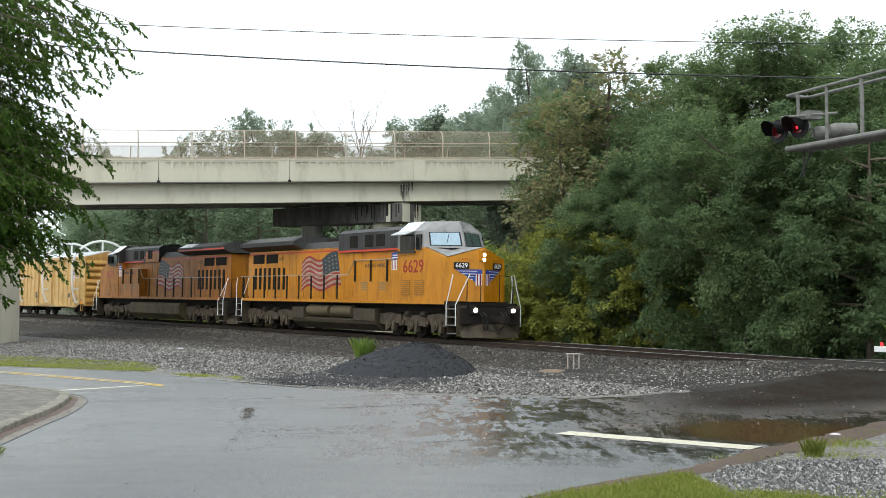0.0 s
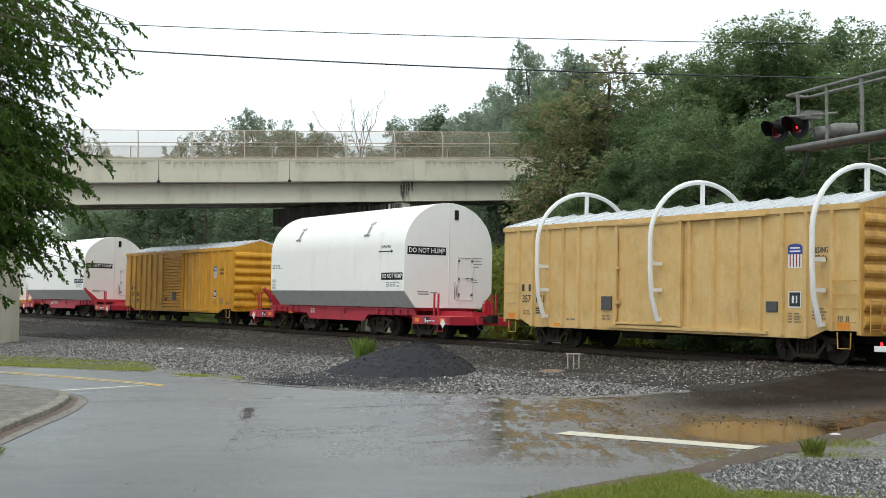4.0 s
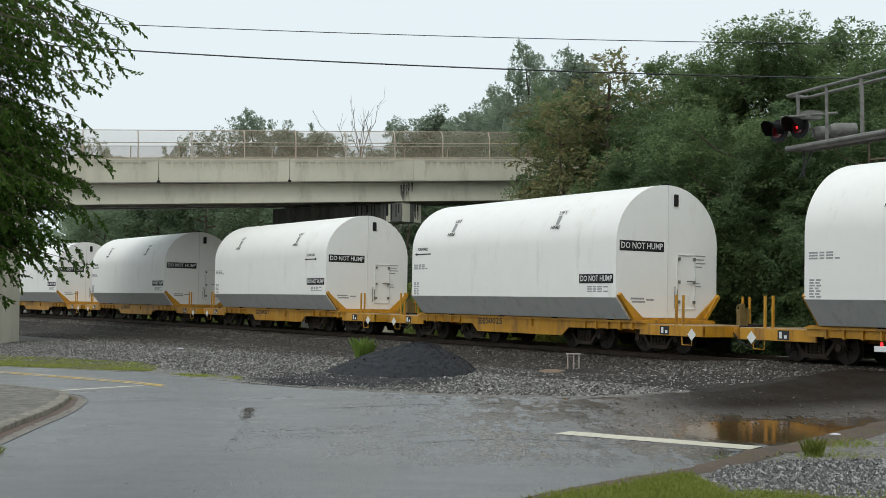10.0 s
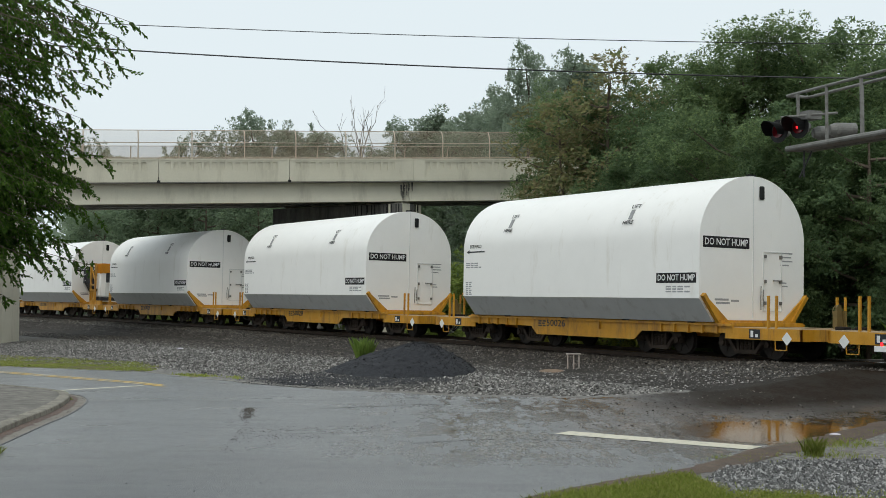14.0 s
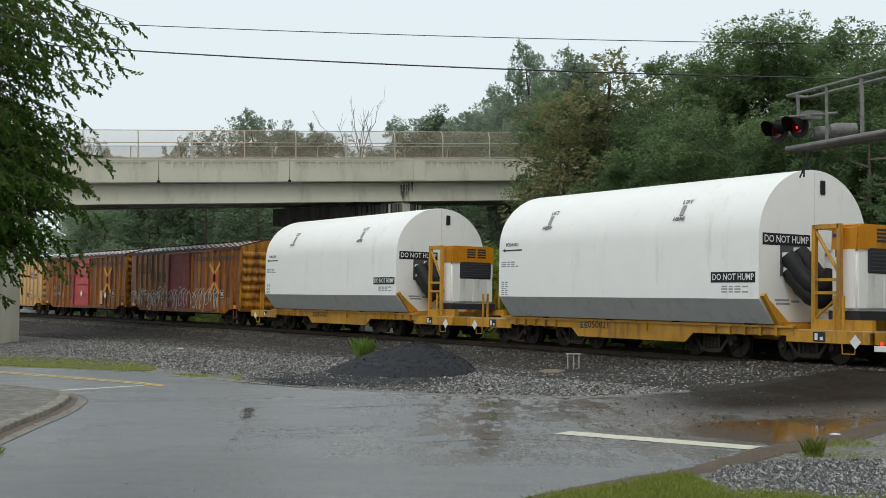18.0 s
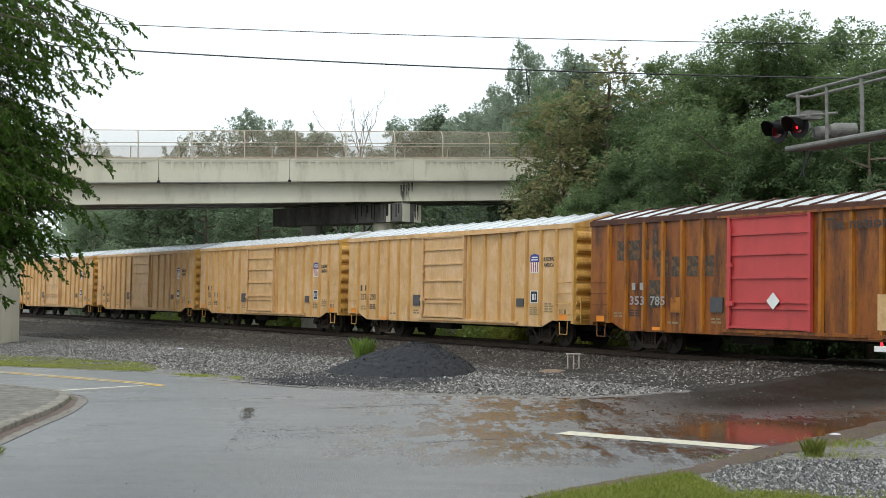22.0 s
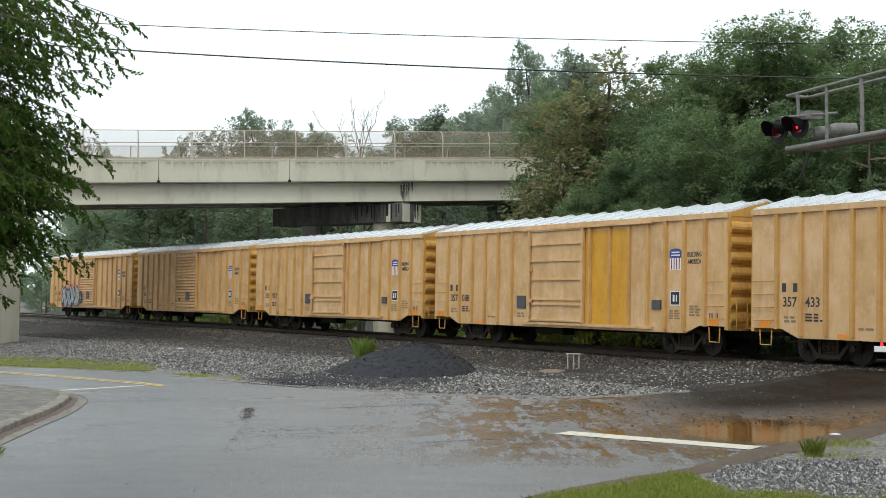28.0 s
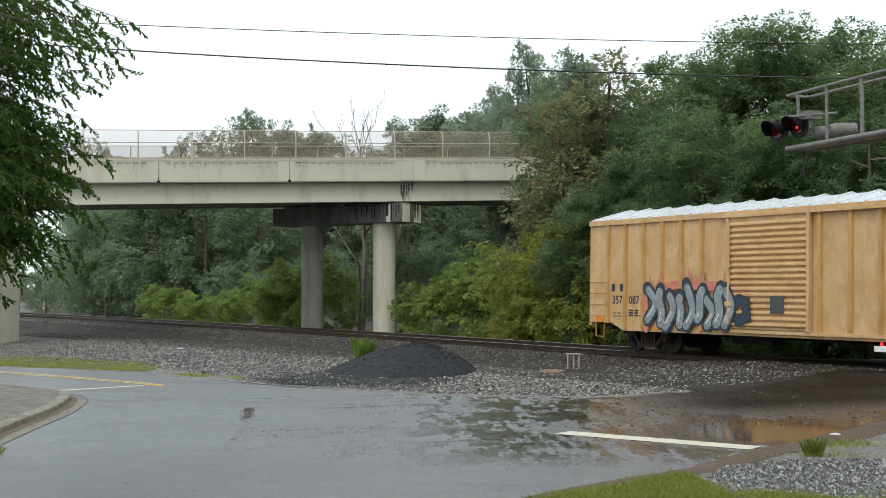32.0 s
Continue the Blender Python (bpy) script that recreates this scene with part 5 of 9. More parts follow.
def cooling_unit(car, s_mid):
    u = thing("cooling_unit", "white refrigeration unit with yellow top and black grille on a frame", "refrigeration unit", group="cooling units")
    CONSIST.append((u, s_mid, 6.0))
    piece("unit_body", "casing", unit_body, M["white"], u, "white casing", None, True)
    piece("unit_top", "hood", unit_top, M["loco_yellow"], u, "yellow hood", None, True)
    g = piece("unit_grille", "grille", lambda: bevelled(boxes((8.6, 8.665, -0.62, 0.88, 2.42, 3.12)), 0.04), M["board_black"], u, "black radiator grille")
    for k in range(6):
        piece("grille_slat", "slat", lambda: boxes((8.66, 8.672, -0.55, 0.8, -0.01, 0.01)), M["board_dark"], g, "", (0, 0, 2.5 + k * 0.1))
    for r_ in range(4):
        for y in (-0.1, 0.4):
            piece("louvre_slot", "louvre_slot", lambda: boxes((8.655, 8.67, -0.2, 0.2, -0.03, 0.03)), M["board_black"], u, "", (0, y, 3.28 + r_ * 0.1))
    for y in (-0.32, 0.38):
        p = piece("panel_door", "panel_door", lambda: bevelled(boxes((8.61, 8.64, -0.32, 0.32, 1.5, 2.38)), 0.012), M["white_shade"], u, "", (0, y, 0))
    for x, y, z in ((8.0, -1.05, 2.95), (8.05, -1.05, 1.9), (8.645, 0.5, 1.72)):
        piece("unit_latch", "latch", lambda: bevelled(boxes((-0.07, 0.07, -0.03, 0.03, -0.1, 0.1)), 0.015), M["board_black"], u, "", (x, y, z))
    piece("unit_badge", "badge", plate(0.24, 0.1), M["shield_blue"], u, "blue badge", at_side(7.95, 3.42, -1.055))
    piece("unit_base", "base", lambda: boxes((7.7, 8.75, -1.05, 1.05, 1.18, 1.42)), M["board_black"], u)
    f = bmesh.new()
    for x, y in ((7.35, -1.2), (8.2, -1.2), (7.35, 1.2)):
        box(f, x - 0.06, x + 0.06, y - 0.06, y + 0.06, 0.9, 3.72)
    box(f, 7.35, 8.2, -1.26, -1.14, 3.6, 3.72)
    box(f, 7.29, 7.41, -1.2, 1.2, 3.6, 3.72)
    for z in (1.85, 2.2):
        box(f, 7.35, 8.2, -1.24, -1.16, z, z + 0.08)
    rod(f, (7.38, -1.2, 3.55), (8.18, -1.2, 2.4), 0.045, 6)
    rod(f, (7.38, -1.2, 1.2), (8.18, -1.2, 1.8), 0.035, 6)
    piece("unit_frame", "support_frame", lambda: f, M["flat_yellow"], u, "yellow steel frame")
    piece("unit_skid", "skid", lambda: boxes((7.3, 9.3, -1.25, -1.1, 0.9, 1.18), (7.3, 9.3, 1.1, 1.25, 0.9, 1.18)), M["flat_yellow"], u)


M["rust_end"] = paint_mat("rust-streaked yellow end paint", (0.54, 0.225, 0.004), (0.58, 0.27, 0.02), (0.09, 0.026, 0.010), 0.5, 1.0, 0.2, (0.42, 0.58))
M["fresh_red"] = mat("bright red door paint", (0.50, 0.06, 0.06), 0.55, 0, 0.12, 1.2, 20, (0.35, 0.05, 0.05), 0.3, True, 0.08)
M["faded_black"] = mat("faded black lettering paint", (0.05, 0.04, 0.03), 0.7, 0, 0.4, 3, 20, (0.3, 0.13, 0.03), 0.5, True, 0)
M["x_orange"] = mat("faded orange-red emblem paint", (0.42, 0.10, 0.03), 0.65, 0, 0.25, 3, 20, bumpy=0)
M["deck_red"] = mat("red deck plates", (0.52, 0.06, 0.065), 0.5, 0, 0.2, 2, 25, (0.3, 0.04, 0.04), 0.4, False, 0.15)


# ---------- locomotives ----------
def frame_loco():
    """Cast three-axle bogie side with its pedestal legs."""
    bm = bmesh.new()
    extrude(bm, [(-2.75, 0.52), (-2.7, 0.92), (-1.9, 1.0), (-0.9, 0.90), (0.9, 0.90), (1.9, 1.0), (2.7, 0.92), (2.75, 0.52), (2.4, 0.46), (1.2, 0.56), (0.6, 0.46), (-0.6, 0.46), (-1.2, 0.56), (-2.4, 0.46)], "y", -0.09, 0.09)
    for x in (-1.85, 0.0, 1.85):
        extrude(bm, [(x - 0.42, 0.66), (x + 0.42, 0.66), (x + 0.34, 0.22), (x + 0.16, 0.20), (x + 0.16, 0.36), (x - 0.16, 0.36), (x - 0.16, 0.20), (x - 0.34, 0.22)], "y", -0.13, 0.05)
        disc(bm, (x, -0.15, 0.5), 0.19, "y", 0.12, 14)
        disc(bm, (x, -0.22, 0.5), 0.10, "y", 0.06, 10)
    for x in (-0.95, 0.95):
        box(bm, x - 0.1, x + 0.1, -0.14, 0.0, 0.45, 0.9)
        disc(bm, (x + 0.25, -0.1, 0.62), 0.09, "y", 0.12, 10)
    return bm


def loco_bogie(car, x):
    t = piece("loco_bolster", "bogie", lambda: boxes((-2.3, 2.3, -0.6, 0.6, 0.55, 1.0), (-0.3, 0.3, -1.05, 1.05, 0.6, 1.0)), M["underframe"], car, "three-axle locomotive bogie", (x, 0, 0))
    for s in (-1, 1):
        piece("frame_loco", "side_frame", frame_loco, M["loco_frame"], t, "", Matrix.Translation((0, s * 1.08, 0)) @ (Matrix.Identity(4) if s < 0 else Matrix.Rotation(math.pi, 4, "Z")))
        for dx in (-0.5, 0.75):
            bm = bmesh.new()
            rod(bm, (dx, s * 1.2, 0.95), (dx + 0.35, s * 1.2, 0.95), 0.12, 10)
            piece(("cyl", dx, s), "brake_cylinder", lambda: bm, M["bogie_iron"], t)
    for dx in (-1.85, 0.0, 1.85):
        w = piece("wheels51", "wheelset", lambda: lathe_wheels(0.52), M["wheel"], t, "", (dx, 0, 0.52))
        SPIN.append((w, (dx, 0, 0.52), 0.52))


def faces(bm, pts, polys):
    v = [bm.verts.new(p) for p in pts]
    for f in polys:
        bm.faces.new([v[i] for i in f])
    bmesh.ops.recalc_face_normals(bm, faces=bm.faces)
    return bm


def nose():
    p = [(7.9, -1.5, 3.68), (9.45, -1.42, 3.22), (10.05, 0, 3.66), (9.45, 1.42, 3.22), (7.9, 1.5, 3.68),
         (7.9, -1.5, 1.5), (9.5, -1.42, 1.5), (10.1, 0, 1.5), (9.5, 1.42, 1.5), (7.9, 1.5, 1.5)]
    return faces(bmesh.new(), p, [(0, 1, 2, 3, 4), (5, 6, 7, 8, 9), (0, 5, 6, 1), (1, 6, 7, 2), (2, 7, 8, 3), (3, 8, 9, 4), (4, 9, 5, 0)])


def nose_top():
    p = [(7.92, -1.42, 3.70), (9.38, -1.30, 3.275), (9.95, 0, 3.675), (9.38, 1.30, 3.275), (7.92, 1.42, 3.70), (8.0, 0, 3.735)]
    return faces(bmesh.new(), p, [(0, 1, 5), (1, 2, 5), (2, 3, 5), (3, 4, 5)])


def cab_body():
    bm = bmesh.new()
    p = [(5.85, -1.5, 1.5), (7.9, -1.5, 1.5), (7.9, 1.5, 1.5), (5.85, 1.5, 1.5), (5.85, -1.5, 3.66), (7.9, -1.5, 3.66), (7.9, 1.5, 3.66), (5.85, 1.5, 3.66)]
    return faces(bm, p, [(0, 1, 2, 3), (4, 5, 6, 7), (0, 1, 5, 4), (1, 2, 6, 5), (2, 3, 7, 6), (3, 0, 4, 7)])


def cab_top():
    """Grey upper cab with a raked, slightly pointed front and bevelled roof edges."""
    p = [(5.85, -1.5, 3.66), (7.92, -1.5, 3.66), (8.72, 0, 3.66), (7.92, 1.5, 3.66), (5.85, 1.5, 3.66),
         (5.85, -1.5, 4.36), (7.72, -1.44, 4.36), (8.45, 0, 4.40), (7.72, 1.44, 4.36), (5.85, 1.5, 4.36),
         (5.85, -0.95, 4.76), (7.65, -0.9, 4.76), (8.25, 0, 4.78), (7.65, 0.9, 4.76), (5.85, 0.95, 4.76)]
    f = [(0, 1, 2, 3, 4), (0, 5, 6, 1), (1, 6, 7, 2), (2, 7, 8, 3), (3, 8, 9, 4), (4, 9, 14, 10, 5, 0), (5, 10, 11, 6), (6, 11, 12, 7), (7, 12, 13, 8), (8, 13, 14, 9), (10, 14, 13, 12, 11)]
    return faces(bmesh.new(), p, f)


def on_front(u, v, w, h, side):
    """Corners of a pane on the raked cab front: u from the centre outwards, v up."""
    a, b = Vector((8.72, 0, 3.66)), Vector((7.92, side * 1.5, 3.66))
    c, d = Vector((8.45, 0, 4.40)), Vector((7.72, side * 1.44, 4.36))
    def at(s, t):
        lo, hi = a.lerp(b, s), c.lerp(d, s)
        return lo.lerp(hi, t)
    n = (b - a).cross(c - a).normalized() * (1 if side < 0 else -1)
    if n.x < 0:
        n = -n
    return [at(u, v), at(u + w, v), at(u + w, v + h), at(u, v + h)], n


def front_pane(side, grow, lift):
    q, n = on_front(0.10 - grow, 0.16 - grow, 0.72 + 2 * grow, 0.70 + 2 * grow, side)
    bm = bmesh.new()
    lo = [bm.verts.new(p) for p in q]
    hi = [bm.verts.new(p + n * lift) for p in q]
    bm.faces.new(hi)
    for i in range(4):
        bm.faces.new((lo[i], lo[(i + 1) % 4], hi[(i + 1) % 4], hi[i]))
    bmesh.ops.recalc_face_normals(bm, faces=bm.faces)
    return bm


def flag(car, x0, x1, z0, z1, y, side, flip):
    """A waving striped flag painted on the hood door: each stripe a wavy band."""
    L, H = x1 - x0, z1 - z0
    holder = piece(("flag_back", flip), "flag", lambda: flag_band(L, H, 0, 1, 0, 1, flip, 0.0), M["flag_white"], car, "waving striped flag painted on the hood", at_side(x0, z0, y, side))
    for k in range(7):
        piece(("flag_stripe", k, flip), "flag_stripe", lambda: flag_band(L, H, 0, 1, (2 * k) / 13, (2 * k + 1) / 13, flip, 0.003), M["flag_red"], holder, "", None)
    piece(("flag_canton", flip), "flag_canton", lambda: flag_band(L, H, 0.0, 0.42, 0.42, 1, flip, 0.006), M["flag_blue"], holder, "", None)
    for r_ in range(4):
        for c in range(4):
            a, b = 0.05 + c * 0.09, 0.5 + r_ * 0.12
            piece(("flag_star", r_, c, flip), "flag_star", lambda: flag_band(L, H, a, a + 0.03, b, b + 0.035, flip, 0.009), M["flag_white"], holder, "", None)


def flag_band(L, H, u0, u1, v0, v1, flip, lift):
    bm = bmesh.new()
    n = 16
    lo, hi = [], []
    for i in range(n + 1):
        u = u0 + (u1 - u0) * i / n
        wave = 0.10 * H * math.sin(u * 9.0 + 0.6) * (0.3 + u)
        sag = -0.12 * H * u
        x = (1 - u) * L if flip else u * L
        lean = 0.10 * L
        for row, v in ((lo, v0), (hi, v1)):
            zz = v * H * (0.86 - 0.1 * u) + wave + sag + 0.14 * H
            xx = x - (lean * (v - 0.5) if flip else -lean * (v - 0.5)) * (1 - u)
            row.append(bm.verts.new((xx, zz, lift)))
    for i in range(n):
        bm.faces.new((lo[i], lo[i + 1], hi[i + 1], hi[i]))
    bmesh.ops.recalc_face_normals(bm, faces=bm.faces)
    if bm.faces[:][0].normal.z < 0:
        bmesh.ops.reverse_faces(bm, faces=bm.faces)
    return bm


def locomotive(s_mid, number, reverse, label):
    car = thing("locomotive", label, "locomotive", group="locomotives of the train")
    CONSIST.append((car, s_mid, -7.0 if reverse else 7.0))
    Y, G = M["loco_yellow_grimy"] if reverse else M["loco_yellow"], M["loco_grey"]
    piece("walkway", "walkway", lambda: boxes((-10.6, 9.6, -1.5, 1.5, 1.34, 1.5), (-10.6, 10.4, -0.9, 0.9, 1.0, 1.34)), M["underframe"], car, "dark walkway and frame")
    for s in (-1, 1):
        piece(("sill_stripe", s), "sill_band", lambda: boxes((-10.0, 9.5, min(s * 1.5, s * 1.52), max(s * 1.5, s * 1.52), 1.37, 1.5)), Y, car, "yellow sill band")
    # long hood
    hood = bmesh.new()
    extrude(hood, [(-1.0, 1.5), (1.0, 1.5), (1.0, 3.9), (-1.0, 3.9)], "x", -10.2, 5.85)
    piece("hood", "hood", lambda: hood, Y, car, "yellow engine hood")
    roofp = bmesh.new()
    extrude(roofp, [(-1.01, 3.86), (1.01, 3.86), (0.75, 4.22), (-0.75, 4.22)], "x", -5.0, 0.0)
    piece("hood_roof", "hood_roof", lambda: roofp, G, car, "grey sloping hood roof")
    for s in (-1, 1):
        piece(("hood_stripe", s), "red_stripe", lambda: boxes((-10.2, 5.85, min(s * 1.0, s * 1.006), max(s * 1.0, s * 1.006), 3.72, 3.80)), M["red_stripe"], car)
        for x in np.arange(-9.9, 2.0, 0.82):
            piece(("hood_door", s), "hood_door", lambda: boxes((-0.38, 0.38, min(s * 1.0, s * 1.018), max(s * 1.0, s * 1.018), 1.62, 3.66)), Y, car, "", (x, 0, 0))
    up = bmesh.new()
    extrude(up, [(-1.12, 3.62), (1.12, 3.62), (1.12, 4.5), (0.85, 4.66), (-0.85, 4.66), (-1.12, 4.5)], "x", -0.1, 5.84)
    u = piece("upper_cabin", "blower_housing", lambda: up, G, car, "raised grey blower housing")
    for s in (-1, 1):
        for x in (1.35, 2.75, 3.75):
            piece(("housing_window", s), "intake_window", lambda: bevelled(boxes((-0.36, 0.36, min(s * 1.1, s * 1.14), max(s * 1.1, s * 1.14), 3.84, 4.38)), 0.015), M["slot"], u, "", (x, 0, 0))
        lo_, hi_ = min(s * 1.12, s * 1.127), max(s * 1.12, s * 1.127)
        if reverse:
            # the paint steps up behind the first two windows
            piece(("upper_panel", s), "side_panel", lambda: boxes((-0.1, 2.1, min(s * 1.12, s * 1.124), max(s * 1.12, s * 1.124), 3.63, 4.2)), Y, u, "yellow upper side panel")
            piece(("upper_stripe_r", s), "red_stripe", lambda: boxes((-0.1, 1.95, lo_, hi_, 4.2, 4.28), (1.95, 2.05, lo_, hi_, 3.9, 4.28), (2.05, 2.5, lo_, hi_, 3.9, 3.98), (2.42, 2.5, lo_, hi_, 3.73, 3.9), (2.5, 5.84, lo_, hi_, 3.64, 3.73)), M["red_stripe"], u, "stepped red stripe")
        else:
            piece(("upper_stripe", s), "red_stripe", lambda: boxes((-0.1, 5.84, lo_, hi_, 3.64, 3.73)), M["red_stripe"], u)
        # wide lower cabinet behind the cab
        c = piece(("cabinet", s), "equipment_cabinet", lambda: boxes((2.15, 5.84, min(s * 0.98, s * 1.46), max(s * 0.98, s * 1.46), 1.5, 3.22)), Y, car)
        for x in (3.0, 4.6):
            for k in range(4):
                piece(("cab_louvre", s), "louvre", lambda: boxes((-0.28, 0.28, min(s * 1.46, s * 1.475), max(s * 1.46, s * 1.475), -0.025, 0.025)), M["small_print"], c, "", (x, 0, 1.95 + k * 0.1))
        words("BUILDING AMERICA", 0.22, M["letter_dark"], c, at_side(4.0, 2.98, s * 1.463, NEAR if s < 0 else FAR), "lettering", 1.9)
    # radiator wings
    rad = bmesh.new()
    extrude(rad, [(-1.05, 3.95), (1.05, 3.95), (1.5, 4.12), (1.5, 4.30), (0.95, 4.56), (-0.95, 4.56), (-1.5, 4.30), (-1.5, 4.12)], "x", -10.4, -4.0)
    r_ = piece("radiator", "radiator_housing", lambda: rad, G, car, "overhanging grey radiator housing")
    for s in (-1, 1):
        piece(("rad_panel", s), "radiator_panel", lambda: faces(bmesh.new(), [(-4.3, s * 1.46, 4.335), (-9.9, s * 1.46, 4.335), (-9.9, s * 0.99, 4.565), (-4.3, s * 0.99, 4.565)], [(0, 1, 2, 3)]), M["radiator"], r_, "wet grey radiator shutters")
        for k in range(9):
            piece(("rad_bar", s), "radiator_bar", lambda: faces(bmesh.new(), [(-0.04, s * 1.47, 4.34), (0.04, s * 1.47, 4.34), (0.04, s * 0.99, 4.585), (-0.04, s * 0.99, 4.585)], [(0, 1, 2, 3)]), G, r_, "", (-4.5 - k * 0.66, 0, 0))
        if reverse:
            piece(("rad_patch", s), "patch", lambda: faces(bmesh.new(), [(-5.9, s * 1.472, 4.345), (-4.05, s * 1.472, 4.345), (-4.05, s * 1.0, 4.58), (-5.9, s * 1.0, 4.58)], [(0, 1, 2, 3)]), M["galv_and_shine"], r_, "bare pale metal patch")
            piece(("rad_stripe", s), "red_stripe", lambda: boxes((-10.4, -4.0, min(s * 1.5, s * 1.506), max(s * 1.5, s * 1.506), 4.14, 4.22)), M["red_stripe"], r_)
        for x in (-9.0, -7.4):
            piece(("rad_intake", s), "air_intake", lambda: boxes((-0.68, 0.68, min(s * 1.0, s * 1.03), max(s * 1.0, s * 1.03), 3.28, 3.74)), M["slot"], car, "dark air intake", (x, 0, 0))
        for k in range(7):
            piece(("grille_slot", s), "grille_slot", lambda: boxes((-0.14, 0.14, min(s * 1.0, s * 1.03), max(s * 1.0, s * 1.03), 1.95, 3.05)), M["slot"], car, "dark louvred slot", (-9.35 + k * 0.56, 0, 0))
        words(number, 0.22, M["letter_dark"], car, at_side(-6.3, 3.48, s * 1.032, NEAR if s < 0 else FAR), "hood_number", 0.5)
    # roof gear
    piece("exhaust", "exhaust_stack", lambda: bevelled(boxes((-2.6, -1.4, -0.4, 0.4, 4.2, 4.42)), 0.03), M["underframe"], car)
    piece("hatch", "roof_hatch", lambda: bevelled(boxes((0.2, 1.2, -0.35, 0.35, 4.6, 4.75)), 0.03), M["underframe"], car)
    hn = bmesh.new()
    for y in (-0.15, 0.0, 0.15):
        rod(hn, (-0.75, y, 4.32), (-0.35, y, 4.36), 0.03, 8, 0.08)
    box(hn, -0.78, -0.6, -0.2, 0.2, 4.2, 4.32)
    piece("horn", "horn", lambda: hn, M["underframe"], car)
    for x, y in ((6.3, -0.4), (6.8, 0.2), (7.3, -0.2), (7.2, 0.5)):
        piece("antenna", "roof_antenna", lambda: bevelled(boxes((-0.09, 0.09, -0.09, 0.09, 4.76, 4.85)), 0.03), M["galv"], car, "", (x, y, 0))
    # cab and nose
    cb = piece("cab", "cab", cab_body, Y, car, "yellow lower cab")
    ct = piece(("cab_top", reverse), "cab_upper", cab_top, G if reverse else M["cab_grey"], car, "grey upper cab with white sun shades")
    for s in (-1, 1):
        lo, hi = (lambda a, b: (min(a, b), max(a, b)))(s * 1.495, s * 1.53)
        for x0, x1 in ((6.1, 6.62), (6.66, 7.18), (7.34, 7.74)):
            piece(("cab_pane", s, x0), "cab_window", lambda: boxes((x0, x1, lo, hi, 3.56, 4.2)), M["window"], ct, "dark side window")
        piece(("armrest", s), "window_sill", lambda: boxes((6.0, 7.3, min(s * 1.5, s * 1.6), max(s * 1.5, s * 1.6), 3.46, 3.54)), G, ct)
        piece(("mirror", s), "mirror", lambda: bevelled(boxes((7.22, 7.28, min(s * 1.53, s * 1.75), max(s * 1.53, s * 1.75), 3.62, 4.1)), 0.01), G, ct)
        sh = [(5.85, s * 1.52, 4.37), (7.15, s * 1.50, 4.37), (7.05, s * 1.85, 4.22), (5.9, s * 1.88, 4.22)]
        piece(("shade", s), "sun_shade", lambda: faces(bmesh.new(), sh + [(p[0], p[1], p[2] - 0.03) for p in sh], [(0, 1, 2, 3), (4, 5, 6, 7), (0, 1, 5, 4), (1, 2, 6, 5), (2, 3, 7, 6), (3, 0, 4, 7)]), M["shade_grey"], ct, "pale metal sun shade")
        # the sky's reflection on the sloping roof edge is painted by a pale overlay
        be = [(5.87, s * 1.49, 4.375), (7.1, s * 1.45, 4.375), (7.1, s * 0.96, 4.775), (5.87, s * 0.97, 4.775)]
        piece(("cab_bevel", s), "roof_edge", lambda: faces(bmesh.new(), be, [(0, 1, 2, 3)]), M["galv_and_shine"], ct, "pale roof edge, sky reflection in its colour")
        piece(("pane_frame", s), "windscreen_frame", lambda: front_pane(s, 0.035, 0.012), M["black"], ct)
        piece(("pane", s), "windscreen", lambda: front_pane(s, 0.0, 0.018), M["windscreen"], ct, "windscreen reflecting the sky")
        wp = bmesh.new()
        q, n_ = on_front(0.35, 0.3, 0.2, 0.5, s)
        tube(wp, [q[3] + n_ * 0.05, q[0].lerp(q[1], 0.4) + n_ * 0.05], 0.012, 4)
        piece(("wiper", s), "wiper", lambda: wp, M["black"], ct)
        words(number, 0.62 if reverse else 0.74, M["letter_red"], cb, at_side(7.25 if reverse else 7.12, 2.88, s * 1.504, NEAR if s < 0 else FAR), "cab_number", 1.3 if reverse else 1.6)
        for x in (6.55, 7.6):
            v = piece(("cab_vent", s), "vent_door", lambda: boxes((-0.36, 0.36, min(s * 1.5, s * 1.512), max(s * 1.5, s * 1.512), 1.72, 2.34)), M["vent_shade_yellow"], cb, "", (x, 0, 0))
            for k in range(7):
                piece(("vent_slat", s), "vent_slat", lambda: boxes((-0.33, 0.33, min(s * 1.512, s * 1.53), max(s * 1.512, s * 1.53), -0.022, 0.022)), Y, v, "", (0, 0, 1.78 + k * 0.083))
    shield(car, 5.6, 3.2, -1.468, NEAR, 1.15)
    shield(car, 5.6, 3.2, 1.468, FAR, 1.15)
    ns = piece("nose", "nose", nose, Y, car, "yellow pointed safety nose")
    piece("nose_top", "nose_top", nose_top, G if reverse else M["cab_grey"], ns, "grey anti-glare panel")
    for s in (-1, 1):
        d = Vector((9.45, s * 1.42, 0)) - Vector((10.05, 0, 0))
        ang = math.atan2(d.y * (-1 if s > 0 else 1), d.x * (-1 if s > 0 else 1))
        def onface(u, z):
            base = Vector((10.075, 0, z)).lerp(Vector((9.47, s * 1.42, z)), u)
            fr = Vector((9.45, s * 1.42, 0)) - Vector((10.05, 0, 0))
            ax = (fr if s > 0 else -fr).normalized()
            m = Matrix((ax, Vector((0, 0, 1)), ax.cross(Vector((0, 0, 1))))).transposed().to_4x4()
            m.translation = base + m.to_3x3() @ Vector((0, 0, 0.012))
            return m
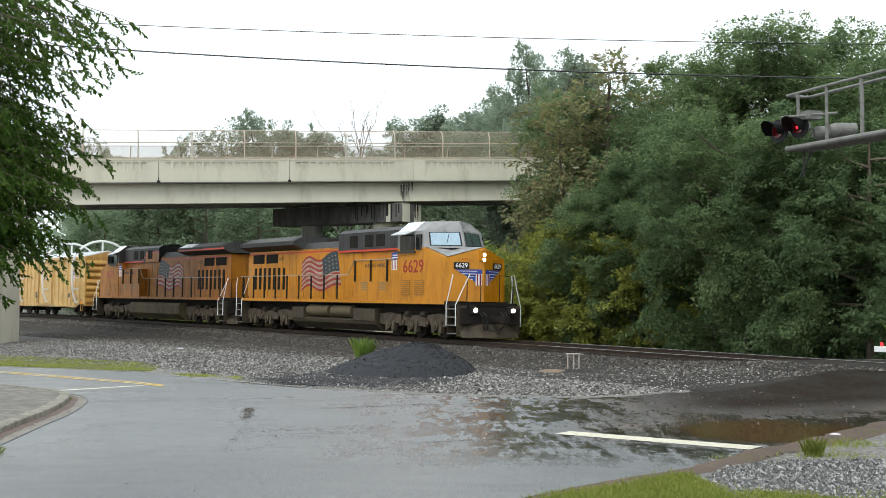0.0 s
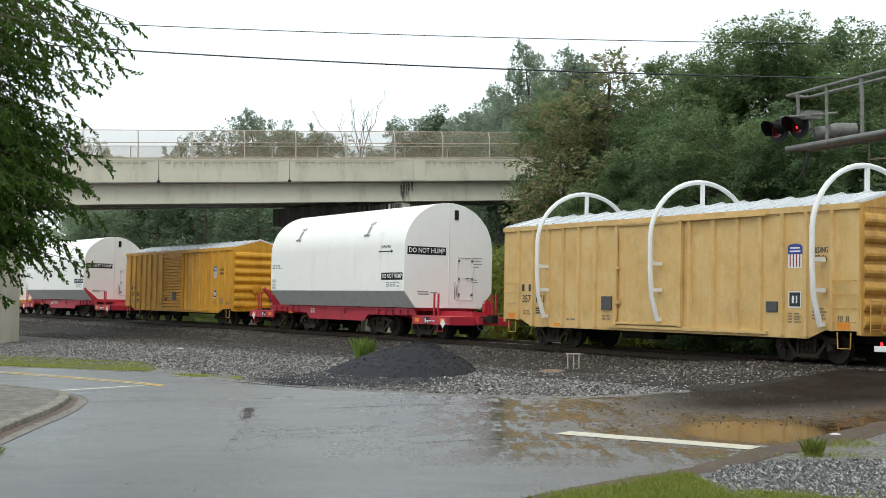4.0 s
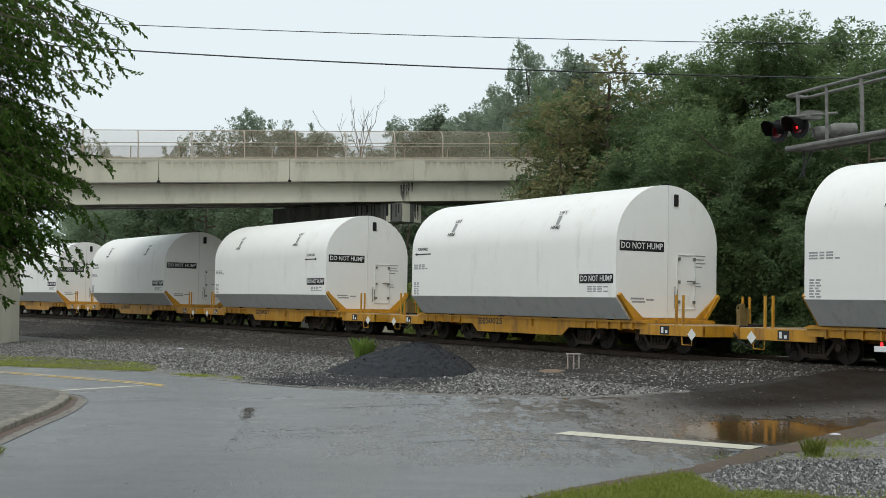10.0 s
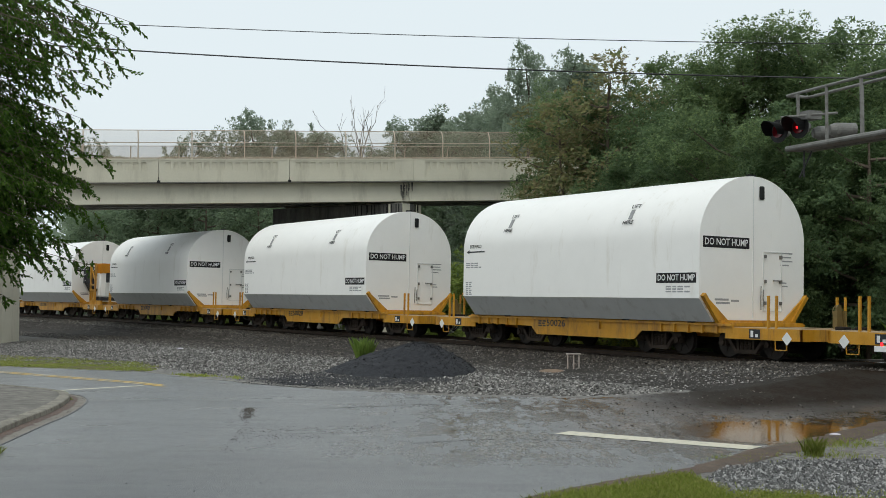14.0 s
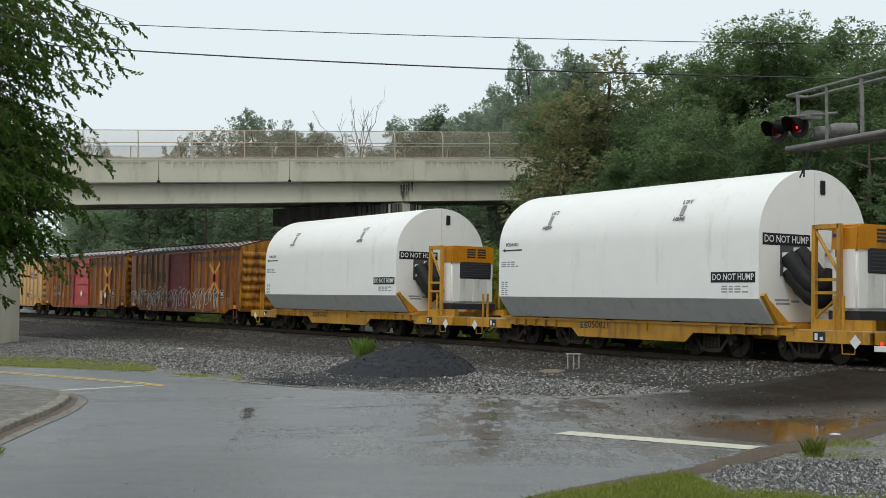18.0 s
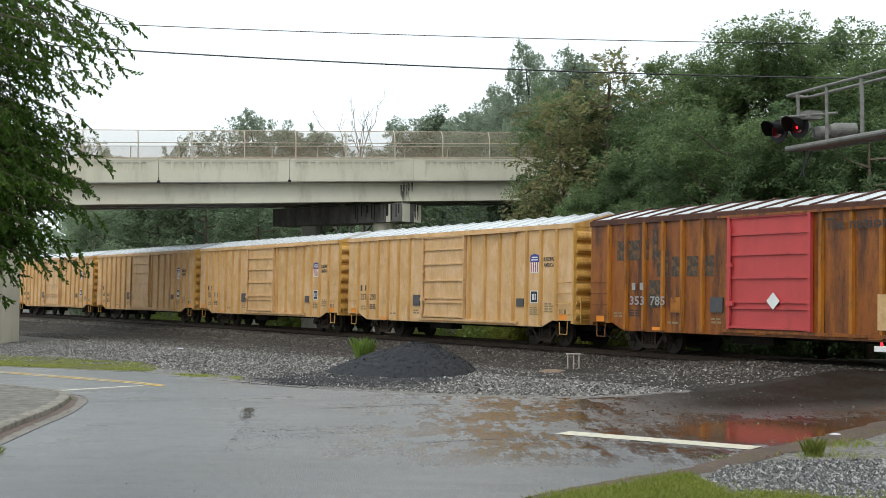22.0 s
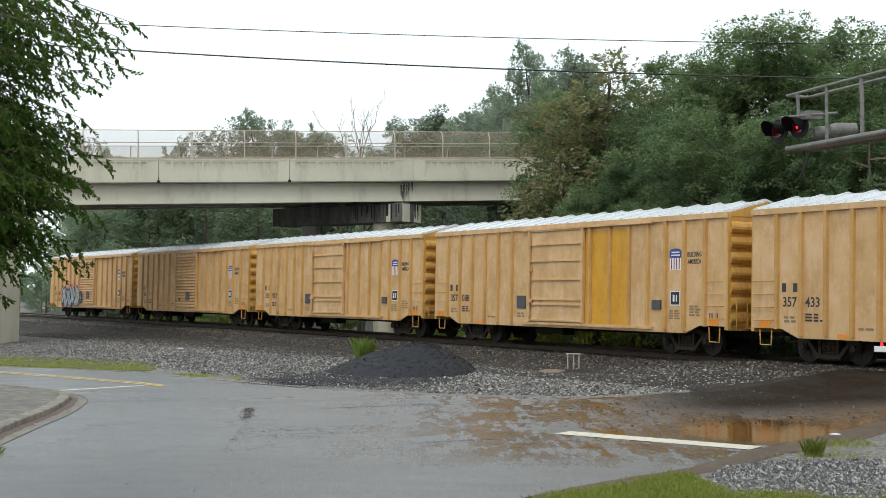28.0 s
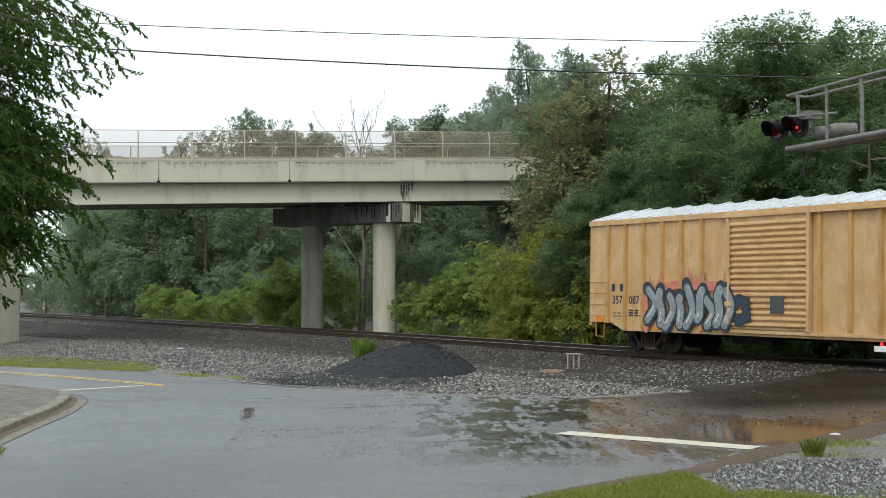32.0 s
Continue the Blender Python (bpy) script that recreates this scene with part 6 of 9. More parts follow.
        nb = piece(("number_board", s), "number_board", plate(0.62, 0.26, 0.03), M["black"], ns, "black number board", onface(0.60, 2.92))
        words(number, 0.25, M["letter_white"], nb, Matrix.Translation((0, 0, 0.032)), "lettering", 0.48)
        wing = bmesh.new()
        sgn = -1 if s < 0 else 1
        extrude(wing, [(0.0, 0.12), (sgn * 1.05, 0.10), (sgn * 0.9, -0.02), (sgn * 0.72, -0.10), (sgn * 0.6, -0.22), (sgn * 0.42, -0.26), (sgn * 0.3, -0.38), (0.0, -0.42)], "z", 0, 0.004)
        w_ = piece(("wing", s), "wing_emblem", lambda: wing, M["shield_blue"], ns, "blue winged emblem with white bars", onface(0.06, 2.66))
        for k in range(4):
            piece(("feather", s, k), "feather", lambda: boxes((min(sgn * (0.2 + 0.06 * k), sgn * (0.98 - 0.17 * k)), max(sgn * (0.2 + 0.06 * k), sgn * (0.98 - 0.17 * k)), 0.03 - k * 0.11, 0.055 - k * 0.11, 0.004, 0.007)), M["letter_white"], w_)
        hs = piece(("half_shield", s), "shield_stripes", lambda: boxes((min(0, sgn * 0.26), max(0, sgn * 0.26), -0.52, -0.06, 0.005, 0.009)), M["letter_white"], w_)
        for k in range(2):
            piece(("hs_stripe", s, k), "stripe", lambda: boxes((min(sgn * (0.05 + k * 0.11), sgn * (0.10 + k * 0.11)), max(sgn * (0.05 + k * 0.11), sgn * (0.10 + k * 0.11)), -0.52, -0.06, 0.009, 0.012)), M["letter_red"], hs)
        grabs = bmesh.new()
        m3 = onface(0.45, 3.2)
        tube(grabs, [m3 @ Vector((-0.2, 0, 0)), m3 @ Vector((-0.2, 0, 0.06)), m3 @ Vector((0.2, 0, 0.06)), m3 @ Vector((0.2, 0, 0))], 0.012, 4)
        piece(("nose_grab", s), "grab_iron", lambda: grabs, Y, ns)
    hb = piece("headlight_box", "headlight_box", lambda: bevelled(boxes((9.95, 10.13, -0.2, 0.1, 3.16, 3.62)), 0.02), Y, ns, "", (0, 0, -0.06))
    burning = not reverse
    for z in (3.22, 3.42):
        lm = bmesh.new()
        disc(lm, (10.13, -0.05, z), 0.07, "x", 0.03, 14)
        piece(("headlamp", z), "headlamp", lambda: lm, M["lamp_white"] if burning else M["board_dark"], hb)
    # front end: anticlimber, steps, plough, ditch lights, handrails
    for x0, sgn, nm in ((9.55, 1, "front"), (-10.6, -1, "rear")):
        pl = piece(("platform", sgn), "end_platform", lambda: boxes((min(x0, x0 + sgn * 0.85), max(x0, x0 + sgn * 0.85), -1.4, 1.4, 1.3, 1.45) if sgn > 0 else (-10.75, -10.1, -1.4, 1.4, 1.3, 1.45)), M["underframe"], car)
        pw = bmesh.new()
        xf = 10.75 if sgn > 0 else -10.85
        box(pw, min(xf - sgn * 0.3, xf - sgn * 0.12), max(xf - sgn * 0.3, xf - sgn * 0.12), -1.38, 1.38, 0.62, 1.25)
        piece(("pilot", sgn), "pilot_plate", lambda: pw, M["underframe"], car, "dirty dark pilot plate")
        vp = []
        for y_, back in ((-1.36, 0.42), (-0.7, 0.16), (0.0, 0.0), (0.7, 0.16), (1.36, 0.42)):
            for z_, dx_ in ((0.10, 0.26), (0.34, 0.10), (0.62, 0.0)):
                vp += [(xf - sgn * (back - dx_), y_, z_)]
        vp += [(p_[0] - sgn * 0.03, p_[1], p_[2]) for p_ in vp]
        quads_ = [(j * 3 + i, j * 3 + i + 1, j * 3 + i + 4, j * 3 + i + 3) for j in range(4) for i in range(2)]
        quads_ += [tuple(15 + q_ for q_ in f_) for f_ in quads_]
        piece(("plough", sgn), "snow_plough", lambda: faces(bmesh.new(), vp, quads_), M["tank_brown"], car, "dirty brown curved plough")
        for y_ in (-0.62, -0.45, 0.42, 0.6):
            hz_ = bmesh.new()
            tube(hz_, [(xf - sgn * 0.1, y_, 1.1), (xf + sgn * 0.14, y_, 0.95), (xf + sgn * 0.16, y_ * 0.9, 0.55), (xf + sgn * 0.02, y_ * 0.7, 0.42)], 0.028, 6)
            piece(("air_hose", sgn, y_), "air_hose", lambda: hz_, M["black"], car)
        coupler(car, xf, sgn)
        for s in (-1, 1):
            stp = bmesh.new()
            xs_ = 9.75 if sgn > 0 else -10.55
            box(stp, xs_ - 0.04, xs_ + 0.69, min(s * 1.06, s * 1.1), max(s * 1.06, s * 1.1), 0.2, 1.34)
            box(stp, xs_ - 0.04, xs_, min(s * 1.1, s * 1.5), max(s * 1.1, s * 1.5), 0.2, 1.34)
            box(stp, xs_ + 0.65, xs_ + 0.69, min(s * 1.1, s * 1.5), max(s * 1.1, s * 1.5), 0.2, 1.34)
            well = piece(("steps", sgn, s), "step_well", lambda: stp, M["tank_brown"], car)
            for k in range(4):
                piece(("tread", s), "step_tread", lambda: boxes((0, 0.65, min(s * 1.15, s * 1.52), max(s * 1.15, s * 1.52), 0, 0.04)), M["galv"], well, "", (xs_, 0, 0.22 + k * 0.32))
            for dx in (0.0, 0.66):
                hr = bmesh.new()
                x_ = xs_ + dx
                tube(hr, [(x_, s * 1.56, 0.55), (x_ - sgn * 0.02, s * 1.56, 1.35), (x_ + sgn * (0.18 - 0.1 * dx), s * (1.5 - 0.25 * (dx > 0.3)), 2.1), (x_ + sgn * 0.22, s * (1.42 - 0.35 * (dx > 0.3)), 2.56)], 0.02, 6)
                piece(("step_rail", sgn, s, dx), "grab_rail", lambda: hr, M["hoop"], car, "white grab rail")
        xr = xf - sgn * 0.25
        for s in (-1, 1):
            fr = bmesh.new()
            tube(fr, [(xr, s * 1.1, 1.45), (xr, s * 1.1, 2.5), (xr, s * 0.45, 2.55), (xr, s * 0.45, 1.45)], 0.022, 6)
            piece(("end_rail", sgn, s), "end_railing", lambda: fr, M["underframe"], car)
    for y in (-0.9, 0.9):
        dl = bmesh.new()
        disc(dl, (10.82, y, 1.16), 0.085, "x", 0.06, 14)
        piece(("ditch", y), "ditch_light", lambda: dl, M["lamp_white"] if burning else M["board_dark"], car)
        piece(("ditch_box", y), "lamp_bracket", lambda: bevelled(boxes((10.6, 10.8, y - 0.16, y + 0.16, 1.0, 1.32)), 0.03), M["underframe"], car)
    # side handrails: one rail and its posts
    for s in (-1, 1):
        rl = bmesh.new()
        tube(rl, [(-10.2, s * 1.47, 2.62), (1.55, s * 1.47, 2.62), (2.1, s * 1.5, 3.24), (5.6, s * 1.5, 3.24)], 0.02, 6)
        piece(("handrail", s), "handrail", lambda: rl, M["rail_grey"], car)
        for x in list(np.arange(-9.9, 1.7, 1.3)):
            piece(("stanchion", s), "stanchion", lambda: boxes((-0.03, 0.03, min(s * 1.44, s * 1.5), max(s * 1.44, s * 1.5), 1.45, 2.63)), M["underframe"], car, "", (x, 0, 0))
        for x in (2.2, 3.6, 5.0):
            piece(("stanchion_hi", s), "stanchion", lambda: boxes((-0.03, 0.03, min(s * 1.47, s * 1.53), max(s * 1.47, s * 1.53), 2.3, 3.25)), M["underframe"], car, "", (x, 0, 0))
    # tank, reservoirs
    tk = bmesh.new()
    extrude(tk, [(-1.0, 0.16), (1.0, 0.16), (1.38, 0.5), (1.42, 1.0), (1.3, 1.15), (-1.3, 1.15), (-1.0, 0.75), (-1.42, 0.6), (-1.38, 0.45)], "x", -4.1, 3.9)
    t_ = piece("tank", "fuel_tank", lambda: tk, M["tank_olive"] if reverse else M["tank_brown"], car, "dusty brown fuel tank")
    for a, b in ((-2.6, -0.5), (-0.2, 1.7)):
        ar = bmesh.new()
        rod(ar, (a, -1.18, 0.98), (b, -1.18, 0.98), 0.27, 18)
        piece(("reservoir", a), "air_reservoir", lambda: ar, M["tank_olive"], t_, "brown air reservoir", None, True)
    for x0, x1 in ((2.0, 3.9), (-4.1, -2.9)):
        piece(("tank_box", x0), "equipment_box", lambda: bevelled(boxes((x0, x1, -1.45, -1.0, 0.57, 1.12)), 0.03), M["tank_brown"], t_)
    loco_bogie(car, 6.65)
    loco_bogie(car, -7.35)
    flag(car, -4.0, -0.15, 1.85, 3.7, -1.022, NEAR, True)
    flag(car, 0.15 + 0.0, 4.0, 1.85, 3.7, 1.022, Matrix(((-1, 0, 0, 0), (0, 0, 1, 0), (0, 1, 0, 0), (0, 0, 0, 1))), False)
    return car


M["loco_frame"] = mat("dusty brown cast frame", (0.105, 0.082, 0.058), 0.8, 0, 0.45, 3, 24, (0.035, 0.026, 0.019), 0.5, False, 0.3, spec=0.25)
M["tank_olive"] = mat("dusty olive-brown tank steel", (0.115, 0.088, 0.050), 0.7, 0, 0.35, 1.6, 20, (0.05, 0.038, 0.024), 0.45, True, 0.2, spec=0.3)
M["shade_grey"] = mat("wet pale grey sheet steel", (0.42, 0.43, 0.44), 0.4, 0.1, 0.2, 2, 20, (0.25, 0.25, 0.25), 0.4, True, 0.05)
M["radiator"] = mat("wet dark radiator mesh", (0.16, 0.165, 0.16), 0.45, 0.3, 0.4, 1.5, 12, (0.05, 0.05, 0.048), 0.6, False, 0.1)
# darker yellow paints the shadow between the vent slats
M["vent_shade_yellow"] = mat("yellow vent paint, slat shadow in colour", (0.30, 0.14, 0.02), 0.5, 0, 0.15, 3, 30)
M["rail_grey"] = mat("grey handrail paint", (0.35, 0.33, 0.28), 0.5, 0.2, 0.15, 3, 30)

# ---------- the train, front to rear ----------
locomotive(-52.3, "6629", False, "yellow and grey diesel locomotive with lit headlights, leading the train")
locomotive(-75.15, "8171", True, "grimy yellow and grey diesel locomotive, facing rearwards")

TAN_L = "faded tan-yellow boxcar with galvanised roof and ribbed door"
hoopcar = boxcar(M["box_gold"], M["box_end"], M["galv_and_shine"], -95.2, "plain", "357 171", "faded yellow boxcar with white clearance hoops over its roof")


def hoop():
    bm = bmesh.new()
    pts = [(0, -1.80, 1.0), (0.0, -2.05, 1.75), (0, -2.12, 2.6)]
    pts += [(0, -2.12 * math.cos(a), 3.5 + 1.85 * math.sin(a)) for a in np.linspace(0.05, math.pi - 0.05, 22)]
    pts += [(0, 2.12, 2.6), (0, 2.05, 1.75), (0, 1.80, 1.0)]
    tube(bm, pts, 0.075, 8)
    return bm


for x in (6.9, 0.55, -5.3):
    h = piece("hoop", "clearance_hoop", hoop, M["hoop"], hoopcar, "white tubular hoop", (x, 0, 0), True)
    for y, z, l in ((-2.1, 1.95, 0.45), (-2.12, 2.75, 0.45), (-1.85, 1.05, 0.2), (2.1, 1.95, 0.45), (2.12, 2.75, 0.45)):
        piece(("hoop_arm", y, z), "bracket", lambda: boxes((-0.06, 0.06, min(y, y - math.copysign(l, y)), max(y, y - math.copysign(l, y)), z - 0.06, z + 0.06)), M["hoop"], h)
    piece("hoop_prop", "prop", lambda: boxes((-0.05, 0.05, -0.05, 0.05, 4.55, 5.36)), M["hoop"], h)

RED_LIFT = 0.19
DECK = ("side_sill", "floor_plate", "bracket", "cradle_beam", "car_number", "reporting_mark")
raised(flatcar(M["flat_red"], -116.6, "", True), DECK, RED_LIFT)
c = cover(-115.75, 1)
raised(c, {ob.name.split(".")[0] for ob in c.children}, RED_LIFT)
boxcar(M["box_yellow"], M["box_yellow"], M["galv_and_shine"], -136.05, "louvre", "357 006", "bright yellow boxcar with louvred door and pale roof")
raised(flatcar(M["flat_red"], -156.77, "37038", True), DECK, RED_LIFT)
c = cover(-156.77, -1)
raised(c, {ob.name.split(".")[0] for ob in c.children}, RED_LIFT)
for s, n, d in ((-178.78, "50031", 1), (-199.15, "50025", -1), (-219.3, "50029", 1), (-239.2, "50029", -1), (-259.1, "50026", -1), (-279.3, "50028", -1), (-299.5, "50024", -1)):
    flatcar(M["flat_yellow"], s, n)
    cover(s, d)
for s, n in ((-319.5, "050021"), (-339.5, "050027")):
    flatcar(M["flat_yellow"], s, n, False, True)
    cover(s, -1, True)


# ---------- painted scrawls ----------
def scribble(seed, w, h, turns):
    """A rounded wandering stroke, up and down across a field."""
    rnd = random.Random(seed)
    raw = [(-w / 2 + w * (i / turns) + rnd.uniform(-0.16, 0.16) * w, (h / 2 if i % 2 else -h / 2) * rnd.uniform(0.35, 1.0)) for i in range(turns + 1)]
    out = []
    for i in range(len(raw) - 1):
        p0, p1, p2, p3 = raw[max(0, i - 1)], raw[i], raw[i + 1], raw[min(len(raw) - 1, i + 2)]
        for q in range(5):
            t = q / 5
            out.append(tuple(0.5 * (2 * p1[j] + (p2[j] - p0[j]) * t + (2 * p0[j] - 5 * p1[j] + 4 * p2[j] - p3[j]) * t * t + (3 * p1[j] - p0[j] - 3 * p2[j] + p3[j]) * t ** 3) for j in (0, 1)))
    return out + [raw[-1]]


def looping(seed, w, h, turns):
    """A rounded stroke that loops along, like bubble writing."""
    rnd = random.Random(seed)
    a, b, c = rnd.uniform(0.26, 0.4), rnd.uniform(0, 6), rnd.uniform(0.1, 0.3)
    out = []
    for i in range(turns * 18 + 1):
        t = i / (turns * 18)
        f = math.tau * turns * t + b
        out.append((-w / 2 + w * t + a * w / turns * 1.6 * math.sin(f), h / 2 * math.cos(f) * (1 - c * math.sin(f * 0.5 + b)) + 0.06 * h * math.sin(3 * f)))
    return out


def fat_line(pts, w):
    """One flat sprayed ribbon with round ends along points."""
    bm = bmesh.new()
    n = len(pts)
    rows = []
    for i, (x, y) in enumerate(pts):
        (x0, y0), (x1, y1) = pts[max(0, i - 1)], pts[min(n - 1, i + 1)]
        a = math.atan2(y1 - y0, x1 - x0)
        u, v = -math.sin(a) * w, math.cos(a) * w
        rows.append((bm.verts.new((x + u, y + v, 0.00005 * i)), bm.verts.new((x - u, y - v, 0.00005 * i)), a))
    for (p, q, _), (r, t, _) in zip(rows, rows[1:]):
        bm.faces.new((p, q, t, r))
    for (p, q, a), (x, y), turn, z in ((rows[0], pts[0], 1, 0.0), (rows[-1], pts[-1], -1, 0.00005 * (n - 1))):
        arc = [bm.verts.new((x + w * math.cos(a + turn * b), y + w * math.sin(a + turn * b), z)) for b in (2.2, 2.7, 3.14, 3.6, 4.1)] if turn > 0 else [bm.verts.new((x + w * math.cos(a + b), y + w * math.sin(a + b), z)) for b in (-0.95, -0.45, 0.0, 0.45, 0.95)]
        bm.faces.new([p] + arc + [q] if turn > 0 else [q] + arc + [p])
    bmesh.ops.recalc_face_normals(bm, faces=bm.faces)
    if bm.faces[:][0].normal.z < 0:
        bmesh.ops.reverse_faces(bm, faces=bm.faces)
    return bm


M["scrawl_white"] = mat("white spray paint", (0.62, 0.62, 0.60), 0.6, 0, 0.15, 8, 40, bumpy=0)
M["spray_grey"] = mat("silver-grey spray paint", (0.34, 0.37, 0.38), 0.5, 0.1, 0.5, 3.5, 14, (0.05, 0.06, 0.075), 0.6, True, 0)
M["spray_blue"] = mat("dull blue spray paint", (0.025, 0.055, 0.10), 0.55, 0, 0.45, 4, 20, (0.01, 0.012, 0.016), 0.5, False, 0)
M["spray_red"] = mat("pale red spray paint", (0.60, 0.20, 0.14), 0.55, 0, 0.25, 4, 20, bumpy=0)

YR = -BW - 0.119
for n in range(2):
    c = boxcar(M["box_rust"], M["rust_end"], M["rust_roof"], -358.22 - 17.05 * n, "flat", "",
               "rust-streaked orange boxcar with faded red door and white scrawl" if n == 0 else "rust-streaked orange boxcar with bright red door",
               M["rust_red"] if n == 0 else M["fresh_red"], None, "none")
    for body, x, w in (("The", 2.28, 0.66), ("nationwide", 3.88, 2.25), ("boxcar", 5.83, 1.38), ("pool", 7.08, 0.86)):
        words(body, 0.42, M["letter_dark"], c, at_side(x, 3.66, YR), "slogan", w)
    # faded black emblem on the panels behind the posts
    for k, (x, z, w, h) in enumerate(((-6.48, 3.2, 0.36, 0.62), (-5.85, 3.2, 0.56, 0.62), (-5.25, 3.22, 0.22, 0.66), (-4.85, 3.36, 0.22, 0.94), (-4.5, 2.76, 0.5, 0.8), (-3.82, 2.66, 0.52, 0.6), (-3.16, 2.66, 0.48, 0.6), (-2.5, 2.66, 0.5, 0.6))):
        piece(("dark_shape", k), "faded_emblem", plate(w, h), M["faded_black"], c, "", at_side(x, z, -BW - 0.036))
    if n:
        piece("grey_patch", "stencil_panel", plate(0.8, 0.85), M["faded_black"], c, "worn dark grey panel", at_side(-4.72, 1.82, -BW - 0.036))
        for body, x in (("353", -5.58), ("785", -4.62)):
            words(body, 0.38, M["lift_grey"], c, at_side(x, 1.6, YR), "car_number", 0.68)
        for x in (-5.74, -5.36):
            piece("white_mark", "reporting_mark", plate(0.16, 0.22), M["lift_grey"], c, "", at_side(x, 2.06, YR))
        piece("yellow_plate", "stencil_panel", plate(0.42, 0.46), M["post_rust"], c, "yellow stencil panel", at_side(-3.8, 1.5, YR))
    for sx, sz, a in ((-0.36, 0.45, 50), (0.36, 0.45, -50), (-0.36, -0.6, -50), (0.36, -0.6, 50)):
        piece(("x_arm", a, sz), "cross_emblem_arm", plate(0.2, 0.85), M["box_yellow"], c, "", at_side(5.0 + sx, 2.62 + sz, YR) @ Matrix.Rotation(radians(a), 4, "Z"))
    for sx in (-0.36, 0.36):
        piece("x_field", "cross_emblem_field", plate(0.36, 1.2), M["x_orange"], c, "", at_side(5.0 + sx, 2.45, YR + 0.002))
    if n == 0:
        for k in range(14):
            at_ = at_side(-7.0 + k * 0.93, 1.42 + 0.08 * math.sin(k * 1.7), YR - (0.05 if abs(k * 0.93 - 7.0) < 1.9 else 0)) @ Matrix.Rotation(0.2 * math.sin(k * 2.1), 4, "Z")
            piece(("scrawl", k), "scrawl", lambda: fat_line(looping(k * 5 + 2, 0.8, 0.85 + 0.15 * (k % 3), 1 + k % 2), 0.022), M["scrawl_white"], c, "white sprayed scrawl", at_)
            piece(("scrawl_b", k), "scrawl", lambda: fat_line(looping(k * 9 + 1, 0.55, 0.42, 1 + (k + 1) % 2), 0.015), M["scrawl_white"], c, "thin white sprayed scrawl", at_ @ Matrix.Translation((0.1, 0.1, 0.004)))
    else:
        for x, z in ((0.2, 1.65), (4.8, 1.55)):
            piece("diamond2", "placard", plate(0.34, 0.34), M["hoop"], c, "white diamond placard", at_side(x, z, YR - 0.06) @ Matrix.Rotation(radians(45), 4, "Z"))
        piece("ypanel", "stencil_panel", plate(0.5, 0.9), M["box_tan"], c, "", at_side(3.9, 1.4, YR))

FLEET = (("flat", "357 200"), ("flat", "357 315"), ("flat", ""), ("flat", ""), ("louvre", "357 433"), ("flat", "357 088"), ("flat", "358 932"), ("louvre", "357 119"), ("louvre", "357 087"))
last = None
for k, (d, num) in enumerate(FLEET):
    lab = {5: "faded tan-yellow boxcar with a freshly painted yellow panel", 8: "faded tan-yellow boxcar with silver-blue scrawl, last of the train"}.get(
        k, TAN_L if d == "flat" else "faded tan-yellow boxcar with galvanised roof and louvred door")
    last = boxcar(M["box_tan"], M["box_end"], M["galv_and_shine"], -358.22 - 17.05 * (k + 2), d, num, lab, None, M["box_yellow"] if k == 5 else None)


SPIKES = (-4.95, -4.5, -3.2, -2.95, -2.6, -1.7, -1.45)
haze_ = [(-5.1, 0.75), (-5.15, 1.7), (-4.6, 2.0), (-3.6, 2.12), (-2.6, 2.05), (-1.5, 2.1), (-0.8, 1.8)]
piece("scrawl_glow", "scrawl_glow", lambda: fat_line(haze_, 0.13), M["spray_red"], last, "pale red sprayed edge", at_side(0, 0, YR + 0.006))["kind"] = "stuff"
for i, x in enumerate(SPIKES):
    h_ = 0.35 + 0.22 * ((i * 7) % 3) / 2
    piece(("spike", i), "scrawl_spike", lambda: faces(bmesh.new(), [(-0.13, -0.1, 0), (0.13, -0.1, 0), (0.03 + 0.05 * (i % 2), h_, 0)], [(0, 1, 2)]), M["spray_red"], last, "pale red sprayed spike", at_side(x, 2.1, YR + 0.004))
for k in range(9):
    x = -4.86 + k * 0.43
    st = [(v * 0.45 + 0.06 * math.sin(k * 3.1 + v * 4), u * 1.15) for u, v in scribble(k * 13 + 5, 0.82, 0.62, 2 + k % 2)]
    edge_s = piece(("blob_edge", k), "scrawl_outline", lambda: fat_line(st, 0.21), M["letter_dark"], last, "black scrawl outline", at_side(x, 1.46 + 0.05 * math.sin(k * 1.9), YR - 0.003 * (k % 3) - (0.06 if k > 6 else 0)) @ Matrix.Rotation(0.16 * math.sin(k * 2.3), 4, "Z"))
    piece(("blob_blue", k), "scrawl_shade", lambda: fat_line([(u + 0.03, v - 0.04) for u, v in st], 0.165), M["spray_blue"], edge_s, "", (0, 0, 0.004))
    piece(("blob", k), "scrawl_letter", lambda: fat_line(st[:len(st) - 1 - k % 2], 0.13 + 0.02 * (k % 2)), M["spray_grey"], edge_s, "silver-grey scrawl stroke", (0, 0, 0.008))
    piece(("shine", k), "scrawl_shine", lambda: fat_line([(u - 0.04, v + 0.03) for u, v in st[1:5]], 0.026), M["scrawl_white"], edge_s, "", (0, 0, 0.012))
tail_ = piece("tail_out", "scrawl_outline", lambda: fat_line([(-0.1, 0.25), (0.15, 0.2), (0.2, -0.2), (-0.1, -0.3)], 0.2), M["letter_dark"], last, "black scrawl outline", at_side(-0.95, 1.4, YR - 0.066))
piece("tail_in", "scrawl_shade", lambda: fat_line([(-0.1, 0.25), (0.15, 0.2), (0.2, -0.2), (-0.1, -0.3)], 0.1), M["spray_blue"], tail_, "", (0, 0, 0.004))

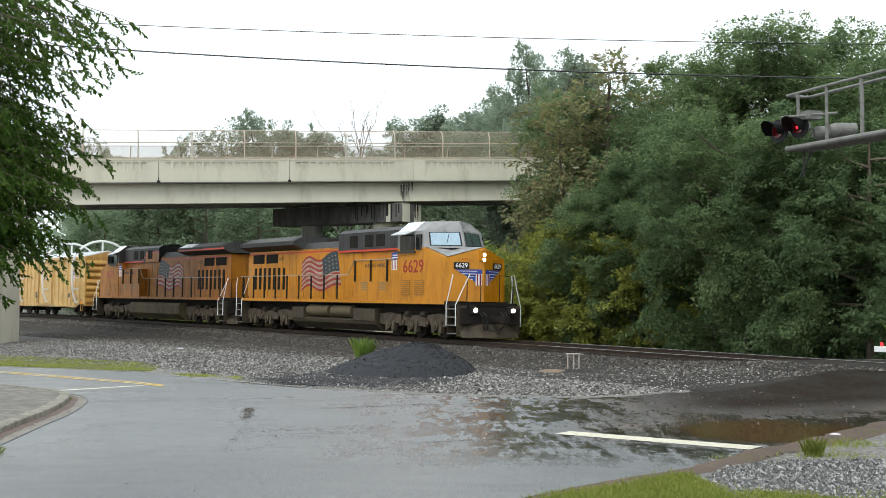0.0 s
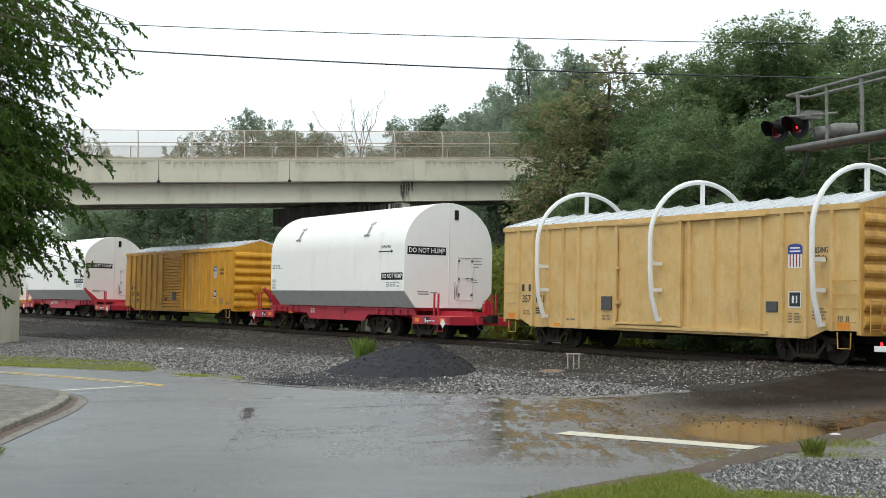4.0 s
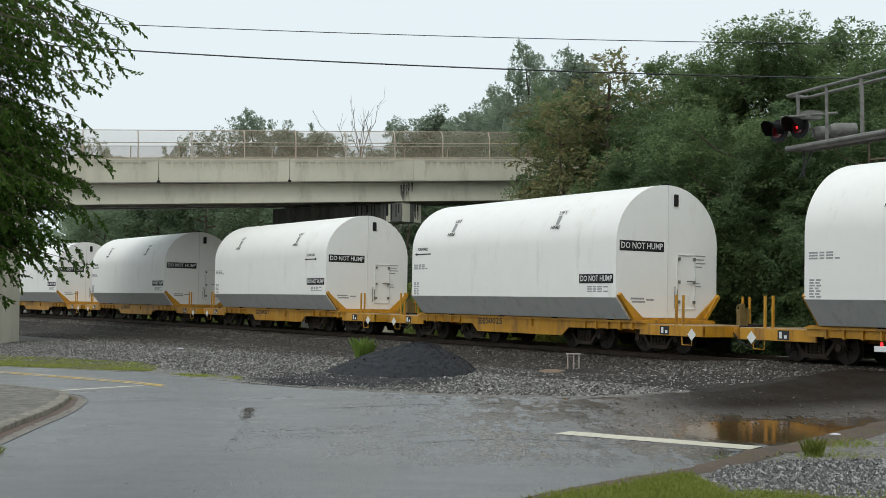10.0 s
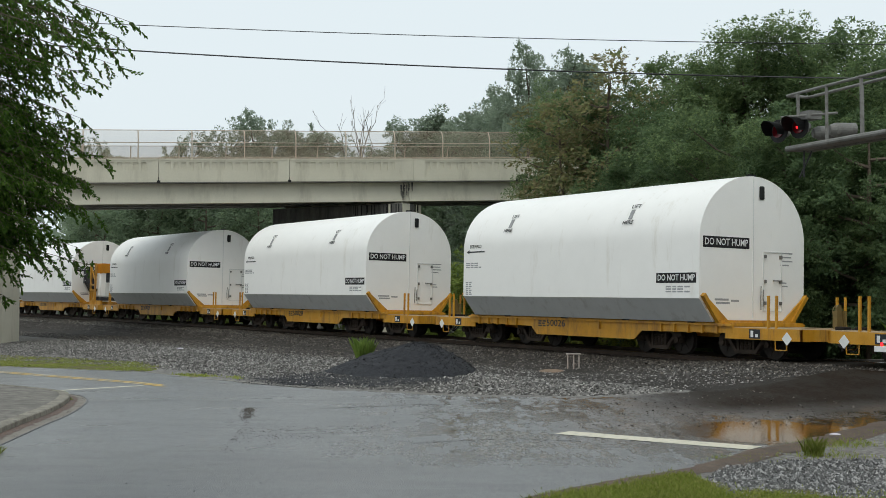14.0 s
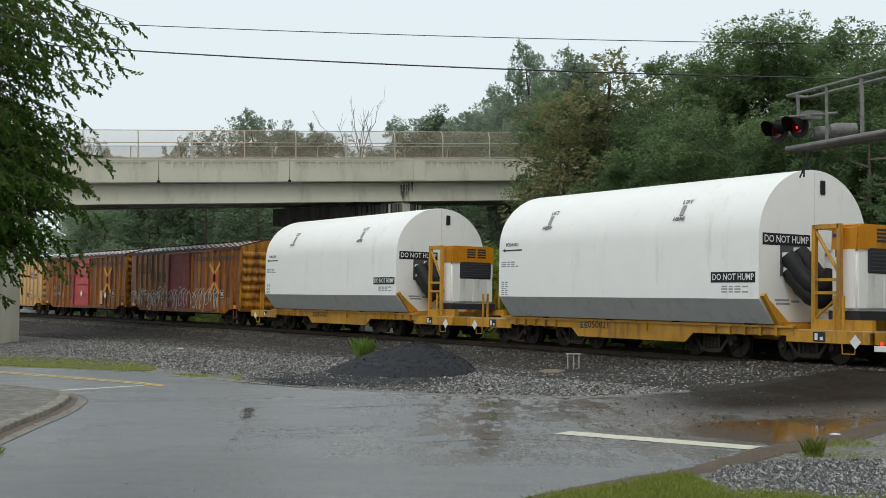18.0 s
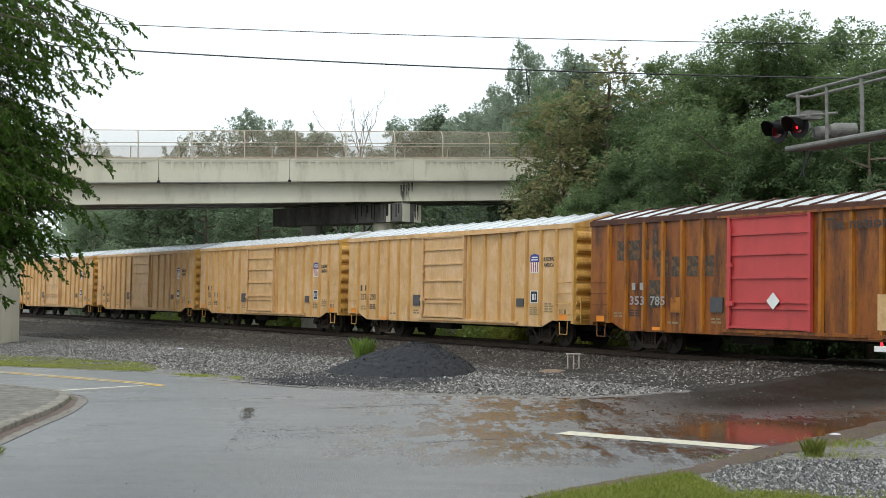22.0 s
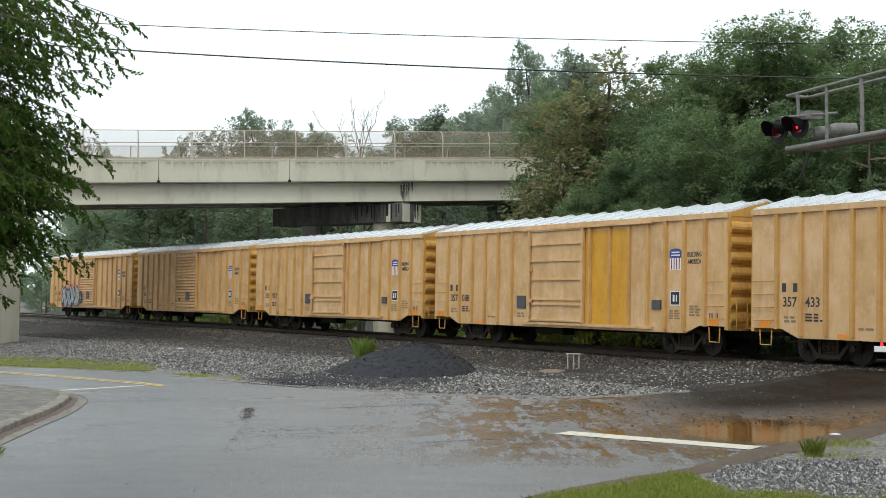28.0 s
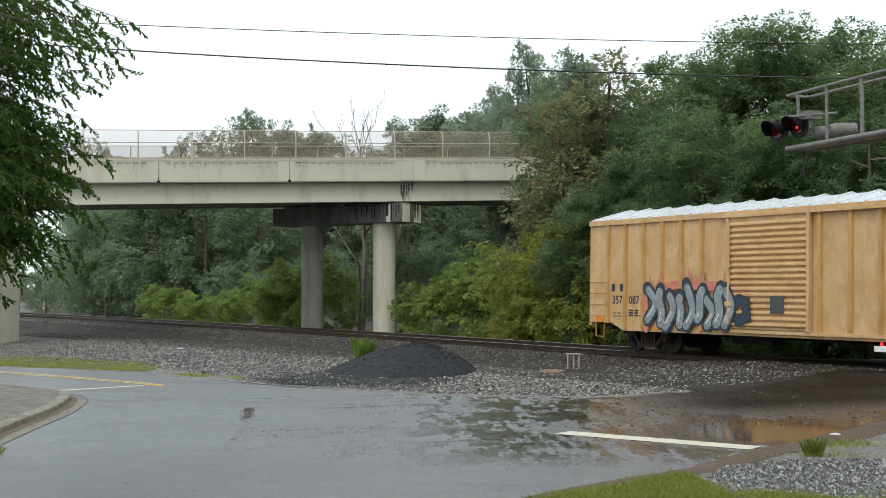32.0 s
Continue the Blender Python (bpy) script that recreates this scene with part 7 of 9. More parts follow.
# ---------- trees and undergrowth ----------
def leaf_cloud(rs, centres, radii, per, size, droop=0.2, flat=0.75):
    """Leaf quads scattered through lobes, more of them near each lobe's skin."""
    n = len(centres) * per
    ci = np.repeat(np.arange(len(centres)), per)
    d = rs.normal(size=(n, 3))
    d /= np.linalg.norm(d, axis=1)[:, None]
    r = rs.uniform(0.35, 1.08, n) ** 0.6
    p = centres[ci] + d * (radii[ci] * r)[:, None] * np.array([1, 1, flat])
    nrm = d + rs.normal(scale=0.55, size=(n, 3)) + np.array([0, 0, 0.45])
    nrm /= np.linalg.norm(nrm, axis=1)[:, None]
    a = np.cross(nrm, rs.normal(size=(n, 3)))
    a /= np.linalg.norm(a, axis=1)[:, None]
    a[:, 2] -= droop
    a /= np.linalg.norm(a, axis=1)[:, None]
    b = np.cross(nrm, a)
    s = size * rs.uniform(0.6, 1.3, n)[:, None]
    v = np.empty((n, 4, 3))
    v[:, 0] = p
    v[:, 1] = p + a * s * 0.5 + b * s * 0.3 + nrm * s * 0.06
    v[:, 2] = p + a * s
    v[:, 3] = p + a * s * 0.5 - b * s * 0.3 + nrm * s * 0.06
    return v.reshape(-1, 3), np.arange(n * 4).reshape(-1, 4)


def limbs(rs, h, base, spread, n, trunk_r, lean=0.0):
    """Trunk and limbs; gives the mesh and the limb ends."""
    bm = bmesh.new()
    top = Vector((lean, rs.normal() * 0.2, h * 0.82))
    pts = [Vector((0, 0, -0.4)), Vector((lean * 0.2, 0, h * 0.25)), Vector((lean * 0.5, 0.1, h * 0.5)), top]
    tube(bm, pts, [trunk_r, trunk_r * 0.8, trunk_r * 0.55, trunk_r * 0.15], 8)
    ends = [top]
    for k in range(n):
        t = base + (0.95 - base) * (k + rs.uniform(0, 0.8)) / n
        i = min(2, int(t * 3))
        start = pts[i].lerp(pts[i + 1], min(1, t * 3 - i))
        a = k * 2.4 + rs.uniform(-0.5, 0.5)
        reach = spread * (1.05 - 0.65 * abs(t - 0.45)) * rs.uniform(0.6, 1.1)
        e = start + Vector((math.cos(a) * reach, math.sin(a) * reach, reach * rs.uniform(0.2, 0.65)))
        m = start.lerp(e, 0.5) + Vector((0, 0, -0.08 * reach))
        tube(bm, [start, m, e], [trunk_r * 0.35, trunk_r * 0.22, trunk_r * 0.08], 5)
        ends += [e, m.lerp(e, 0.3)]
    return bm, ends


def sprays(rs, ends, heart, count, per, reach, size, droop=0.25, quads=False):
    """Leafy twigs that grow out of the limb ends, each a flat drooping fan of leaves with a pointed tip."""
    E = np.array([list(e) for e in ends])
    ei = np.repeat(np.arange(len(E)), count)
    m = len(ei)
    out = E[ei] - np.array(heart)
    out /= np.linalg.norm(out, axis=1)[:, None] + 1e-6
    d = out * 0.75 + rs.normal(scale=0.62, size=(m, 3)) + np.array([0, 0, 0.22])
    d /= np.linalg.norm(d, axis=1)[:, None]
    L = reach * rs.uniform(0.45, 1.25, m)
    side = np.cross(d, np.array([0, 0, 1.0]) + rs.normal(scale=0.3, size=(m, 3)))
    side /= np.linalg.norm(side, axis=1)[:, None]
    up = np.cross(side, d)
    root = E[ei] + rs.normal(scale=reach * 0.28, size=(m, 3))
    si = np.repeat(np.arange(m), per)
    n = len(si)
    u = rs.uniform(0.0, 1.0, n) ** 0.8
    wd = (0.10 + 0.42 * np.sin(np.pi * np.minimum(1, u * 0.95)) ** 0.8) * L[si]
    across = rs.uniform(-1, 1, n) * wd
    p = root[si] + d[si] * (u * L[si])[:, None] + side[si] * across[:, None] + up[si] * (rs.normal(scale=0.09, size=n) * L[si])[:, None]
    p[:, 2] -= droop * (u ** 2 + 0.6 * (across / L[si]) ** 2) * L[si]
    nrm = up[si] * 0.3 + out[si] * 0.55 + rs.normal(scale=0.5, size=(n, 3)) + np.array([0, 0, 0.4])
    a = d[si] * 0.6 + side[si] * (np.sign(across) * 0.6)[:, None] + rs.normal(scale=0.45, size=(n, 3)) - np.array([0, 0, 0.2])
    a -= nrm * ((a * nrm).sum(1) / (nrm ** 2).sum(1))[:, None]
    a /= np.linalg.norm(a, axis=1)[:, None]
    b = np.cross(nrm / np.linalg.norm(nrm, axis=1)[:, None], a)
    s = size * rs.uniform(0.55, 1.35, n)[:, None]
    if quads:
        v = np.stack([p, p + a * s * 0.5 + b * s * 0.3, p + a * s, p + a * s * 0.5 - b * s * 0.3], 1)
        return v.reshape(-1, 3), np.arange(n * 4).reshape(-1, 4)
    v = np.stack([p + b * s * 0.36, p + a * s, p - b * s * 0.36], 1)
    return v.reshape(-1, 3), np.arange(n * 3).reshape(-1, 3)


TOP = {}


def make_tree(name, label, seed, h, spread, base, leaf, size, per, n=16, trunk_r=0.22, count=7, reach=1.1, category="tree", bark="bark", quads=False):
    rs = np.random.RandomState(seed)
    t = thing(name, label, category)
    bm, ends = limbs(rs, h, base, spread, n, trunk_r)
    part("trunk", bm, M[bark], t)
    v, f = sprays(rs, ends, (0, 0, h * 0.42), count, per, reach, size, 0.25, quads)
    v[:, 2] = np.maximum(v[:, 2], 0.02)
    t["height"] = float(np.sort(v[:, 2])[-40])
    part("crown", mesh_np("crown", v, f, leaf), M["leaf_mid"], t)
    return t


def place(x, y, turn=0.0, k=1.0, dz=0.0, kx=None):
    return Matrix.Translation((x, y, gz1(x, y) + dz)) @ Matrix.Rotation(turn, 4, "Z") @ Matrix.Diagonal((kx or k, kx or k, k, 1))


PROTO = {
    "broad": lambda: make_tree("tree", "tall broadleaf tree with dense mid-green leaves beside the railway", 1, 12.5, 4.2, 0.18, M["leaf_mid"], 0.115, 190, 22, 0.24, 8, 1.35),
    "deep": lambda: make_tree("tree", "tall dark green broadleaf tree in the lineside wood", 2, 12.5, 4.0, 0.15, M["leaf_deep"], 0.12, 170, 22, 0.24, 8, 1.35),
    "rusty": lambda: make_tree("tree", "tree with rust-brown turning leaves at the bridge", 3, 12.0, 2.4, 0.2, M["leaf_rust"], 0.16, 30, 20, 0.16, 7, 1.1),
    "yellow": lambda: make_tree("bush", "tall yellow-green vine-covered bush beside the track", 4, 5.6, 2.2, 0.03, M["leaf_yellow"], 0.15, 70, 16, 0.1, 7, 1.0, "bush"),
    "shrub": lambda: make_tree("bush", "dense green lineside bush", 5, 4.6, 2.5, 0.02, M["leaf_mid"], 0.15, 75, 15, 0.09, 7, 1.05, "bush"),
    "shrub2": lambda: make_tree("bush", "dense dark green lineside bush", 6, 4.4, 2.6, 0.02, M["leaf_deep"], 0.15, 75, 15, 0.09, 7, 1.05, "bush"),
    "far": lambda: make_tree("tree", "distant green tree behind the bridge, haze in its colour", 7, 19.0, 4.2, 0.3, M["leaf_haze"], 0.24, 85, 22, 0.3, 7, 1.7),
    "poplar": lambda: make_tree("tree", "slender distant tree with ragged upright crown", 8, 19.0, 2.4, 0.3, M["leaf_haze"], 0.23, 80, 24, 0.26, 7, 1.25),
    "under": lambda: make_tree("tree", "grey-green tree in the damp wood under the bridge, haze in its colour", 10, 13.0, 4.2, 0.08, M["leaf_under"], 0.22, 52, 18, 0.2, 7, 1.6),
    "bright": lambda: make_tree("bush", "light green bush under the bridge", 9, 5.2, 2.6, 0.03, M["leaf_bright"], 0.19, 60, 16, 0.09, 7, 1.1, "bush"),
}
M["leaf_bright"] = leaf_mat("fresh light green leaves", (0.18, 0.25, 0.06), (0.32, 0.40, 0.11), (0.41, 0.47, 0.15))
_proto = {}


def grow(kind, x, y, turn=0.0, k=1.0, kx=None, dz=0.0):
    m = place(x, y, turn, k, dz, kx)
    if kind not in _proto:
        _proto[kind] = PROTO[kind]()
        _proto[kind].matrix_basis = m
        return _proto[kind]
    ob = copy_thing(_proto[kind], m)
    ob.matrix_basis = m
    return ob


def by_track(s, w):
    p = track(s, w, 0)
    return p.x, p.y


rt = random.Random(11)
# the lineside wood beyond the track, right up to the crossing: bushes in front, trees behind
for k, s in enumerate(list(np.arange(-43, -2, 2.5)) + list(np.arange(0, 24, 4.5))):
    kind = "yellow" if s < -37.0 else ("shrub" if k % 2 else "shrub2")
    grow(kind, *by_track(s + rt.uniform(-0.6, 0.6), -6.7 - rt.uniform(0, 1.0)), rt.uniform(0, 6), rt.uniform(0.8, 1.15))
for k, s in enumerate(list(np.arange(-40, 0, 3.1)) + [4, 9, 15, 21]):
    grow("shrub2" if k % 3 else "shrub", *by_track(s, -10.2 - rt.uniform(0, 1.0)), rt.uniform(0, 6), rt.uniform(1.3, 1.75), 1.2)


def skyline(px, dist, top, kind, slim=1.0):
    """A tree by its bearing, its distance and the height of its top."""
    x = (px - 784) / 2207 * dist
    z = 2.03 + (511 - top) / 2207 * dist
    if kind not in TOP:
        ob = grow(kind, x, dist)
        TOP[kind] = ob["height"]
        k = (z - gz1(x, dist)) / TOP[kind]
        ob.matrix_basis = place(x, dist, rt.uniform(0, 6), k, 0, k * slim)
        return
    k = (z - gz1(x, dist)) / TOP[kind]
    grow(kind, x, dist, rt.uniform(0, 6), k, k * slim)


for row in ((1000, 62, 180, "rusty"), (1072, 61, 100, "rusty"), (1035, 65, 150, "broad", 0.7), (1060, 66, 135, "broad", 0.8), (1125, 62, 128, "deep", 0.8), (1165, 64, 150, "deep", 0.8), (1195, 55, 200, "deep"), (1225, 59, 92, "broad", 0.75),
            (1275, 55, 100, "broad", 0.8), (1330, 53, 25, "broad", 0.9), (1395, 53, 20, "broad"), (1465, 51, 5, "broad", 0.9), (1500, 50, 45, "deep", 0.8), (1548, 51, 88, "broad", 0.9), (1600, 47, 85, "broad"), (1660, 46, 60, "deep"),
            (1255, 48, 200, "deep"), (1320, 46, 180, "broad"), (1390, 44, 190, "deep"), (1465, 43, 190, "broad"), (1540, 41, 190, "deep"), (1120, 54, 270, "deep"), (1070, 54, 330, "broad"),
            (1750, 45, 60, "broad"), (1850, 42, 60, "deep"), (2000, 40, 40, "broad"),
            (932, 82, 80, "far", 0.62), (990, 84, 92, "far", 0.62), (962, 86, 120, "far", 0.7), (1025, 84, 95, "poplar"), (885, 96, 160, "far", 0.7), (862, 99, 172, "far", 0.7), (848, 102, 185, "poplar"), (910, 92, 190, "far", 0.7),
            (785, 112, 188, "poplar"), (768, 112, 196, "poplar"), (735, 114, 210, "far", 0.7), (718, 113, 222, "far", 0.7), (820, 108, 222, "far", 0.7),
            (172, 130, 243, "far", 0.6), (200, 136, 264, "poplar"), (330, 130, 232, "far", 0.6), (300, 133, 262, "poplar"), (372, 134, 260, "poplar"), (405, 131, 208, "far", 0.6), (445, 130, 196, "far", 0.6), (485, 131, 210, "far", 0.55), (516, 131, 216, "poplar"), (562, 130, 220, "poplar"), (590, 133, 236, "far", 0.6), (640, 128, 260, "far", 0.7), (680, 126, 256, "far", 0.7)):
    skyline(*row)
for k in range(34):
    x = -56 + k * 2.1 + rt.uniform(-0.8, 0.8)
    y = 112 + rt.uniform(-6, 9)
    s, w = track_sw(x, y)
    if w < -9:
        grow("under", x, y, rt.uniform(0, 6), rt.uniform(0.9, 1.1))
for k in range(26):
    s = -150 + k * 4.2
    grow("under", *by_track(s, -20 - rt.uniform(0, 9)), rt.uniform(0, 6), rt.uniform(0.75, 0.95))
    grow("under", *by_track(s + 1.2, -12.5 - rt.uniform(0, 4)), rt.uniform(0, 6), rt.uniform(0.32, 0.5))
for s, w, kk in ((-76, -8.5, 0.85), (-73, -8.2, 0.95), (-79, -9, 0.7), (-85, -8.5, 0.55), (-91, -8.2, 0.5), (-97, -8.5, 0.6), (-56, -11.5, 1.0), (-59, -11, 0.8), (-62, -10, 0.6)):
    grow("bright", *by_track(s, w), rt.uniform(0, 6), kk)
for s, w, kk in ((-50.5, -7.6, 0.62), (-49.5, -8.4, 0.8), (-48.2, -7.4, 0.9), (-47.2, -8.6, 1.05), (-46.0, -7.2, 0.95), (-44.6, -7.6, 1.0), (-45.4, -9.4, 1.1), (-48.8, -6.4, 0.5), (-46.6, -6.2, 0.6)):
    grow("yellow", *by_track(s, w), rt.uniform(0, 6), kk)
for k in range(16):
    s = -52 + k * 0.9
    grow(("shrub2", "yellow", "shrub")[k % 3], *by_track(s, -8.5 - rt.uniform(0, 3)), rt.uniform(0, 6), rt.uniform(0.45, 0.7))


# dead tree over the parapet, bare trees
def bare(name, label, seed, h, spread, x, y, n=9):
    rs = np.random.RandomState(seed)
    t = thing(name, label, "tree", place(x, y))
    bm = bmesh.new()
    def branch(p, d, l, r, depth):
        q = p + d * l
        m = p.lerp(q, 0.5) + Vector(rs.normal(scale=0.06 * l, size=3))
        tube(bm, [p, m, q], [r, r * 0.75, r * 0.5], 5)
        if depth:
            for _ in range(3 if depth > 1 else 2):
                nd = (d + Vector(rs.normal(scale=spread, size=3)) + Vector((0, 0, 0.25))).normalized()
                branch(m.lerp(q, rs.uniform(0.3, 1.0)), nd, l * rs.uniform(0.5, 0.75), r * 0.5, depth - 1)
    branch(Vector((0, 0, -0.3)), Vector((0, 0.02, 1)), h * 0.55, h * 0.015, 4)
    part("bough", bm, M["dead_bark"], t)
    return t


bare("dead_tree", "leafless bleached dead tree behind the bridge", 5, 15.4, 0.55, -5.5, 85)
bare("dead_tree", "leafless forked dead tree behind the bridge", 9, 12.6, 0.5, -3.4, 86)
bare("dead_tree", "bare dark tree under the bridge", 12, 9.0, 0.3, -5.6, 83)

# the far woods close the horizon all round
rs = np.random.RandomState(21)
cs, rr = [], []
for k in range(900):
    a = rs.uniform(-math.pi, math.pi)
    d = rs.uniform(175, 330)
    x, y = d * math.sin(a), d * math.cos(a)
    s_, w_ = track_sw(x, y)
    if abs(w_) < 14:
        continue
    cs.append((x, y, gz1(x, y) + rs.uniform(1, 13)))
    rr.append(rs.uniform(4.5, 7.5))
# these leaves carry the distance haze in their colour
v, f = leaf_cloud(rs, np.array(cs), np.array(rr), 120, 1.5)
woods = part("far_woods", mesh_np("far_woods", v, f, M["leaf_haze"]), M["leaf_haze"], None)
tagged(woods, "distant woods closing the horizon, haze in their colour", "woods", kind="stuff")


# ---------- the near tree whose branches hang into view ----------
def near_tree():
    rs = np.random.RandomState(4)
    base = Vector((-8.6, 13.2, gz1(-8.6, 13.2)))
    t = thing("tree", "near broadleaf tree with drooping leafy branches over the road", "tree", Matrix.Translation(base))
    wood = bmesh.new()
    tube(wood, [(0, 0, -0.3), (0.1, 0, 2.0), (0.2, 0.1, 4.2), (0.3, 0.0, 6.5), (0.5, 0.1, 8.5)], [0.32, 0.27, 0.22, 0.15, 0.05], 10)
    tips = ((-3.52, 5.05), (-3.30, 4.60), (-3.48, 4.13), (-3.85, 4.75), (-4.0, 4.35), (-3.82, 3.84), (-3.74, 3.48), (-3.62, 3.12), (-3.90, 3.35), (-4.3, 2.78), (-3.94, 2.30),
            (-4.25, 3.6), (-4.45, 2.5), (-4.52, 2.25), (-4.1, 3.95), (-4.35, 4.6), (-4.4, 4.1), (-4.5, 3.1), (-4.0, 5.4), (-4.6, 5.2), (-4.6, 3.9), (-4.3, 3.0), (-4.2, 4.9), (-4.35, 3.75), (-4.5, 4.4), (-4.45, 2.75), (-4.2, 3.3), (-4.25, 2.9), (-4.3, 2.6), (-4.45, 2.9), (-4.5, 2.6), (-4.35, 3.25), (-4.4, 2.4), (-4.55, 3.4), (-3.85, 3.2), (-3.95, 2.9), (-3.8, 3.5), (-4.05, 2.7), (-3.78, 3.05), (-4.0, 3.3), (-3.92, 3.7), (-4.1, 2.5))
    P, A = [], []
    for k in range(9 * len(tips)):
        x, z = tips[k % len(tips)]
        rnd = k // len(tips)
        tip = Vector((x - 0.03 - (0 if rnd == 0 else rs.uniform(0.05, 1.1)), 13.0 + rs.uniform(-1.1, 1.1), z + (0 if rnd == 0 else rs.uniform(-0.3, 0.35)))) - base
        root = Vector((0.3, 0, min(8.0, tip.z + 0.5 + rs.uniform(0, 0.7))))
        mid = root.lerp(tip, 0.55) + Vector((0, 0, 0.35))
        pts = [root.lerp(mid, u).lerp(mid.lerp(tip, u), u) for u in np.linspace(0, 1, 12)]
        tube(wood, pts, [0.026 * (1 - 0.9 * i / 11) for i in range(12)], 4)
        for u in np.linspace(0.42, 1.0, 17):
            i = min(10, int(u * 11))
            c = pts[i].lerp(pts[i + 1], u * 11 - i)
            d = (pts[i + 1] - pts[i]).normalized()
            for sd in (-1, 1):
                tw = (d * 0.6 + Vector((rs.normal() * 0.3, sd * rs.uniform(0.2, 0.8), -0.55 + rs.normal() * 0.35))).normalized()
                l = rs.uniform(0.14, 0.36) * (1.25 - 0.5 * u)
                e = c + tw * l
                rod(wood, c, e, 0.005, 3, 0.002)
                m = int(17 + l * 34)
                for j in range(m):
                    q = c.lerp(e, (j + 0.5) / m)
                    P.append(q)
                    A.append((tw + Vector(rs.normal(scale=0.6, size=3)) + Vector((0, 0, -0.25))).normalized())
    P, A = np.array(P), np.array(A)
    n = len(P)
    nrm = rs.normal(scale=0.6, size=(n, 3)) + np.array([0, -0.15, 0.9])
    B = np.cross(nrm, A)
    B /= np.linalg.norm(B, axis=1)[:, None]
    N = np.cross(A, B)
    s = rs.uniform(0.032, 0.06, n)[:, None]
    v = np.empty((n, 4, 3))
    v[:, 0] = P
    v[:, 1] = P + A * s * 0.45 + B * s * 0.27 + N * s * 0.05
    v[:, 2] = P + A * s
    v[:, 3] = P + A * s * 0.45 - B * s * 0.27 + N * s * 0.05
    part("bough", wood, M["bark"], t)
    part("leaves", mesh_np("leaves", v.reshape(-1, 3), np.arange(n * 4).reshape(-1, 4), M["leaf_near"]), M["leaf_mid"], t)


M["leaf_near"] = leaf_mat("near dark green leaves", (0.035, 0.085, 0.012), (0.085, 0.16, 0.022), (0.15, 0.25, 0.04))
near_tree()

# ---------- things on the ground ----------
def blades(rs, x, y, n_, h, lean=0.5, width=0.012):
    """Grass blades at given places: narrow bent strips."""
    n = len(x)
    z = gz(x, y)
    a = rs.uniform(0, math.tau, n)
    hh = h * rs.uniform(0.5, 1.2, n)
    dx, dy = np.cos(a) * hh * lean * rs.uniform(0.2, 1, n), np.sin(a) * hh * lean * rs.uniform(0.2, 1, n)
    wx, wy = -np.sin(a) * width, np.cos(a) * width
    v = np.empty((n, 5, 3))
    v[:, 0] = np.column_stack([x - wx, y - wy, z])
    v[:, 1] = np.column_stack([x + wx, y + wy, z])
    v[:, 2] = np.column_stack([x + wx * 0.8 + dx * 0.4, y + wy * 0.8 + dy * 0.4, z + hh * 0.6])
    v[:, 3] = np.column_stack([x + dx, y + dy, z + hh])
    v[:, 4] = np.column_stack([x - wx * 0.8 + dx * 0.4, y - wy * 0.8 + dy * 0.4, z + hh * 0.6])
    return v.reshape(-1, 3), np.arange(n * 5).reshape(-1, 5)


def inside(poly, x, y):
    px, py = np.array([p[0] for p in poly]), np.array([p[1] for p in poly])
    c = np.zeros(len(x), bool)
    j = len(poly) - 1
    for i in range(len(poly)):
        cond = ((py[i] > y) != (py[j] > y)) & (x < (px[j] - px[i]) * (y - py[i]) / (py[j] - py[i] + 1e-9) + px[i])
        c ^= cond
        j = i
    return c


def scatter(rs, poly, n, clump=0.0):
    xs, ys = [p[0] for p in poly], [p[1] for p in poly]
    x, y = rs.uniform(min(xs), max(xs), n), rs.uniform(min(ys), max(ys), n)
    k = inside(poly, x, y)
    if clump:
        x, y = x + rs.normal(scale=0.07, size=n), y + rs.normal(scale=0.2, size=n)
        k &= (np.sin(x * 2.3 + 1.1 * np.sin(y * 1.7)) + np.sin(y * 2.9 + x) + rs.normal(scale=0.5, size=n)) > clump
    return x[k], y[k]


rs = np.random.RandomState(31)
GRASS = (
    ("grass", "short wet green verge grass beside the road", [(0.75, 8), (1.0, 14.6), (1.9, 15.5), (2.6, 16.15), (3.25, 16.75), (3.3, 16.0), (3.4, 15.0), (4.2, 15.2), (5.2, 14.9), (6.5, 14.6), (6.5, 8)], 150000, 0.06, -0.9),
    ("grass", "sparse wet grass along the gravel edge", [(3.7, 18.0), (4.9, 19.0), (6.2, 20.4), (8.2, 22.6), (12, 21), (9, 18.0), (6.4, 18.6), (4.6, 18.1)], 26000, 0.045, 0.45),
    ("grass", "strip of short green grass beside the road", [(-25, 55.5), (-17.4, 49.7), (-13.4, 46), (-10.4, 42.6), (-8.9, 39.6), (-8.8, 37.4), (-11.9, 39.95), (-14.9, 42.3), (-25, 51)], 110000, 0.04, -0.35),
    ("grass", "thin yellowed grass at the asphalt edge", [(-7.8, 36.6), (-5.65, 34.9), (-5.45, 33.7), (-7.7, 35.8)], 2600, 0.05, 0.4),
)
M["turf"] = mat("damp turf", (0.115, 0.125, 0.03), 0.9, 0, 0.5, 0.9, 18, (0.10, 0.07, 0.038), 0.75, False, 0.5, 0.03, spec=0.2)
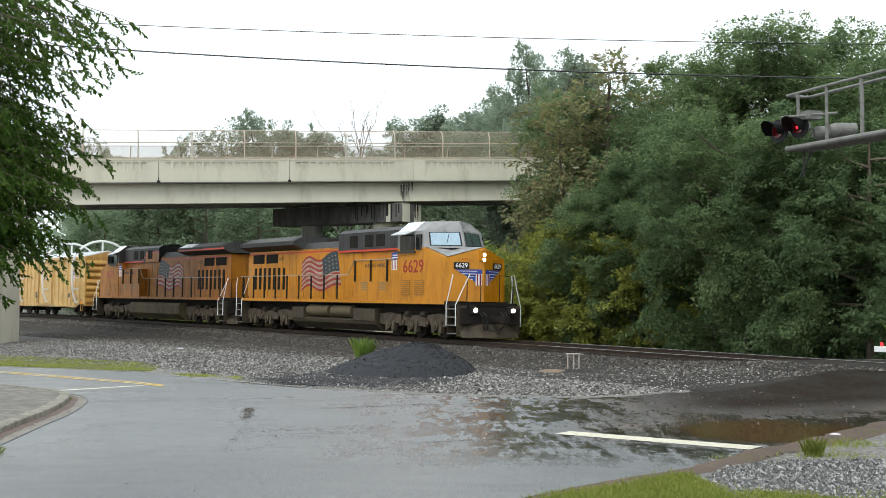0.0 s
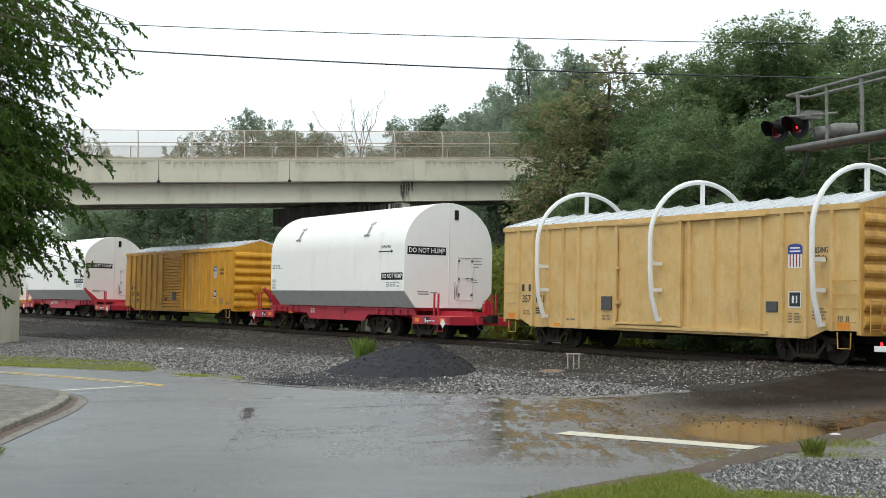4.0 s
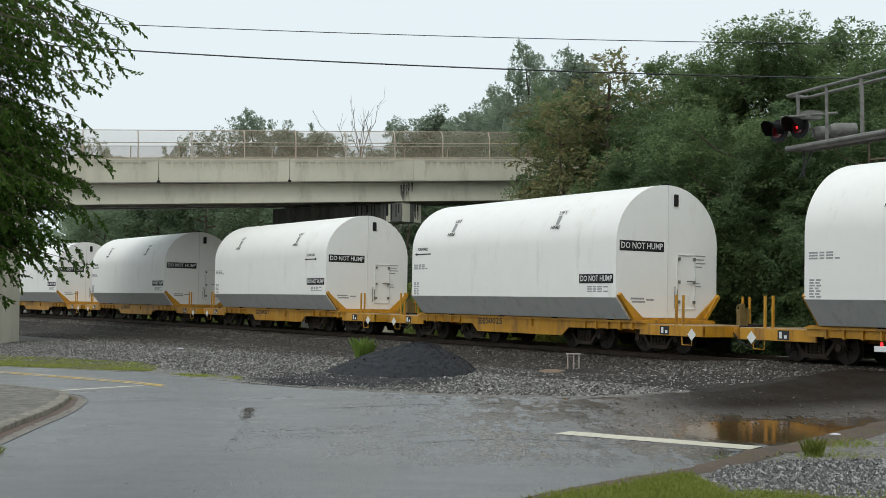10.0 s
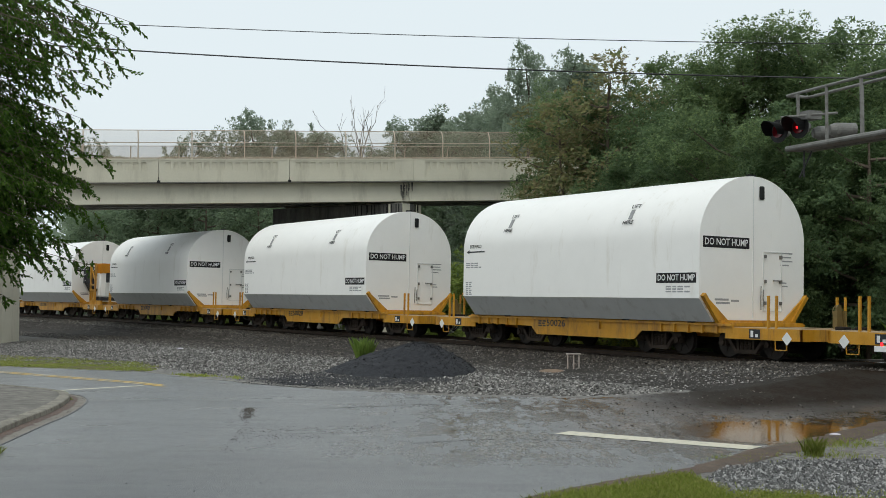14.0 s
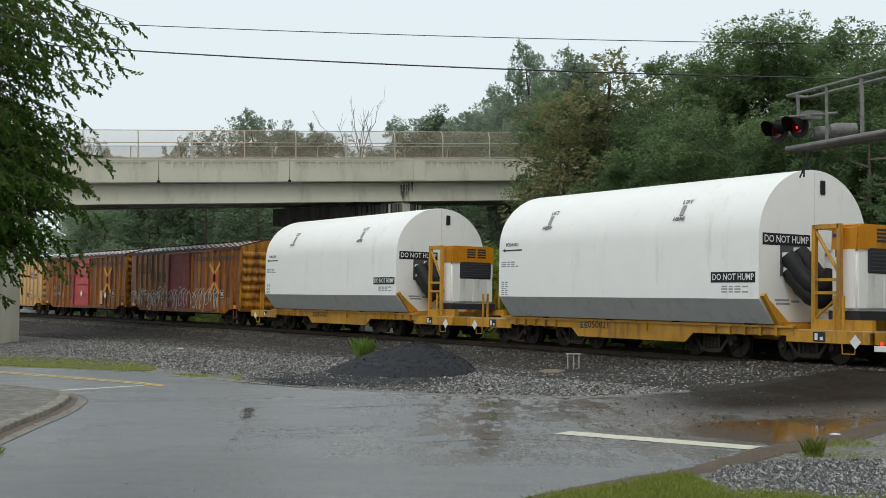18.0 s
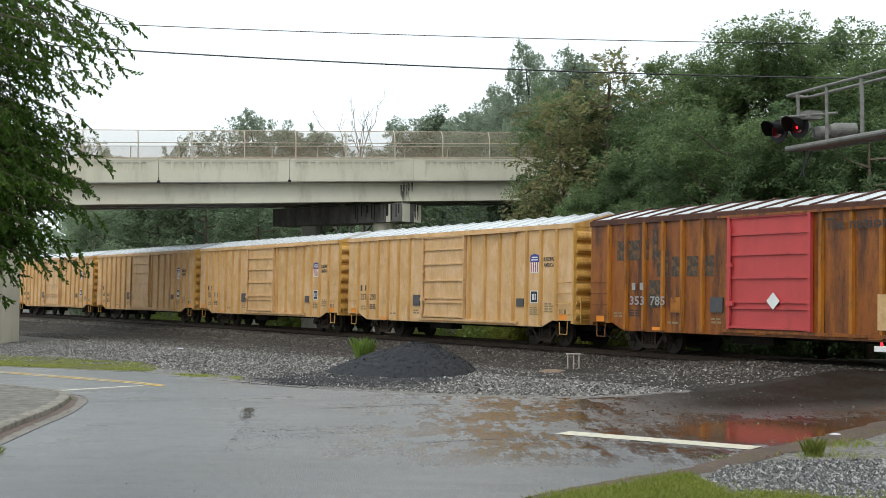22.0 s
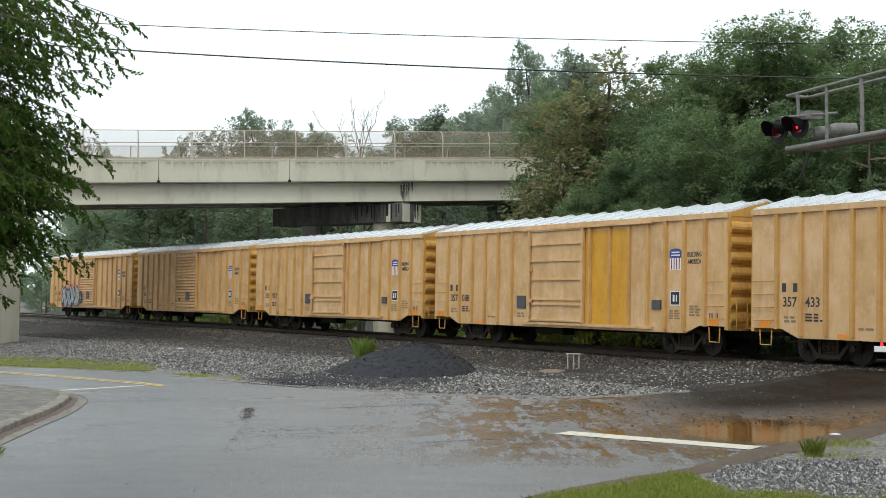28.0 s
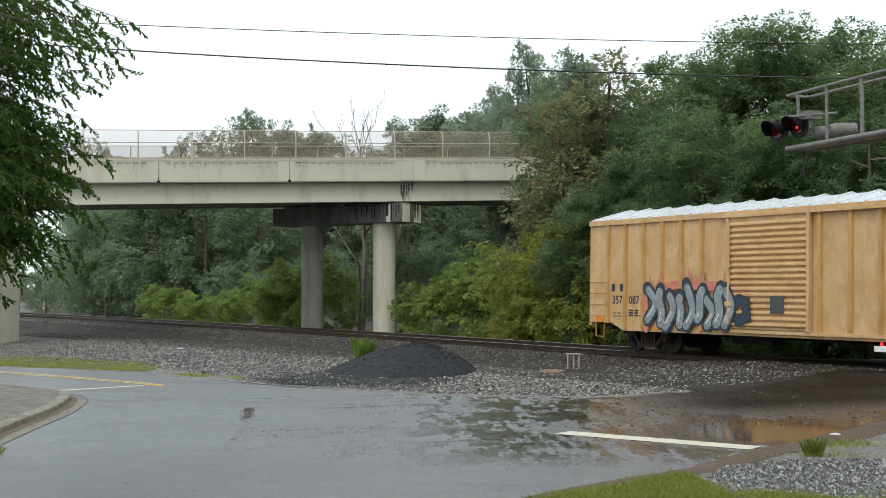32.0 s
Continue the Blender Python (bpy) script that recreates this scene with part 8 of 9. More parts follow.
for k_, name_ in ((0, "verge under the near grass"), (2, "strip of damp turf beside the road")):
    poly = GRASS[k_][2]
    xs_, ys_ = [p[0] for p in poly], [p[1] for p in poly]
    def on_turf(x, y, poly=poly):
        return inside(poly, (x + 0.18 * np.sin(y * 3.1) + 0.1 * np.sin(x * 7)).ravel(), (y + 0.2 * np.sin(x * 2.7) + 0.1 * np.sin(y * 6)).ravel())
    tagged(part("turf", sheet("turf", np.arange(min(xs_), max(xs_), 0.2), np.arange(max(6.0, min(ys_)), max(ys_), 0.2), 0.016, M["turf"], on_turf), None), "damp green-brown " + name_, "turf", kind="stuff")
for nm, lab, poly, n, h, cl in GRASS:
    x, y = scatter(rs, poly, n, cl)
    v, f = blades(rs, x, y, n, h, 1.1, 0.006 if y.mean() < 30 else 0.014)
    tagged(part(nm, mesh_np(nm, v, f, M["grass"]), M["grass"], None), lab, "grass", kind="stuff")


def tuft(name, label, x, y, r, n, h, width, material, category="plant", lean=0.8):
    rs_ = np.random.RandomState(int(abs(x * 100)) % 1000)
    a, d = rs_.uniform(0, math.tau, n), r * np.sqrt(rs_.uniform(0, 1, n))
    v, f = blades(rs_, x + np.cos(a) * d, y + np.sin(a) * d, n, h, lean, width)
    return tagged(part(name, mesh_np(name, v, f, material), material, None), label, category)


tuft("weed", "tall bright green weed clump on the ballast", -2.72, 42.6, 0.22, 420, 0.74, 0.006, M["weed"], lean=0.55)
tuft("weed", "tall pale grass clump beyond the track", *by_track(-24.6, -3.6), 0.35, 500, 1.15, 0.009, M["weed"])
tuft("weed", "tall pale grass clump beyond the track", *by_track(-19.4, -3.8), 0.3, 350, 1.0, 0.009, M["weed"])
tuft("weed", "small leafy weed at the muddy road edge", 5.5, 18.6, 0.15, 300, 0.26, 0.0018, M["grass"], lean=0.75)
tuft("weed", "small grass tuft at the kerb", -8.75, 28.6, 0.12, 60, 0.16, 0.012, M["weed"])


# stones: real pebbles, joined by the area they lie in
def stones(rs_, x, y, size, material, name, label, sink=0.35):
    n = len(x)
    base = np.array([(1, 0, -0.3), (0, 1, -0.3), (-1, 0, -0.3), (0, -1, -0.3), (0, 0, 0.8)], float)
    tri = np.array([(0, 1, 4), (1, 2, 4), (2, 3, 4), (3, 0, 4)])
    s = size * rs_.uniform(0.45, 1.2, n)
    q = rs_.normal(size=(n, 3, 3)) * 0.35 + np.eye(3)[None] * 0.8
    v = np.einsum("kj,nij->nki", base, q) * s[:, None, None]
    v += np.column_stack([x, y, gz(x, y) + s * (0.5 - sink)])[:, None, :]
    f = (tri[None] + (np.arange(n) * 5)[:, None, None]).reshape(-1, 3)
    return tagged(part(name, mesh_np(name, v.reshape(-1, 3), f, material), material, None), label, "gravel", kind="stuff")


def stone_mat(name, dark, mid, light):
    m = bpy.data.materials.new(name)
    m.use_nodes = True
    nt = m.node_tree
    b = nt.nodes["Principled BSDF"]
    g = nt.nodes.new("ShaderNodeNewGeometry")
    col = ramp(nt, g.outputs["Random Per Island"], [(0.0, dark), (0.6, mid), (1.0, light)])
    col = mix(nt, 0.3, col, ramp(nt, tex(nt, "noise", 30, 3, 0.6), [(0.3, dark), (0.7, mid)]))
    nt.links.new(col, b.inputs["Base Color"])
    b.inputs["Roughness"].default_value = 0.5
    b.inputs["Specular IOR Level"].default_value = 0.3
    return m


M["stone_grey"] = stone_mat("wet grey crushed stone", (0.022, 0.022, 0.022), (0.145, 0.143, 0.138), (0.58, 0.57, 0.55))
M["stone_pale"] = stone_mat("pale grey crushed stone", (0.016, 0.014, 0.012), (0.105, 0.098, 0.088), (0.66, 0.63, 0.59))
M["stone_black_brown"] = stone_mat("wet dark debris", (0.012, 0.011, 0.009), (0.03, 0.027, 0.02), (0.08, 0.07, 0.05))
M["stone_brown"] = stone_mat("wet brown leaf litter", (0.02, 0.016, 0.012), (0.06, 0.048, 0.034), (0.14, 0.115, 0.085))
M["stone_dark"] = stone_mat("dark oily ballast stone", (0.010, 0.008, 0.006), (0.048, 0.040, 0.032), (0.28, 0.25, 0.215))
x, y = scatter(rs, [(3.45, 14.0), (3.4, 16.3), (3.9, 17.4), (4.7, 18.0), (6.4, 18.15), (9.5, 18.3), (9.5, 12)], 38000)
stones(rs, x, y, 0.032, M["stone_grey"], "gravel", "grey crushed stone beside the road edge")
# ballast shoulder and the gravel yard
s_, w_ = rs.uniform(-120, -19, 92000), rs.uniform(1.0, 8.4, 92000)
a_ = TH + CURVE * s_
R_ = 1 / CURVE - w_
bx, by = CX - np.cos(a_) * R_, CY + np.sin(a_) * R_
keep_ = (rs.uniform(0, 1, len(bx)) < np.clip(1.5 - by / 110, 0.25, 1)) & ~on_road(bx, by) & (w_ < 4.6 + 4.0 * np.clip((by - 37) / 11, 0, 1) + rs.uniform(-0.8, 0.8, len(bx)))
stones(rs, bx[keep_], by[keep_], 0.05, M["stone_dark"], "ballast", "dark oily stone ballast along the track")
YARD = [(-24, 52), (-14, 44), (-9, 39), (-5.2, 34.2), (-2.4, 31), (0.2, 29.4), (3, 28.8), (5.4, 29.2), (7.6, 30), (9.2, 31), (6, 36), (0, 46), (-6, 56), (-16, 66), (-30, 66)]
x, y = scatter(rs, YARD, 210000)
s2, w2 = track_sw(x, y)
k = (w2 > 3.3 + 3.9 * np.clip((y - 36.5) / 11, 0, 1) + rs.uniform(-1.0, 1.0, len(x))) & ~on_road(x, y)
stones(rs, x[k], y[k], 0.042, M["stone_pale"], "gravel", "pale crushed stone between road and track")
x, y = scatter(rs, [(-3.7, 22.8), (-3.3, 23.0), (-2.1, 21.6), (-1.8, 20.2), (-2.6, 19.6), (-3.35, 18.4), (-3.5, 18.5)], 500)
x2_, y2_ = scatter(rs, [(-3.5, 22.4), (-1.0, 22.6), (-0.9, 21.8), (-2.2, 20.6), (-3.4, 20.6)], 900)
x, y = np.concatenate([x, x2_]), np.concatenate([y, y2_])
stones(rs, x, y, 0.013, M["stone_dark"], "road_grit", "loose dark grit on the asphalt", -0.4)
u_ = rs.uniform(0, 1, 900) ** 0.8
x, y = -3.62 + 0.33 * u_ + rs.normal(scale=0.02, size=900) * (1.4 - 0.8 * u_), 23.3 - 4.7 * u_ + rs.normal(scale=0.12, size=900)
k_ = rs.uniform(0, 1, 900) < 0.35 + 0.3 * np.sin(y * 5)
stones(rs, x[k_] + rs.normal(scale=0.03, size=k_.sum()), y[k_], 0.011, M["stone_dark"], "road_grit", "trail of dark grit along a crack", -0.4)
g_ = rs.randint(0, 4, 800)
x = np.array([-3.98, -3.90, -3.84, -3.74])[g_] + rs.normal(scale=0.05, size=800)
y = np.array([25.5, 25.2, 24.6, 24.0])[g_] + rs.normal(scale=0.26, size=800)
stones(rs, x, y, 0.014, M["stone_brown"], "debris", "clot of dark wet debris in a pothole", -0.4)
x, y = scatter(rs, [(-9, 12), (6, 14), (4, 19), (6, 26), (0, 28.5), (-7, 30)], 1700)
stones(rs, x, y, 0.012, M["stone_dark"], "road_grit", "scattered grit on the wet asphalt", -0.4)
x, y = scatter(rs, [(2, 22), (7.5, 22.5), (9, 25), (7, 29), (3, 28)], 900)
stones(rs, x, y, 0.022, M["stone_dark"], "road_grit", "muddy grit washed over the asphalt", -0.3)

# dark ballast bed under the stones
bm = bmesh.new()
prev = None
for s in np.arange(-190, -21.5, 1.5):
    row = []
    for w in (7.0, 5.3, 4.2, 3.1, 2.0, 1.0, 0.0, -1.0, -2.0, -3.4):
        p = track(s, w, 0)
        row.append(bm.verts.new((p.x, p.y, gz1(p.x, p.y) + 0.012)))
    if prev:
        for i in range(9):
            bm.faces.new((prev[i], prev[i + 1], row[i + 1], row[i]))
    prev = row
bmesh.ops.recalc_face_normals(bm, faces=bm.faces)
tagged(part("ballast_bed", bm, mat("dark ballast bed", (0.024, 0.020, 0.016), 0.8, 0, 0.35, 1.2, 22, (0.05, 0.042, 0.035), 0.4, False, 0.6, 0.04, coord="Object", spec=0.25), None), "dark oily ballast bed under the rails", "ballast", kind="structure")

# sleepers
tie = boxes((-0.115, 0.115, -1.3, 1.3, -0.19, -0.168))
tie_mesh = None
for s in np.arange(-112, -20.5, 0.53):
    if tie_mesh is None:
        ob = part("sleeper", tie, M["tie"], railway)
        tie_mesh = ob.data
    else:
        ob = part("sleeper", tie_mesh, M["tie"], railway)
    ob.matrix_basis = on_track(s, 1.0)

# heap of asphalt millings
def heap():
    rs_ = np.random.RandomState(8)
    n, rings = 110, 34
    v = [(0, 0, 0.86)]
    for r_ in range(1, rings + 1):
        u = r_ / rings
        for k in range(n):
            a = k * math.tau / n
            ex = 2.27 - 0.68 * math.cos(a) + 0.12 * math.sin(3 * a)
            ey = 2.7 + 0.25 * math.sin(2 * a)
            q = (math.cos(a) * u, math.sin(a) * u)
            z = 0.86 * (1 - u ** 1.45) + 0.09 * math.sin(a * 3 + 4 * u) * u * (1 - u) + 0.09 * noise.noise((q[0] * 5, q[1] * 6, 1.0)) * (1 - u) ** 0.4 + 0.03 * noise.noise((q[0] * 17, q[1] * 17, 4.0)) + 0.012 * rs_.normal() * (1 - u)
            v.append((ex * u * math.cos(a), ey * u * math.sin(a), max(-0.02, z)))
    me = bpy.data.meshes.new("heap")
    tri = [(0, 1 + k, 1 + (k + 1) % n) for k in range(n)]
    quads = [(1 + (r_ - 1) * n + k, 1 + r_ * n + k, 1 + r_ * n + (k + 1) % n, 1 + (r_ - 1) * n + (k + 1) % n) for r_ in range(1, rings) for k in range(n)]
    me.from_pydata(v, [], tri + quads)
    me.materials.append(M["millings"])
    for p in me.polygons:
        p.use_smooth = True
    return me


M["millings"] = mat("black asphalt millings", (0.013, 0.014, 0.018), 0.9, 0, 0.4, 3.0, 45, (0.035, 0.036, 0.04), 0.4, False, 0.7, 0.03)
hp = part("millings_mound", heap(), None, None)
hp.location = (-0.62, 37.2, -0.45)
tagged(hp, "black heap of asphalt millings on the gravel", "heap")
sp = bmesh.new()
edge_ = [(2.2 * math.cos(a) * (1 + 0.22 * math.sin(3 * a) + 0.12 * math.sin(7 * a + 1) + 0.06 * math.sin(19 * a)), 2.0 * math.sin(a) * (1 + 0.25 * math.cos(2 * a) + 0.12 * math.sin(9 * a) + 0.06 * math.sin(23 * a))) for a in np.linspace(0, math.tau, 140)[:-1]]
extrude(sp, edge_, "z", 0.0, 0.016)
hs = part("spilled_millings", sp, M["millings"], None)
hs.location = (-2.5, 33.6, -0.45)
tagged(hs, "thin spread of black millings at the road edge", "millings", kind="stuff")
M["stone_black"] = stone_mat("black asphalt crumbs", (0.01, 0.01, 0.012), (0.025, 0.026, 0.03), (0.07, 0.072, 0.08))
a_, r_ = rs.uniform(0, math.tau, 9000), np.sqrt(rs.uniform(0, 1, 9000)) * rs.uniform(0.8, 1.25, 9000)
x, y = -2.4 + 2.6 * np.cos(a_) * r_, 34.1 + 2.6 * np.sin(a_) * r_
stones(rs, x, y, 0.02, M["stone_black"], "millings_crumb", "black crumbs of asphalt round the heap", -0.6)
mv_ = np.array([tuple(v_.co) for v_ in hp.data.vertices])
pick_ = rs.randint(0, len(mv_), 5200)
cx_, cy_, cz_ = mv_[pick_, 0] + rs.normal(scale=0.05, size=5200), mv_[pick_, 1] + rs.normal(scale=0.05, size=5200), mv_[pick_, 2]
q_ = rs.normal(size=(5200, 4, 3)) * 0.013 * rs.uniform(0.5, 1.6, 5200)[:, None, None] + np.column_stack([cx_, cy_, cz_])[:, None, :]
part("lump", mesh_np("lump", q_.reshape(-1, 3), np.array([(0, 1, 2), (0, 2, 3), (0, 3, 1), (1, 3, 2)])[None].repeat(5200, 0).reshape(-1, 3) + np.repeat(np.arange(5200) * 4, 4)[:, None], M["stone_black"]), None, hp, "loose black lumps")
# brown soil along the broken road edge
soil = [(1.0, 14.75), (1.9, 15.75), (2.55, 16.35), (3.35, 17.1), (4.1, 18.1), (4.8, 19.1), (5.5, 19.75), (6.6, 21.1), (8.1, 22.9), (10, 23.4)]
bm = bmesh.new()
rows_ = []
rso = random.Random(17)
for i in range(len(soil) - 1):
    for k in range(6):
        t_ = k / 6
        x_, y_ = soil[i][0] + (soil[i + 1][0] - soil[i][0]) * t_, soil[i][1] + (soil[i + 1][1] - soil[i][1]) * t_
        w_ = 0.10 + 0.03 * x_
        rows_.append([bm.verts.new((x_ - w_ * 0.4 + rso.uniform(-0.05, 0.05), y_ + w_ * 0.6 + rso.uniform(-0.08, 0.08), gz1(x_, y_) + 0.004)), bm.verts.new((x_, y_, gz1(x_, y_) + 0.035)), bm.verts.new((x_ + w_ + rso.uniform(-0.05, 0.05), y_ - w_ * 1.6 + rso.uniform(-0.1, 0.1), gz1(x_, y_) + 0.006))])
for r0, r1 in zip(rows_, rows_[1:]):
    for i in range(2):
        bm.faces.new((r0[i], r0[i + 1], r1[i + 1], r1[i]))
bmesh.ops.recalc_face_normals(bm, faces=bm.faces)
M["soil"] = mat("wet brown soil", (0.085, 0.052, 0.030), 0.65, 0, 0.4, 2.5, 30, (0.03, 0.021, 0.014), 0.5, False, 0.5, 0.02)
tagged(part("soil_edge", bm, M["soil"], None), "wet brown soil along the broken road edge", "soil", kind="stuff")


# painted lines
def stripe(name, label, pts, width, material):
    bm = bmesh.new()
    rows = []
    n = len(pts)
    for i, (x, y) in enumerate(pts):
        a, b = pts[max(0, i - 1)], pts[min(n - 1, i + 1)]
        d = Vector((b[0] - a[0], b[1] - a[1], 0)).normalized()
        o = Vector((-d.y, d.x, 0)) * width / 2
        z = gz1(x, y) + 0.018
        rows.append((bm.verts.new((x - o.x, y - o.y, z)), bm.verts.new((x + o.x, y + o.y, z))))
    for a, b in zip(rows, rows[1:]):
        bm.faces.new((a[0], b[0], b[1], a[1]))
    bmesh.ops.recalc_face_normals(bm, faces=bm.faces)
    ob = part(name, bm, material, None)
    return tagged(ob, label, "road marking")


def worn_paint(name, colour, amount):
    m = bpy.data.materials.new(name)
    m.use_nodes = True
    nt = m.node_tree
    b = nt.nodes["Principled BSDF"]
    f = ramp(nt, tex(nt, "noise", 9, 6, 0.75), [(amount - 0.06, (0, 0, 0)), (amount + 0.06, (1, 1, 1))])
    worn = ramp(nt, tex(nt, "noise", 1.3, 4, 0.7), [(0.48, (0, 0, 0)), (0.6, (0.75, 0.75, 0.75))])
    colour = mix(nt, worn, colour, (0.66, 0.60, 0.47))
    nt.links.new(mix(nt, f, (0.11, 0.112, 0.115), colour), b.inputs["Base Color"])
    b.inputs["Roughness"].default_value = 0.45
    return m


M["line_yellow"] = worn_paint("worn yellow road paint", (0.62, 0.40, 0.06), 0.40)
M["line_white"] = worn_paint("worn white road paint", (0.60, 0.56, 0.44), 0.38)


def lerp_pts(a, b, n=8):
    return [(a[0] + (b[0] - a[0]) * i / n, a[1] + (b[1] - a[1]) * i / n) for i in range(n + 1)]


stripe("yellow_line", "worn double yellow centre line, far stripe", lerp_pts((-24, 49.5), (-13.93, 39.1)) + lerp_pts((-13.3, 38.5), (-7.16, 31.95)), 0.13, M["line_yellow"])
stripe("yellow_line", "worn double yellow centre line, near stripe", lerp_pts((-24, 49.1), (-13.9, 38.75)) + lerp_pts((-13.2, 38.05), (-7.0, 31.5)), 0.13, M["line_yellow"])
stripe("white_line", "thin white stop line across the side road", lerp_pts((-9.6, 30.45), (-7.6, 31.7)), 0.22, M["line_white"])
stripe("stop_line", "broad worn white stop line on wet asphalt", lerp_pts((2.04, 21.45), (4.84, 19.37), 12), 0.50, M["line_white"])
M["edge_pale"] = mat("pale worn road edge", (0.30, 0.28, 0.24), 0.8, 0, 0.4, 3, 30, (0.10, 0.09, 0.075), 0.6, False, 0.3)
stripe("road_edge", "thin pale broken edge of the asphalt", lerp_pts((-20, 46.45), (-14.9, 42.05), 5)[:-1] + lerp_pts((-14.9, 42.05), (-8.8, 37.15), 8)[:-1] + lerp_pts((-8.8, 37.15), (-7.2, 34.95), 3)[:-1] + lerp_pts((-7.2, 34.95), (-3.2, 31.0), 6), 0.13, M["edge_pale"])
# cracks and patches
M["crack"] = mat("tar-dark crack", (0.02, 0.02, 0.022), 0.35, 0, 0.3, 8, 50)


def crack(pts, w, label="dark wandering crack in the asphalt"):
    rnd = random.Random(int(abs(pts[0][0] * 37)))
    out = []
    for a, b in zip(pts, pts[1:]):
        for i in range(8):
            t = i / 8
            out.append((a[0] + (b[0] - a[0]) * t + rnd.uniform(-0.05, 0.05), a[1] + (b[1] - a[1]) * t + rnd.uniform(-0.06, 0.06)))
    return stripe("crack", label, out, w, M["crack"])


crack([(-2.7, 25.6), (-0.6, 26.6), (1.6, 27.0)], 0.05)
crack([(-9.5, 26.8), (-6, 27.6), (-3.5, 26.9)], 0.03)
crack([(-0.5, 20.0), (1.0, 20.6), (2.4, 20.2)], 0.04)
# kerb, gutter and pavement at the corner
KERB = [(-6.5, 14.0), (-6.72, 17.0), (-6.93, 19.0), (-7.06, 20.6), (-7.22, 22.6), (-7.36, 24.7), (-7.72, 27.0), (-8.2, 28.5), (-8.95, 29.6), (-10.0, 30.75), (-12, 32.7), (-16, 36.2), (-22, 41)]


def ribbon(pts, offs):
    bm = bmesh.new()
    rows = []
    n = len(pts)
    for i, p in enumerate(pts):
        a, b = pts[max(0, i - 1)], pts[min(n - 1, i + 1)]
        d = Vector((b[0] - a[0], b[1] - a[1], 0)).normalized()
        o = Vector((-d.y, d.x, 0))
        z = gz1(*p)
        rows.append([bm.verts.new((p[0] + o.x * u, p[1] + o.y * u, z + h)) for u, h in offs])
    m = len(offs)
    for a, b in zip(rows, rows[1:]):
        for i in range(m):
            bm.faces.new((a[i], a[(i + 1) % m], b[(i + 1) % m], b[i]))
    bmesh.ops.recalc_face_normals(bm, faces=bm.faces)
    return bm


def spline(pts, n=5):
    out = []
    for i in range(len(pts) - 1):
        p0, p1, p2, p3 = pts[max(0, i - 1)], pts[i], pts[i + 1], pts[min(len(pts) - 1, i + 2)]
        for k in range(n):
            t = k / n
            out.append(tuple(0.5 * (2 * p1[j] + (p2[j] - p0[j]) * t + (2 * p0[j] - 5 * p1[j] + 4 * p2[j] - p3[j]) * t * t + (3 * p1[j] - p0[j] - 3 * p2[j] + p3[j]) * t ** 3) for j in (0, 1)))
    return out + [pts[-1]]


KP = spline(KERB)
M["kerb"] = mat("grimy kerb concrete", (0.23, 0.21, 0.17), 0.8, 0, 0.4, 2.5, 25, (0.07, 0.058, 0.04), 0.6, False, 0.3)
M["gutter"] = mat("stained gutter concrete", (0.20, 0.18, 0.15), 0.7, 0, 0.3, 2.0, 25, (0.10, 0.07, 0.05), 0.5, False, 0.2)
M["paving"] = mat("damp stained paving", (0.175, 0.16, 0.135), 0.75, 0, 0.45, 2.2, 12, (0.045, 0.038, 0.03), 0.8, False, 0.2)
kerb = thing("kerb", "worn concrete kerb round the road corner", "kerb", kind="structure")
for i in range(0, len(KP) - 5, 5):
    part("kerb_stone", ribbon(KP[i:i + 6], ((0.33, -0.05), (0.35, 0.13), (0.38, 0.15), (0.57, 0.155), (0.57, -0.05))), M["kerb"], kerb)
gut = part("gutter", ribbon(KP, ((0.0, 0.016), (0.05, 0.02), (0.35, 0.03), (0.35, 0.0), (0.0, 0.0))), M["gutter"], None)
tagged(gut, "muddy concrete gutter along the kerb", "gutter", kind="structure")
M["mud"] = mat("wet red-brown mud and leaf litter", (0.11, 0.062, 0.04), 0.6, 0, 0.5, 4, 40, (0.03, 0.022, 0.016), 0.6, False, 0.6, 0.02)
rk_ = random.Random(41)
mud_ = bmesh.new()
rows_ = []
for i in range(8, len(KP) - 12):
    a_, b_ = Vector((*KP[i], 0)), Vector((*KP[i + 1], 0))
    o_ = Vector((a_.y - b_.y, b_.x - a_.x, 0)).normalized()
    for t_ in (0.0, 0.2, 0.4, 0.6, 0.8):
        p_ = a_.lerp(b_, t_)
        z_ = gz1(p_.x, p_.y)
        lo_ = 0.19 + rk_.uniform(-0.05, 0.04)
        rows_.append([mud_.verts.new((p_.x + o_.x * u, p_.y + o_.y * u, z_ + h)) for u, h in ((lo_, 0.028), (0.26, 0.045), (0.345, 0.05))])
for r0, r1 in zip(rows_, rows_[1:]):
    for i in range(2):
        mud_.faces.new((r0[i], r0[i + 1], r1[i + 1], r1[i]))
bmesh.ops.recalc_face_normals(mud_, faces=mud_.faces)
tagged(part("gutter_mud", mud_, M["mud"], None), "wet red-brown mud and litter in the gutter", "mud", kind="stuff")
edge_line = part("gutter_joint", ribbon(KP, ((-0.035, 0.013), (-0.035, 0.021), (0.0, 0.021), (0.0, 0.013))), M["crack"], gut, "dark joint at the asphalt edge")
pv = part("pavement", ribbon(KP, ((0.575, 0.0), (0.575, 0.148), (2.8, 0.16), (6.0, 0.17), (6.0, 0.0))), M["paving"], None)
tagged(pv, "damp stained concrete pavement at the corner", "pavement", kind="structure")

kx_, ky_ = [], []
for _ in range(420):
    i = rk_.randrange(10, len(KP) - 14)
    u = abs(rk_.gauss(0.12, 0.14))
    kx_.append(KP[i][0] - u + rk_.gauss(0, 0.05))
    ky_.append(KP[i][1] + rk_.uniform(-0.3, 0.3))
